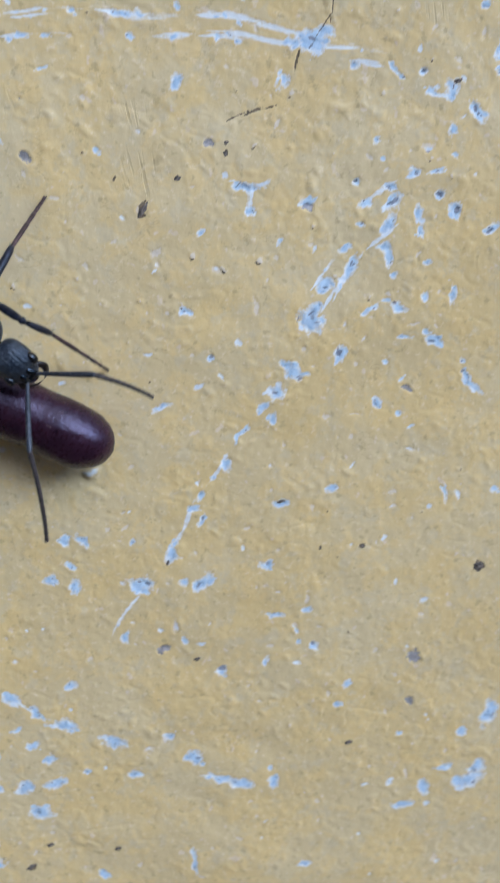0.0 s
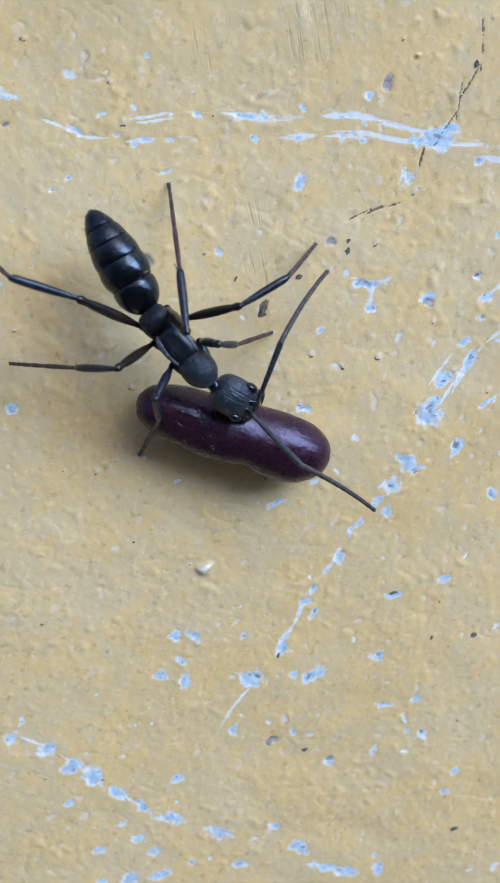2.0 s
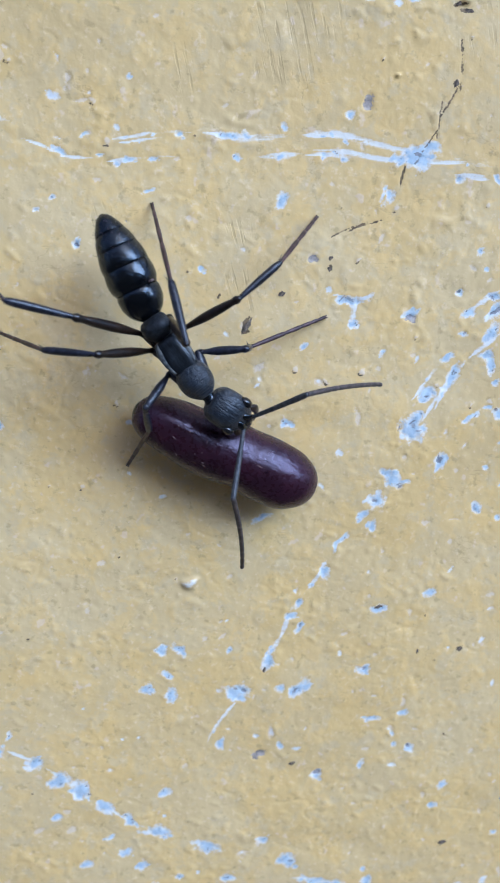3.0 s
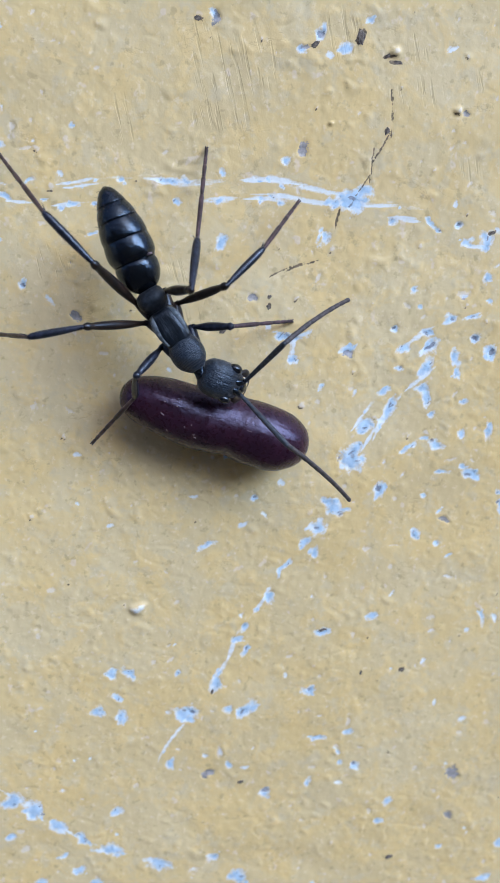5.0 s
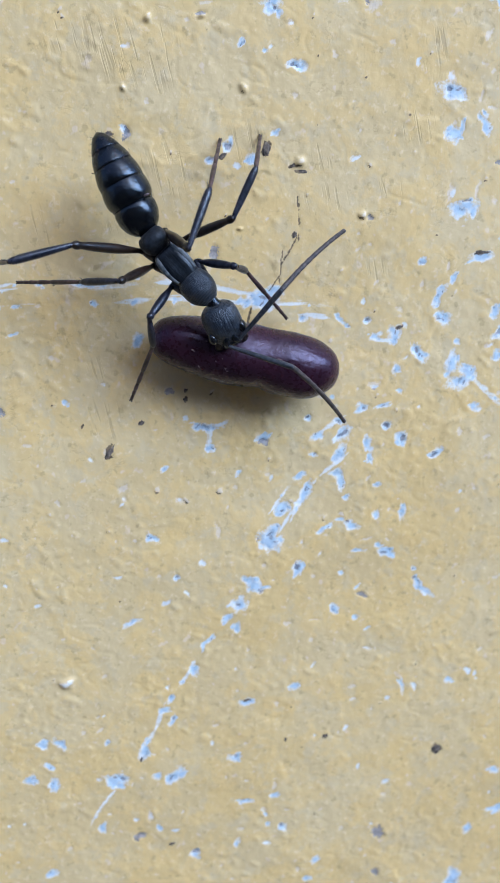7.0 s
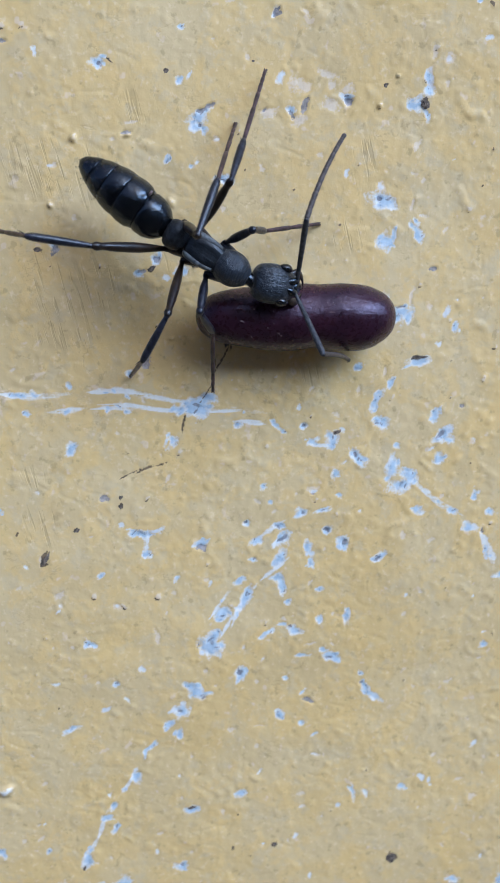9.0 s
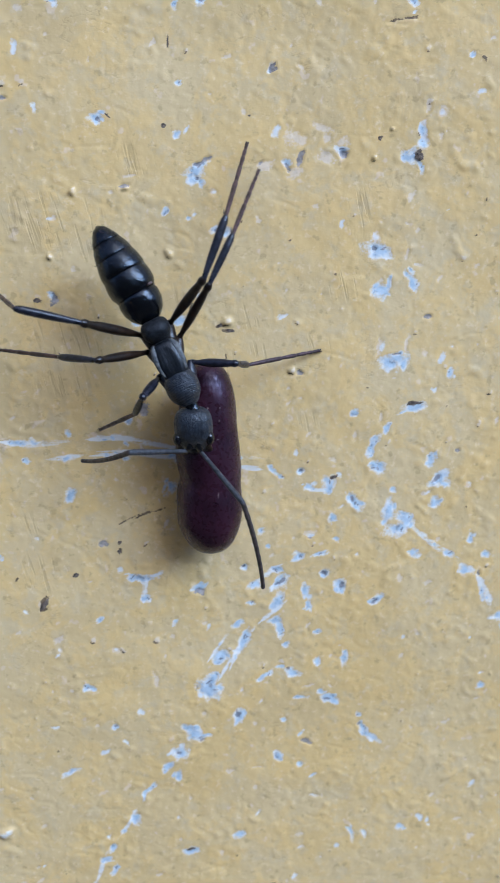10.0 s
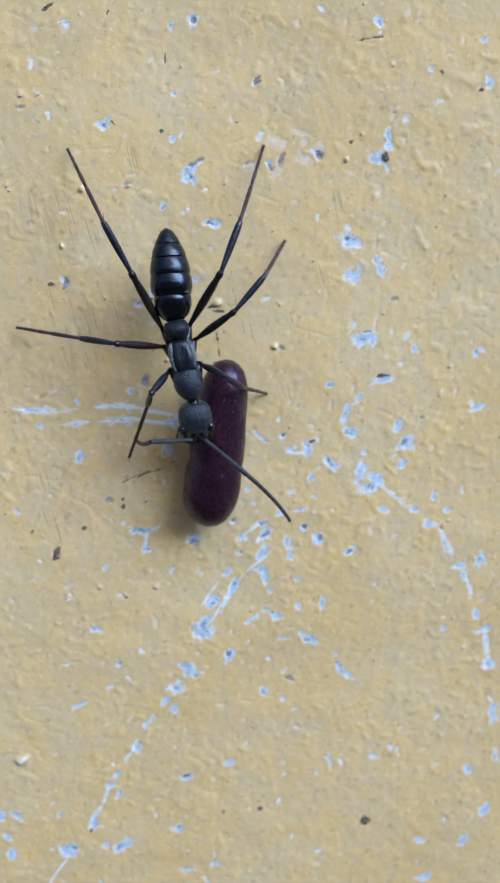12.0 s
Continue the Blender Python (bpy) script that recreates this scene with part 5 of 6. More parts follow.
NECK = [
    (0.0, -4.94, -13.64, 3.6),
    (0.2, -4.48, -13.52, 3.6),
    (0.5, -4.56, -13.56, 3.6),
    (0.7, -4.68, -12.17, 3.6),
    (1.0, -3.76, -11.49, 3.6),
    (1.2, -2.38, -12.34, 3.6),
    (1.5, -2.47, -11.39, 3.6),
    (1.7, -2.39, -11.46, 3.6),
    (2.0, -1.38, -10.75, 3.6),
    (2.5, -0.8, -10.53, 3.6),
    (3.0, -0.89, -10.53, 3.6),
    (3.2, -0.42, -10.28, 3.6),
    (4.8, 1.0, -8.55, 3.6),
    (5.0, 1.28, -8.03, 3.6),
    (5.2, 1.89, -7.67, 3.6),
    (5.5, 2.12, -6.74, 3.6),
    (5.7, 2.7, -6.37, 3.6),
] + [
    (6.0, 3.05, -5.28, 3.6),
    (6.2, 3.76, -4.27, 3.6),
    (6.5, 4.9, -3.34, 3.6),
    (6.7, 5.28, -1.93, 3.6),
    (8.3, 7.91, 1.68, 3.6),
    (8.5, 8.9, 2.47, 3.6),
    (8.8, 10.01, 3.51, 3.6),
    (9.0, 10.52, 4.47, 3.6),
    (9.2, 10.14, 2.74, 4.08),
    (9.5, 8.53, 2.99, 4.4),
    (9.8, 8.17, 1.58, 3.8),
    (10.0, 8.16, 1.56, 3.6),
    (10.2, 8.14, 0.12, 3.6),
    (10.5, 8.03, 0.36, 3.6),
    (10.8, 7.78, 0.28, 3.6),
    (11.0, 7.64, 0.16, 3.6),
    (11.5, 9.02, 0.52, 3.6),
    (12.0, 8.43, 0.2, 3.6),
]
GASTER_TIP = [
    (0.0, -8.16, -6),
    (0.2, -7.67, -6.14),
    (0.5, -7.72, -6.41),
    (0.7, -8.06, -5.22),
    (1.0, -7.95, -4.54),
    (1.2, -6.2, -5.51),
    (1.5, -5.94, -4.55),
    (1.7, -6.47, -4.6),
    (2.0, -5.91, -4.14),
    (2.5, -4.59, -3.63),
    (3.0, -4.79, -3.57),
    (3.2, -5.02, -3.69),
    (4.8, -2.49, -1.38),
    (5.0, -2.27, -0.83),
    (5.2, -1.45, -0.18),
    (5.5, -1.28, 0.53),
    (5.7, -0.86, 0.85),
    (6.0, -0.34, 2.05),
    (6.2, 0.12, 2.94),
    (6.5, 1.02, 3.61),
    (6.7, 1.14, 4.72),
    (8.3, 2.97, 7.98),
    (8.5, 3.83, 8.74),
    (8.8, 3.82, 9.2),
    (9.0, 3.93, 9.26),
    (9.2, 4.39, 8.67),
    (9.5, 4.91, 10.02),
    (9.8, 4.81, 8.93),
    (10.0, 4.65, 8.79),
    (10.2, 4.8, 7.48),
    (10.5, 4.49, 7.83),
    (10.8, 6.62, 8.4),
    (11.0, 7.53, 8.41),
    (11.5, 6.15, 8.34),
    (12.0, 7.5, 8.32),
]
MUZZLE = [
    (0.0, -3.49, -15.04, 3.2),
    (0.2, -2.83, -14.85, 3.2),
    (0.5, -3.18, -14.82, 3.2),
    (0.7, -3.02, -13.43, 3.2),
    (1.0, -2.23, -12.78, 3.2),
    (1.2, -1.1, -13.62, 3.2),
    (1.5, -0.9, -12.73, 3.2),
    (1.7, -0.66, -12.98, 3.2),
    (2.0, 0.37, -11.84, 3.2),
    (2.5, 0.82, -11.78, 3.2),
    (3.0, 0.82, -11.77, 3.2),
    (3.2, 0.6, -12.37, 3.2),
    (4.8, 2.06, -10.97, 3.2),
    (5.0, 2.95, -8.79, 3.2),
    (5.2, 3.57, -8.67, 3.2),
    (5.5, 3.72, -7.8, 3.2),
    (5.7, 4.42, -7.38, 3.2),
] + [
    (6.0, 4.72, -6.37, 3.2),
    (6.2, 5.52, -5.33, 3.2),
    (6.5, 6.69, -4.3, 3.2),
    (6.7, 6.43, -3.54, 3.2),
    (8.3, 9.1, 0.24, 3.2),
    (8.5, 10.96, 1.67, 3.2),
    (8.8, 11.97, 3.19, 3.2),
    (9.0, 12.64, 4.07, 3.2),
    (9.2, 11.86, 1.28, 4.16),
    (9.5, 9.12, 0.83, 4.8),
    (9.8, 8.45, -0.54, 3.6),
    (10.0, 8.23, -0.61, 3.2),
    (10.2, 8.26, -1.6, 3.2),
    (10.5, 8.23, -1.54, 3.2),
    (10.8, 7.56, -1.77, 3.2),
    (11.0, 7.55, -1.77, 3.2),
    (11.5, 9.83, -1.35, 3.2),
    (12.0, 8.69, -2.1, 3.2),
]
COCOON_REAR = [
    (0.0, -8.3, -14.84),
    (0.2, -7.29, -14.26),
    (0.5, -7.39, -14.69),
    (0.7, -7.33, -13.87),
    (1.0, -6.6, -12.21),
    (1.2, -5.59, -12.43),
    (1.5, -5.64, -12.18),
    (1.7, -5.48, -12),
    (2.0, -4.42, -11.73),
    (2.5, -3.74, -11.35),
    (3.0, -3.85, -11.39),
    (3.2, -3.7, -11.29),
    (4.8, -2.34, -9.94),
    (5.0, -1.95, -9.19),
    (5.2, -1.54, -8.57),
    (5.5, -1.17, -7.92),
    (5.7, -0.61, -7.55),
    (6.0, -0.11, -6.56),
    (6.2, 0.74, -5.5),
    (6.5, 1.97, -4.47),
    (6.7, 2.64, -3.37),
    (8.3, 5.24, 0.31),
    (8.5, 6.46, 1.21),
    (8.8, 7.7, 2.08),
    (9.0, 8.45, 2.96),
    (9.2, 8.53, 1.88),
    (9.5, 8.85, 3.30),
    (9.8, 8.96, 3.02),
    (10.0, 8.99, 3.02),
    (10.2, 8.82, 2.84),
    (10.5, 8.66, 2.89),
    (10.8, 8.9, 2.52),
    (11.0, 8.99, 2.49),
    (11.5, 9.08, 2.65),
    (12.0, 10.38, 1.92),
]
COCOON_FRONT = [
    (0.0, -0.54, -18.69, 1.55),
    (0.2, 0.24, -17.27, 3),
    (0.5, 0.1, -18.15, 1.55),
    (0.7, 0.87, -16.35, 1.55),
    (1.0, 1.36, -16.33, 1.55),
    (1.2, 1.8, -16.95, 1.55),
    (1.5, 2.29, -16.09, 1.55),
    (1.7, 2.16, -16.38, 1.55),
    (2.0, 3.75, -14.6, 1.55),
    (2.5, 4.08, -14.94, 1.55),
    (3.0, 3.87, -15.32, 1.55),
    (3.2, 4.26, -14.8, 1.55),
    (4.8, 5.65, -12.71, 1.55),
    (5.0, 6.17, -12.01, 1.55),
    (5.2, 6.4, -11.61, 1.55),
    (5.5, 6.73, -11.16, 1.55),
    (5.7, 7.25, -10.35, 1.55),
] + [
    (6.0, 7.92, -9.7, 1.55),
    (6.2, 8.83, -8.09, 1.55),
    (6.5, 10.06, -7.02, 1.55),
    (6.7, 10.86, -5.43, 1.55),
    (8.3, 13.59, -1.59, 1.55),
    (8.5, 14.72, -0.89, 1.55),
    (8.8, 16.13, 1.48, 1.55),
    (9.0, 16.96, 2.74, 1.55),
    (9.2, 14.86, -1.2, 4.02),
    (9.5, 10.10, -2.85, 4.7),
    (9.8, 9.17, -5.48, 1.55),
    (10.0, 8.92, -5.54, 1.55),
    (10.2, 8.53, -5.91, 1.55),
    (10.5, 8.87, -5.87, 1.55),
    (10.8, 7.09, -5.9, 1.55),
    (11.0, 6.74, -5.78, 1.55),
    (11.5, 11.79, -5.49, 1.55),
    (12.0, 9.04, -6.66, 1.55),
]
LEFT_HIND_KNEE = [
    (0.0, -5.64, -8.41, 5.48),
    (0.2, -4.16, -8.88, 5.4),
    (0.5, -4.39, -9.03, 5.51),
    (0.7, -4.57, -8.5, 5.6),
    (1.0, -4.65, -7.98, 5.6),
    (1.2, -2.85, -8.01, 5.6),
    (1.5, -3.28, -8.02, 5.6),
    (1.7, -2.89, -8.2, 5.6),
    (2.0, -2.54, -8.2, 5.6),
    (2.5, -1.71, -8.04, 5.6),
    (3.0, -1.83, -7.95, 5.6),
    (3.2, -1.59, -8.09, 5.6),
    (4.8, 0.78, -4.8, 5.6),
    (5.0, 0.79, -4.55, 5.6),
    (5.2, 1.21, -4.51, 5.6),
    (5.5, 1.35, -4.27, 5.6),
    (5.7, 3.04, -1.56, 5.08),
] + [
    (6.0, 3.78, -0.24, 4.89),
    (6.2, 4.1, -0.18, 5.55),
    (6.5, 4.5, 0.14, 5.6),
    (6.7, 4.38, 0.52, 5.6),
    (8.3, 7.48, 5.44, 5.6),
    (8.5, 8, 5.77, 5.6),
    (8.8, 8.24, 6.22, 5.6),
    (9.0, 8.33, 6.27, 5.6),
    (9.2, 8.4, 5.9, 5.6),
    (9.5, 8.63, 6.49, 5.6),
    (9.8, 9.13, 7.29, 4.29),
    (10.0, 8.77, 6.69, 5.15),
    (10.2, 8.84, 5.65, 4.96),
    (10.5, 9.24, 6.46, 3.61),
    (10.8, 9.56, 6.38, 4.35),
    (11.0, 9.5, 6.31, 4.37),
    (11.5, 9.83, 6.37, 4.6),
    (12.0, 9.9, 6.28, 4.31),
]
LEFT_HIND_FOOT = [
    (0.0, -5.31, -2.92),
    (0.2, -2.99, -3.16),
    (0.5, -2.77, -3.17),
    (0.7, -2.83, -3.02),
    (1.0, -2.86, -3.08),
    (1.2, -2.87, -3.08),
    (1.5, -2.84, -3.15),
    (1.7, -2.84, -3.09),
    (2.0, -2.87, -3.13),
    (2.5, -2.86, -3.18),
    (3.0, -2.86, -3.17),
    (3.2, -2.84, -3.2),
    (3.7, -2.84, -3.2),
    (4.0, 1.91, 0.76),
    (4.8, 1.91, 0.76),
    (5.0, 1.96, 0.84),
    (5.2, 2.04, 0.82),
    (5.5, 1.94, 0.76),
    (5.7, 4.67, 4.28),
    (6.0, 6.33, 5.7),
    (6.2, 6.34, 5.69),
    (6.5, 6.42, 5.59),
    (6.7, 6.44, 5.59),
    (7.15, 6.44, 5.59),
    (7.45, 10.3, 10.76),
    (8.3, 10.3, 10.76),
    (8.5, 10.34, 10.82),
    (8.8, 10.3, 10.88),
    (9.0, 10.33, 10.86),
    (9.2, 10.38, 10.87),
    (9.5, 10.31, 10.85),
    (9.8, 10.22, 13.24),
    (10.0, 10.97, 12.16),
    (10.2, 10.11, 11.19),
    (10.5, 12.5, 12.18),
    (10.8, 12.48, 12.21),
    (11.0, 12.46, 12.2),
    (11.5, 12.44, 12.24),
    (12.0, 12.44, 12.22),
]
LEFT_MID_KNEE = [
    (0.0, -4.73, -11.05, 5.54),
    (0.2, -4.36, -11.32, 5.52),
    (0.5, -4.56, -11.31, 5.57),
    (0.7, -3.9, -8.49, 5.16),
    (1.0, -3.73, -8.03, 5.33),
    (1.2, -2.27, -8.36, 5.22),
    (1.5, -1.35, -7.53, 4.54),
    (1.7, -0.96, -7.81, 4.28),
    (2.0, -0.41, -7.51, 4.61),
    (2.5, 0.45, -6.71, 4.33),
    (3.0, 0.31, -6.6, 4.26),
    (3.2, 0.41, -6.61, 4.26),
    (4.8, 1.48, -6.25, 4.85),
    (5.0, 2.29, -4.47, 4.85),
    (5.2, 2.61, -3.1, 4.71),
    (5.5, 2.67, -3.1, 5.13),
    (5.7, 3.22, -3.04, 5.22),
] + [
    (6.0, 3.22, -2.82, 5.56),
    (6.2, 4.64, -0.66, 5.01),
    (6.5, 5.42, 1.1, 4.45),
    (6.7, 5.8, 1.61, 4.45),
    (8.3, 8.24, 5.22, 4.43),
    (8.5, 9.08, 6.83, 4.43),
    (8.8, 9.67, 7.1, 4.98),
    (9.0, 9.73, 8.21, 4.87),
    (9.2, 9.72, 6.77, 5.06),
    (9.5, 9.64, 7.24, 4.6),
    (9.8, 9.34, 6.84, 2.73),
    (10.0, 9.02, 6.45, 4.3),
    (10.2, 10.04, 4.56, 3.93),
    (10.5, 9.73, 4.69, 4.26),
    (10.8, 10.34, 3.61, 4.65),
    (11.0, 10.21, 3.61, 4.86),
    (11.5, 10.65, 3.82, 4.93),
    (12.0, 10.45, 4.51, 4.56),
]
LEFT_MID_FOOT = [
    (0.0, -3.11, -7.76),
    (0.2, -3.18, -7.82),
    (0.5, -3.03, -7.91),
    (0.7, -1.56, -4.55),
    (1.0, -1.6, -4.58),
    (1.2, -1.6, -4.57),
    (1.5, 3.54, -5.27),
    (1.7, 3.22, -5.58),
    (2.0, 3.22, -5.54),
    (2.5, 4.03, -3.74),
    (3.0, 4.02, -3.72),
    (3.2, 3.99, -3.77),
    (4.8, 3.94, -3.67),
    (5.0, 5.85, -1.33),
    (5.2, 5.5, 0.98),
    (5.5, 5.22, 0.65),
    (5.7, 5.26, 0.67),
    (6.0, 5.32, 0.7),
    (6.2, 7.29, 3.51),
    (6.5, 8.21, 5.79),
    (6.7, 8.18, 5.74),
    (7.6, 8.18, 5.74),
    (7.9, 10.98, 9.14),
    (8.3, 10.98, 9.14),
    (8.5, 12.3, 11.21),
    (8.8, 12.17, 11.26),
    (9.0, 11.74, 13.26),
    (9.2, 11.8, 11.49),
    (9.5, 11.74, 11.46),
    (9.8, 11.42, 11.1),
    (10.0, 11.43, 11.05),
    (10.2, 13.79, 7.23),
    (10.5, 13.82, 7.16),
    (10.8, 14.73, 4.75),
    (11.0, 14.69, 4.84),
    (11.5, 14.68, 4.77),
    (12.0, 13.41, 7.67),
]
LEFT_FORE_ANKLE = [
    (0.0, -2.85, -13.12, 2.99),
    (0.2, -3.36, -11.83, 3.13),
    (0.5, -3.23, -11.95, 3.14),
    (0.7, -3.47, -10.68, 3.09),
    (1.0, -2.15, -9.91, 1.87),
    (1.2, -1.2, -10.38, 2.95),
    (1.5, -1.23, -9.78, 3.01),
    (1.7, -1.01, -9.81, 3.21),
    (2.0, -0.46, -9.18, 3.4),
    (2.5, 0.05, -9.31, 3.4),
    (3.0, 0.95, -8.89, 1.8),
    (3.2, 1.14, -8.79, 1.8),
    (4.8, 2.31, -6.98, 2.56),
    (5.0, 2.59, -6.36, 2.56),
    (5.2, 2.99, -6.05, 3.04),
    (5.5, 3.64, -5.24, 2.48),
    (5.7, 4.16, -4.85, 2.94),
] + [
    (6.0, 4.62, -3.99, 3.1),
    (6.2, 5.25, -3.35, 3.1),
    (6.5, 6.34, -1.86, 2.76),
    (6.7, 6.75, -0.78, 2.76),
    (8.3, 9.0, 3.48, 3.4),
    (8.5, 9.78, 4.04, 3.4),
    (8.8, 10.78, 5.78, 2.39),
    (9.0, 11.18, 6.37, 3),
    (9.2, 11.33, 4.95, 1.8),
    (9.5, 10.96, 3.77, 2.08),
    (9.8, 10.81, 3.01, 2.39),
    (10.0, 10.65, 2.96, 2.08),
    (10.2, 10.84, 2.3, 2.26),
    (10.5, 10.6, 2.44, 1.94),
    (10.8, 10.59, 1.97, 1.8),
    (11.0, 9.36, 0.72, 2.67),
    (11.5, 11.06, 1.1, 3.4),
    (12.0, 10.81, 0.82, 3.4),
]
LEFT_FORE_FOOT = [
    (0.0, -0.97, -15),
    (0.2, -0.88, -11.57),
    (0.5, -0.79, -11.58),
    (0.7, -1.16, -11.74),
    (1.0, 1.32, -9.25),
    (1.2, 1.25, -9.26),
    (1.5, 1.35, -9.28),
    (1.7, 1.31, -9.22),
    (2.0, 1.33, -9.26),
    (2.5, 1.37, -9.26),
    (3.0, 4.45, -7.91),
    (3.2, 4.14, -7.98),
    (3.5, 4.14, -7.98),
    (3.75, 5.6, -6.57),
    (4.8, 5.6, -6.57),
    (5.0, 5.66, -6.51),
    (5.2, 5.53, -6.6),
    (5.5, 6.78, -5.23),
    (5.7, 6.84, -5.3),
    (6.0, 6.76, -5.32),
    (6.2, 6.71, -5.4),
    (6.5, 9.21, -2.22),
    (6.7, 9.08, -2.27),
    (6.95, 9.08, -2.27),
    (7.2, 10.2, 0.4),
    (7.7, 10.2, 0.4),
    (7.95, 11.34, 3.26),
    (8.3, 11.34, 3.26),
    (8.5, 11.75, 3.27),
    (8.8, 13.83, 6.77),
    (9.0, 13.81, 6.68),
    (9.2, 14.25, 7.02),
    (9.5, 14.35, 3.37),
    (9.8, 14.01, 3.24),
    (10.0, 14.05, 3.26),
    (10.2, 14, 3.25),
    (10.5, 14, 3.26),
    (10.8, 13.99, 3.18),
    (11.0, 11.22, -1.62),
    (11.5, 12.34, -0.15),
    (12.0, 12.33, -0.04),
]
RIGHT_HIND_KNEE = [
    (0.0, -8.3, -9.46, 5.55),
    (0.2, -7.96, -9.84, 5.6),
    (0.5, -8.18, -9.9, 5.56),
    (0.7, -8.18, -9.25, 5.6),
    (1.0, -7.93, -8.73, 5.6),
    (1.2, -7.32, -7.93, 3.32),
    (1.5, -7.21, -7.73, 4.64),
    (1.7, -6.81, -7.49, 4.88),
    (2.0, -6.36, -7.15, 4.69),
    (2.5, -5.12, -6.23, 4.82),
    (3.0, -5.86, -7.14, 4.65),
    (3.2, -5.75, -6.86, 4.65),
    (4.8, -3.09, -3.88, 4.9),
    (5.0, -2.72, -3.57, 4.9),
    (5.2, -2.4, -3.29, 4.72),
    (5.5, -2.23, -2.86, 5.05),
    (5.7, -1.62, -2.43, 5.09),
] + [
    (6.0, -1.3, -1.96, 5.12),
    (6.2, -0.82, -1.27, 5.09),
    (6.5, -0.26, -0.48, 4.67),
    (6.7, -0.14, 0.58, 4.67),
    (8.3, 3.27, 4.22, 4.96),
    (8.5, 3.72, 4.82, 4.96),
    (8.8, 4.16, 5.45, 4.73),
    (9.0, 4.44, 5.9, 4.43),
    (9.2, 4.25, 5.22, 4.49),
    (9.5, 4.07, 5.68, 5.15),
    (9.8, 4.05, 5.06, 5.25),
    (10.0, 4.08, 5.15, 5.09),
    (10.2, 3.74, 4.41, 4.28),
    (10.5, 3.69, 4.56, 4.76),
    (10.8, 4.87, 6.36, 3.91),
    (11.0, 5.2, 5.38, 5.08),
    (11.5, 4.37, 5.1, 3.68),
    (12.0, 5.81, 6.37, 3.86),
]
RIGHT_HIND_FOOT = [
    (0.0, -11.79, -7.39),
    (0.2, -11.34, -7.57),
    (0.5, -10.76, -7.76),
    (0.7, -12.43, -5.27),
    (1.0, -12.47, -5.36),
    (1.2, -12.18, -4.07),
    (1.5, -12.21, -4.22),
    (1.7, -12.01, -4.22),
    (2.0, -10.66, -5.49),
    (2.5, -8.52, -3.94),
    (3.0, -10.08, -5.83),
    (3.35, -10.08, -5.83),
    (3.7, -6.9, 0.94),
    (4.8, -6.9, 0.94),
    (5.0, -6.53, 0.51),
    (5.2, -6.79, 1.29),
    (5.5, -5.78, -0.28),
    (5.7, -5.15, -0.41),
    (6.0, -4.71, -0.48),
    (6.2, -3.86, -0.11),
    (6.5, -3.59, 0.49),
    (7.5, -3.59, 0.49),
    (7.85, -2.91, 7.14),
    (8.3, -2.91, 7.14),
    (8.5, -1.47, 6.61),
    (8.8, -0.57, 6.36),
    (9.0, -0.38, 6.72),
    (9.2, -0.09, 6.44),
    (9.5, 1.01, 6.16),
    (9.8, 0.58, 6.04),
    (10.0, 0.04, 6.23),
    (10.2, -0.87, 6.41),
    (10.5, -2.08, 6.9),
    (10.8, 1.31, 11.7),
    (11.0, 1.22, 10),
    (11.5, -1.53, 8.26),
    (12.0, 2.99, 12.12),
]
RIGHT_MID_KNEE = [
    (0.0, -8.58, -10.34, 4.89),
    (0.2, -8.2, -10.6, 4.95),
    (0.5, -8.32, -10.68, 4.89),
    (0.7, -8.49, -9.82, 4.92),
    (1.0, -8.33, -9.32, 4.54),
    (1.2, -7.15, -9.84, 3.35),
    (1.5, -6.94, -9.21, 4.33),
    (1.7, -6.63, -8.98, 4.62),
    (2.0, -5.05, -9.65, 5.3),
    (2.5, -4.85, -8.43, 4.97),
    (3.0, -5.11, -8.53, 4.79),
    (4.8, -3.2, -6.71, 4.44),
    (5.0, -3.19, -6, 4.44),
    (5.2, -1.7, -5.4, 5.13),
    (5.5, -1.53, -4.8, 5.24),
    (5.7, -1.22, -3.41, 4.83),
] + [
    (6.0, -0.36, -3.23, 5.26),
    (6.2, 0.22, -2.54, 5.24),
    (6.5, 1.31, -2.12, 5.26),
    (6.7, 1.66, -0.93, 5.26),
    (8.3, 3.92, 3.12, 5.16),
    (8.5, 5.02, 3.28, 5.16),
    (8.8, 6.91, 3, 5.11),
    (9.0, 7.15, 3.24, 4.75),
    (9.2, 6.78, 2.07, 4.9),
    (9.5, 4.66, 4.21, 5.06),
    (9.8, 4.68, 3.58, 5.21),
    (10.0, 4.56, 3.69, 4.98),
    (10.2, 4.41, 2.76, 4.75),
    (10.5, 4.37, 3.03, 4.98),
    (10.8, 4.52, 3.13, 4.75),
    (11.0, 4.51, 3.13, 4.61),
    (11.5, 4.53, 3.29, 3.53),
    (12.0, 4.99, 3.22, 4.64),
]
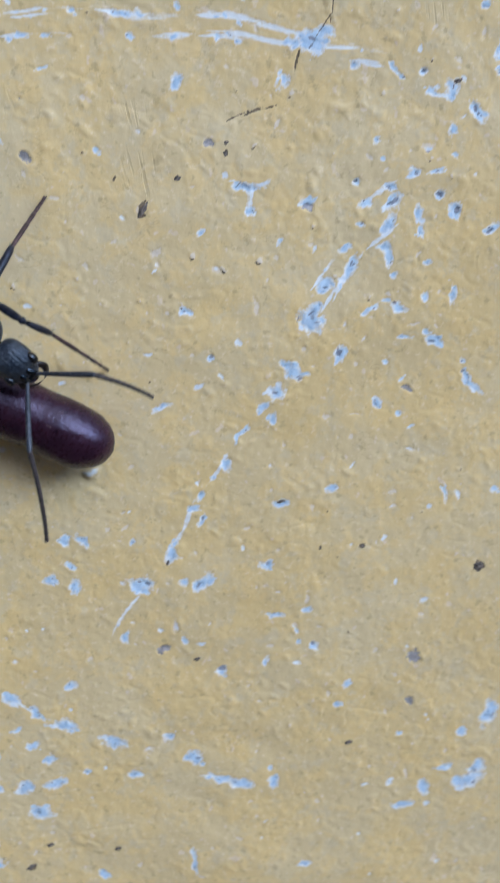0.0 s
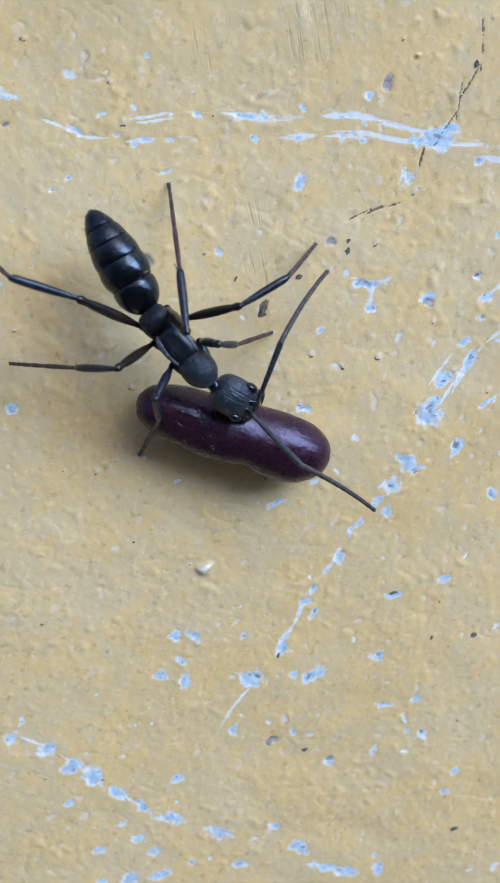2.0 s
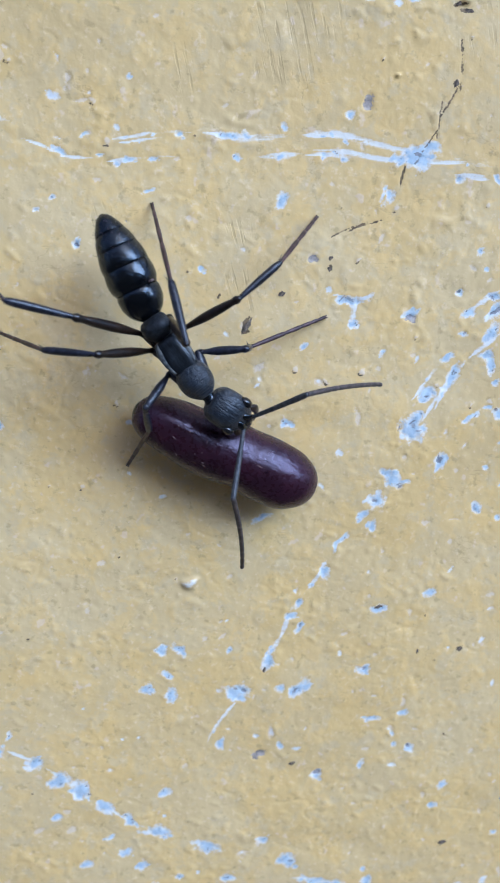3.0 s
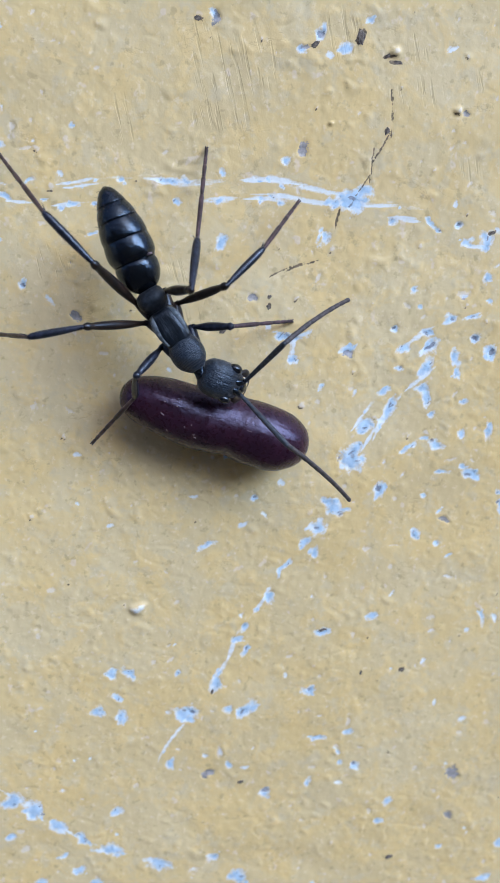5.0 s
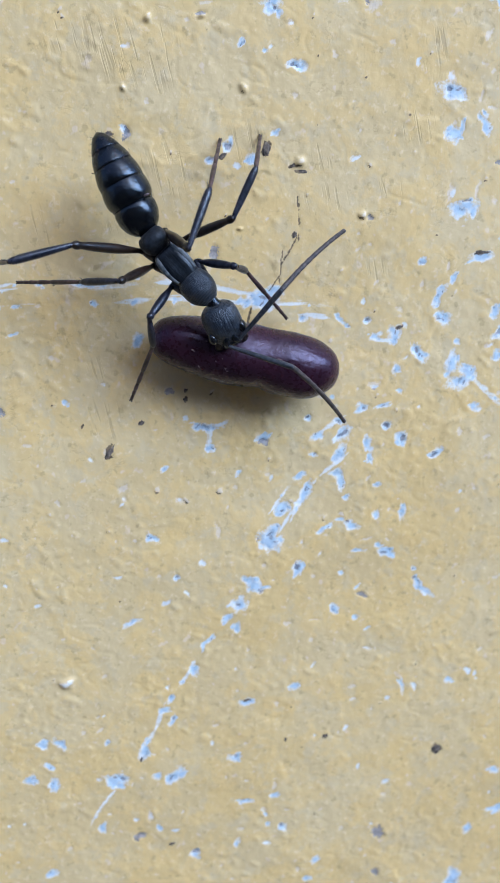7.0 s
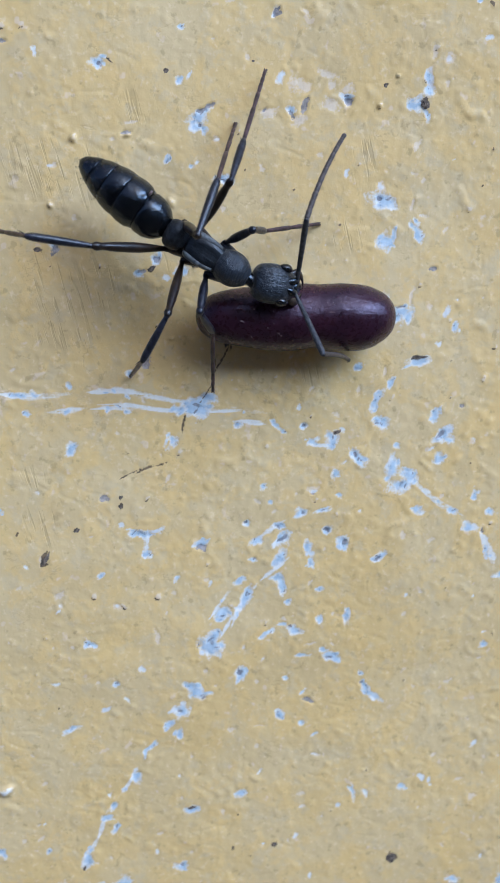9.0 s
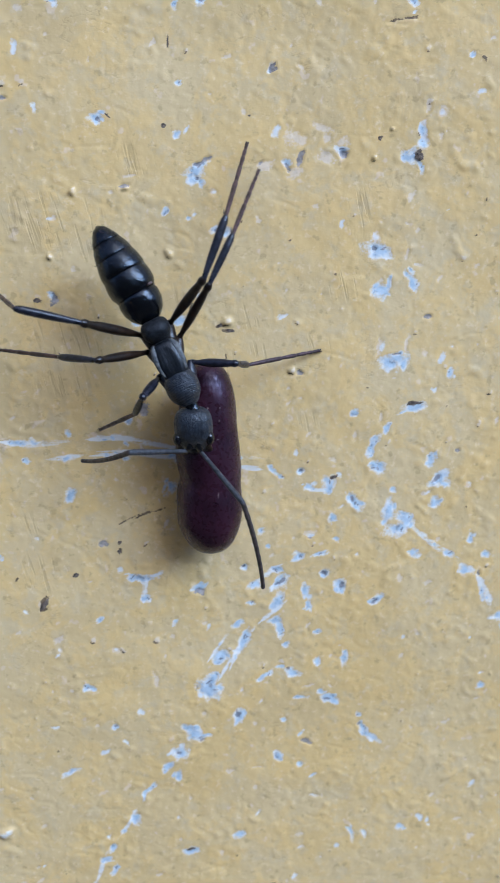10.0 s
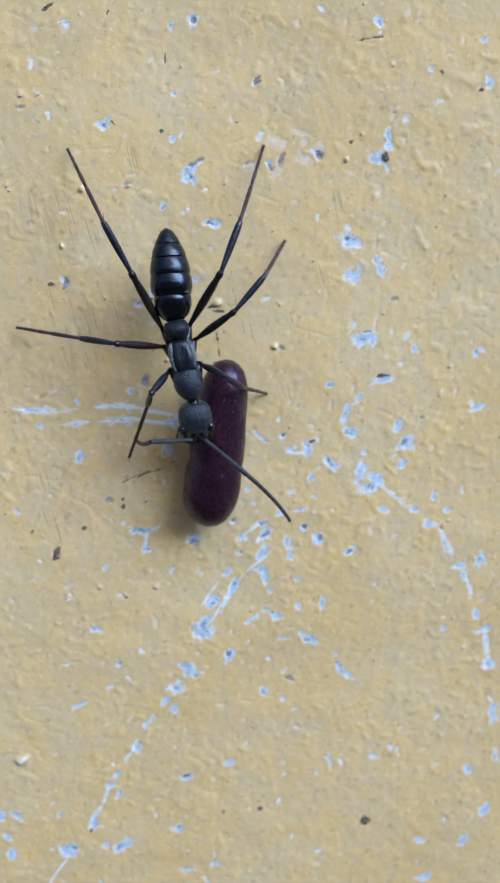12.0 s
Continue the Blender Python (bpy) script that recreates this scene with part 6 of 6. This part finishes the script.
RIGHT_MID_FOOT = [
    (0.0, -13.01, -9.9),
    (0.2, -12.37, -9.85),
    (0.5, -11.83, -10.07),
    (0.7, -12.89, -8.41),
    (1.0, -13.03, -8.25),
    (1.2, -11.77, -8.76),
    (1.5, -11.85, -8.85),
    (1.7, -11.85, -8.73),
    (2.0, -9.7, -10.3),
    (2.5, -9.14, -8.08),
    (3.0, -9.38, -8.33),
    (3.1, -9.38, -8.33),
    (3.4, -7.64, -7.09),
    (4.8, -7.64, -7.09),
    (5.0, -7.58, -6.71),
    (5.2, -6.22, -3.94),
    (5.5, -6.18, -3.96),
    (5.7, -5.51, -1.93),
    (6.0, -4.31, -1.55),
    (6.2, -3.82, -1.12),
    (6.5, -3.26, -0.93),
    (6.7, -2.79, -0.33),
    (7.05, -2.79, -0.33),
    (7.35, -0.91, 3.83),
    (8.3, -0.91, 3.83),
    (8.5, 0.5, 2.94),
    (8.8, 5.32, 0.18),
    (9.0, 5.39, 0.22),
    (9.2, 5.35, 0.24),
    (9.5, 0.67, 3.67),
    (9.8, 0.37, 3.66),
    (10.0, -0.16, 3.76),
    (10.2, -0.39, 3.74),
    (10.5, -0.33, 3.7),
    (10.8, -0.35, 3.63),
    (11.0, -0.26, 3.73),
    (11.5, -0.37, 3.73),
    (12.0, -0.33, 3.78),
]
RIGHT_FORE_ANKLE = [
    (0.0, -7.49, -14.78, 3),
    (0.2, -7.04, -14.67, 3),
    (0.5, -6.85, -14.69, 3),
    (0.7, -7.01, -13.32, 3),
    (1.0, -6.33, -12.97, 3),
    (1.2, -5.1, -13.21, 3.17),
    (1.5, -5.09, -12.63, 3),
    (1.7, -4.72, -12.37, 3),
    (2.0, -3.55, -12.17, 3.2),
    (2.5, -3.17, -11.51, 3),
    (3.0, -3.27, -11.97, 3.1),
    (3.2, -3.16, -11.55, 3.1),
    (4.8, -1.97, -9.9, 3),
    (5.0, -1.39, -9.14, 3),
    (5.2, -0.87, -8.7, 3),
    (5.5, -1.01, -7.61, 3),
    (5.7, -0.43, -7.13, 3),
] + [
    (6.0, 0.33, -6.34, 3),
    (6.2, 1.37, -5.71, 3),
    (6.5, 2.52, -5, 3.19),
    (6.7, 2.77, -3.67, 3.19),
    (8.3, 5.61, 0.03, 3),
    (8.5, 6.45, 0.96, 3),
    (8.8, 7.68, 1.78, 3),
    (9.0, 8.98, 2.37, 3),
    (9.2, 8.37, 1.03, 3.4),
    (9.5, 6.11, 2.04, 3),
    (9.8, 5.76, 1.13, 3.39),
    (10.0, 5.84, 1.25, 3.36),
    (10.2, 5.79, 0.36, 3.4),
    (10.5, 5.73, 0.42, 3.4),
    (10.8, 5.6, 0.7, 3.4),
    (11.0, 5.63, 0.86, 3.4),
    (11.5, 6.58, 0.36, 3.4),
    (12.0, 6.26, 0.05, 3),
]
RIGHT_FORE_FOOT = [
    (0.0, -9.82, -17.13),
    (0.2, -9.1, -16.71),
    (0.5, -8.53, -16.75),
    (0.7, -8.67, -16.6),
    (1.0, -8.12, -15.9),
    (1.2, -7.04, -14.7),
    (1.5, -7.08, -14.8),
    (1.7, -6.85, -14.46),
    (2.0, -4.42, -14.4),
    (2.5, -4.31, -14.33),
    (3.0, -4.3, -14.28),
    (3.2, -4.34, -14.27),
    (4.1, -4.34, -14.27),
    (4.35, -4.26, -12.8),
    (4.8, -4.26, -12.8),
    (5.0, -3.54, -11.87),
    (5.2, -2.94, -11.24),
    (5.5, -3.15, -10.7),
    (5.7, -3.08, -10.59),
    (6.0, -1.96, -9.7),
    (6.2, -0.24, -7.99),
    (6.5, 1.51, -7.18),
    (6.7, 1.91, -6.25),
    (7.4, 1.91, -6.25),
    (7.65, 4.28, -2.66),
    (8.3, 4.28, -2.66),
    (8.5, 4.88, -2.48),
    (8.8, 6.17, -1.66),
    (9.0, 9.04, -0.29),
    (9.2, 9.08, -0.18),
    (9.5, 4, -0.1),
    (9.8, 3.97, -0.01),
    (10.0, 4.08, -0.01),
    (10.2, 4.02, -0.04),
    (10.5, 4.09, -0.08),
    (10.8, 4.17, 0.05),
    (11.0, 4.08, -0.09),
    (11.5, 5.04, 0.01),
    (12.0, 4.85, -3.76),
]
LEFT_ELBOW = [
    (0.0, -1.05, -14.41, 5.18),
    (0.2, -1.26, -13.18, 5.2),
    (0.5, -1.72, -14.41, 5.2),
    (0.7, -1.88, -10.9, 5.2),
    (1.0, -1.4, -11.89, 5.2),
    (1.2, 0.19, -13.19, 5.2),
    (1.5, -0.31, -9.97, 5.19),
    (1.7, 0.78, -11.09, 5.2),
    (2.0, 1.13, -8.83, 4.7),
    (2.5, 2.35, -10.89, 5.2),
    (3.0, 2.56, -10.26, 5.2),
    (3.2, 2.29, -10.28, 5.2),
    (4.8, 4.09, -9.08, 5.2),
    (5.0, 4.37, -6.81, 5.2),
    (5.2, 4.8, -7.06, 5.2),
    (5.5, 5.1, -6.39, 5.2),
    (5.7, 5.84, -5.46, 5.2),
] + [
    (6.0, 6.26, -4.41, 5.2),
    (6.2, 6.88, -3.2, 5.2),
    (6.5, 8.01, -3.54, 5.2),
    (6.7, 8.52, -0.86, 5.2),
    (8.3, 10.4, 3.48, 5.2),
    (8.5, 11.66, 4.09, 5.2),
    (8.8, 12.54, 5.62, 5.2),
    (9.0, 12.5, 6.52, 5.2),
    (9.2, 13.72, 1.97, 5.2),
    (9.5, 11.53, 0.85, 5.2),
    (9.8, 10.45, -1.95, 5.2),
    (10.0, 9.91, -2.03, 5.2),
    (10.2, 9.88, -2.89, 5.2),
    (10.5, 9.64, -1.06, 5.2),
    (10.8, 8.2, -3.33, 5.2),
    (11.0, 8.61, -3.1, 5.2),
    (11.5, 12.58, -0.13, 4.71),
    (12.0, 10.69, -2.95, 5.2),
]
LEFT_FEELER = [
    (0.0, 1.28, -16.29, 1.43),
    (0.2, 1.72, -12.16, 1.58),
    (0.5, -0.22, -16.64, 1.22),
    (0.7, 1.46, -9.75, 1.95),
    (1.0, 1, -13.95, 1.59),
    (1.2, 4.03, -15.45, 3.43),
    (1.5, 2.59, -7.32, 2.43),
    (1.7, 5.1, -10.64, 3.16),
    (2.0, 3.55, -6.54, 1.25),
    (2.5, 4.81, -12.64, 1.46),
    (3.0, 6.43, -10.48, 2.37),
    (3.2, 4.67, -11.85, 2.37),
    (4.8, 6.9, -10.62, 2.11),
    (5.0, 7.76, -5.37, 2.11),
    (5.2, 8.33, -7.71, 2.01),
    (5.5, 8, -8.32, 1.9),
    (5.7, 8.97, -5.8, 1.58),
] + [
    (6.0, 9.84, -3.63, 2.11),
    (6.2, 9.64, -1.68, 1.59),
    (6.5, 10.98, -4.31, 1.51),
    (6.7, 11.67, 0.77, 1.51),
    (8.3, 13.21, 5.55, 2.41),
    (8.5, 14.82, 6.37, 2.41),
    (8.8, 15.12, 8.09, 1.99),
    (9.0, 14.5, 10.05, 2.64),
    (9.2, 17.22, 1.43, 1.97),
    (9.5, 11.92, -1.96, 1.33),
    (9.8, 12.01, -6.11, 3.37),
    (10.0, 10.95, -6.48, 3.71),
    (10.2, 12.39, -6.6, 3.47),
    (10.5, 11.09, -2.02, 1),
    (10.8, 7.93, -7.04, 2.16),
    (11.0, 8.71, -6.45, 1.77),
    (11.5, 16.67, -0.01, 2.19),
    (12.0, 13.15, -6.22, 2.68),
]
RIGHT_ELBOW = [
    (0.0, -3.69, -17.35, 5.2),
    (0.2, -2.2, -17.37, 4.66),
    (0.5, -4.65, -16.55, 5.2),
    (0.7, -4.4, -15.2, 5.2),
    (1.0, -3.69, -14.8, 5.2),
    (1.2, -2.07, -15.53, 5.2),
    (1.5, -0.48, -14.29, 5.2),
    (1.7, -1.89, -14.68, 5.2),
    (2.0, 1.7, -13.45, 5.2),
    (2.5, -0.06, -13.99, 5.2),
    (3.0, -0.06, -14.13, 5.2),
    (4.8, 1.4, -11.04, 5.06),
    (5.0, 4.54, -10.72, 5.06),
    (5.2, 2.29, -10.31, 5.2),
    (5.5, 1.85, -9.91, 5.06),
    (5.7, 4.34, -9.72, 5.2),
] + [
    (6.0, 3.72, -8.83, 5.17),
    (6.2, 6.38, -7.57, 5.08),
    (6.5, 6.04, -6.8, 5.2),
    (6.7, 8.26, -4.66, 5.2),
    (8.3, 11.11, -1.21, 4.19),
    (8.5, 11.09, -1.41, 4.19),
    (8.8, 13.54, 1.41, 5.2),
    (9.0, 13.09, 1.8, 5.2),
    (9.2, 11.09, -0.95, 5.2),
    (9.5, 6.92, 0.59, 5.2),
    (9.8, 6.06, -0.13, 5.2),
    (10.0, 5.85, 0.05, 5.2),
    (10.2, 6.04, -2.41, 5.2),
    (10.5, 5.99, -2.6, 5.2),
    (10.8, 4.75, 0.17, 3.8),
    (11.0, 4.44, -1.33, 4.48),
    (11.5, 8.48, -3.41, 5.2),
    (12.0, 6.96, -1.26, 5.2),
]
RIGHT_FEELER = [
    (0.0, -3.42, -21.96, 3.88),
    (0.2, -0.62, -20.84, 1.74),
    (0.5, -6.16, -20.69, 3.28),
    (0.7, -5.41, -19.41, 3.14),
    (1.0, -4.1, -19.03, 2.96),
    (1.2, -1.95, -20.2, 4.07),
    (1.5, 2.28, -18.09, 4.18),
    (1.7, -1.68, -18.7, 2.59),
    (2.0, 5.26, -16.24, 3.59),
    (2.5, 0.22, -17.77, 2.26),
    (3.0, 0.48, -18.28, 2.84),
    (4.8, 0.5, -13.99, 3.39),
    (5.0, 7.7, -13.92, 3.39),
    (5.2, 1.27, -13.46, 1.72),
    (5.5, 0, -13.68, 2.74),
    (5.7, 4.79, -13.32, 2.07),
] + [
    (6.0, 3.12, -13.1, 3.07),
    (6.2, 8.83, -11.19, 3.1),
    (6.5, 6.72, -10.13, 1.81),
    (6.7, 11.46, -8.47, 1.81),
    (8.3, 14.83, -4.82, 1),
    (8.5, 12.81, -4.1, 1),
    (8.8, 17.35, -0.62, 3.09),
    (9.0, 15.1, 0.76, 1),
    (9.2, 11.93, -5.42, 3.67),
    (9.5, 5.11, -1.59, 1.33),
    (9.8, 4.51, -2.16, 1.13),
    (10.0, 3.31, -1.11, 1.29),
    (10.2, 4.04, -5.23, 1.87),
    (10.5, 4.39, -6.41, 2.77),
    (10.8, 1.48, 1.48, 1),
    (11.0, 0.54, -2.81, 2.11),
    (11.5, 8.21, -7.88, 3.46),
    (12.0, 5.55, -2.07, 1),
]


def glide(rows, t):
    """The values of a keyed table at a time, on a curve that does not overshoot."""
    ts = [r[0] for r in rows]
    k = min(max(sum(s <= t for s in ts) - 1, 0), len(ts) - 2)
    out = []
    for c in range(1, len(rows[0])):
        def slope(i):
            if i <= 0 or i >= len(ts) - 1:
                return 0.0
            a = (rows[i][c] - rows[i - 1][c]) / (ts[i] - ts[i - 1])
            b = (rows[i + 1][c] - rows[i][c]) / (ts[i + 1] - ts[i])
            return 0.0 if a * b <= 0 else 2 * a * b / (a + b)
        h = ts[k + 1] - ts[k]
        u = min(max((t - ts[k]) / h, 0.0), 1.0)
        p, q = rows[k][c], rows[k + 1][c]
        out.append((2 * u ** 3 - 3 * u * u + 1) * p + (u ** 3 - 2 * u * u + u) * h * slope(k) + (3 * u * u - 2 * u ** 3) * q + (u ** 3 - u * u) * h * slope(k + 1))
    return out


def spot_at(rows, t, height=0.0):
    """A keyed place in millimetres: x, off the wall (-y), z."""
    v = glide(rows, t)
    return Vector((v[0], -(v[2] if len(v) > 2 else height), v[1]))


def body_pose(t):
    a, b = spot_at(PETIOLE, t, 3.1), spot_at(NECK, t, 3.6)
    m = aimed(a, b, (0, -1, 0))
    m.translation = (a + b) * 0.5 * MM
    return m


def bent(a, b, first, second, towards):
    """Where two rods of those lengths meet between a and b, bent towards a side; b is drawn in when out of reach."""
    d = b - a
    reach = min(d.length, (first + second) * 0.999)
    way = d.normalized()
    side = (towards - way * towards.dot(way)).normalized()
    along = (first * first - second * second + reach * reach) / (2 * reach)
    return a + way * along + side * math.sqrt(max(first * first - along * along, 0.0)), a + way * reach


def motions():
    times = [k / 10 for k in range(121)]
    poses = {t: body_pose(t) for t in times}
    walk(ant, [(t, poses[t]) for t in times])
    inside = {t: poses[t].inverted() for t in times}

    def local(t, p):
        return (inside[t] @ (p * MM)) / MM

    rows = []
    for t in times:
        a, b = spot_at(COCOON_REAR, t, 1.55), spot_at(COCOON_FRONT, t)
        m = aimed(a, b, (0, -1, 0))
        m.translation = (a + b) * 0.5 * MM
        rows.append((t, m))
    walk(cocoon, rows)

    waist, nape = Vector((-1.93, 0, -0.05)), Vector((1.93, 0, -0.08))
    rows, crown = [], {}
    for t in times:
        tip = local(t, spot_at(GASTER_TIP, t, 2.5))
        rows.append((t, aimed(waist, waist * 2 - tip)))
    walk(gaster, rows)
    for t in times:
        crown[t] = aimed(nape, local(t, spot_at(MUZZLE, t, 3.2)))
    walk(head, [(t, crown[t]) for t in times])

    tables = {(1, "hind"): (LEFT_HIND_KNEE, LEFT_HIND_FOOT), (1, "mid"): (LEFT_MID_KNEE, LEFT_MID_FOOT), (1, "fore"): (LEFT_FORE_ANKLE, LEFT_FORE_FOOT),
              (-1, "hind"): (RIGHT_HIND_KNEE, RIGHT_HIND_FOOT), (-1, "mid"): (RIGHT_MID_KNEE, RIGHT_MID_FOOT), (-1, "fore"): (RIGHT_FORE_ANKLE, RIGHT_FORE_FOOT)}
    for (side, which), (knees, feet) in tables.items():
        femur, tibia, tarsus = LEGS[which]
        hip = Vector(HIPS[which])
        hip.y *= side
        keyed = ([], [], [])
        for t in times:
            foot = spot_at(feet, t)
            step = (spot_at(feet, min(t + 0.1, 12.0)) - spot_at(feet, max(t - 0.1, 0.0))).length
            foot.y = -surface(foot.x, foot.z) - 0.09 - min(0.5, step * 0.35)
            if which == "fore":
                # these were followed by the ankle; the knee arches up between
                reach = local(t, spot_at(knees, t))
                out = 0.5 * min(max(((reach - hip).length - 1.9) / 1.0, 0.05), 1.0)
                knee, ankle = bent(hip, reach, femur, tibia, Vector((0, 0.05, 1.0)) if side > 0 else Vector((-0.4 * out, -out, 0.8)))
                tip = ankle + (local(t, foot) - ankle).normalized() * tarsus
            else:
                knee = local(t, spot_at(knees, t))
                knee = hip + (knee - hip).normalized() * femur
                ankle, tip = bent(knee, local(t, foot), tibia, tarsus, inside[t].to_3x3() @ Vector((0, -1, 0)))
            keyed[0].append((t, aimed(hip, knee)))
            keyed[1].append((t, aimed(knee, ankle)))
            keyed[2].append((t, aimed(ankle, tip)))
        for piece, r in zip(legs[side, which], keyed):
            walk(piece, r)

    for side, elbows, tips in ((1, LEFT_ELBOW, LEFT_FEELER), (-1, RIGHT_ELBOW, RIGHT_FEELER)):
        shaft, whip = [], []
        for t in times:
            base = (crown[t] @ (Vector((1.80, 0.24 * side, 0.30)) * MM)) / MM
            elbow = local(t, spot_at(elbows, t))
            elbow = base + (elbow - base).normalized() * 3.0
            tip = local(t, spot_at(tips, t))
            shaft.append((t, aimed(base, elbow)))
            whip.append((t, aimed(elbow, tip)))
        walk(antennae[side][0], shaft)
        walk(antennae[side][1], whip)


motions()
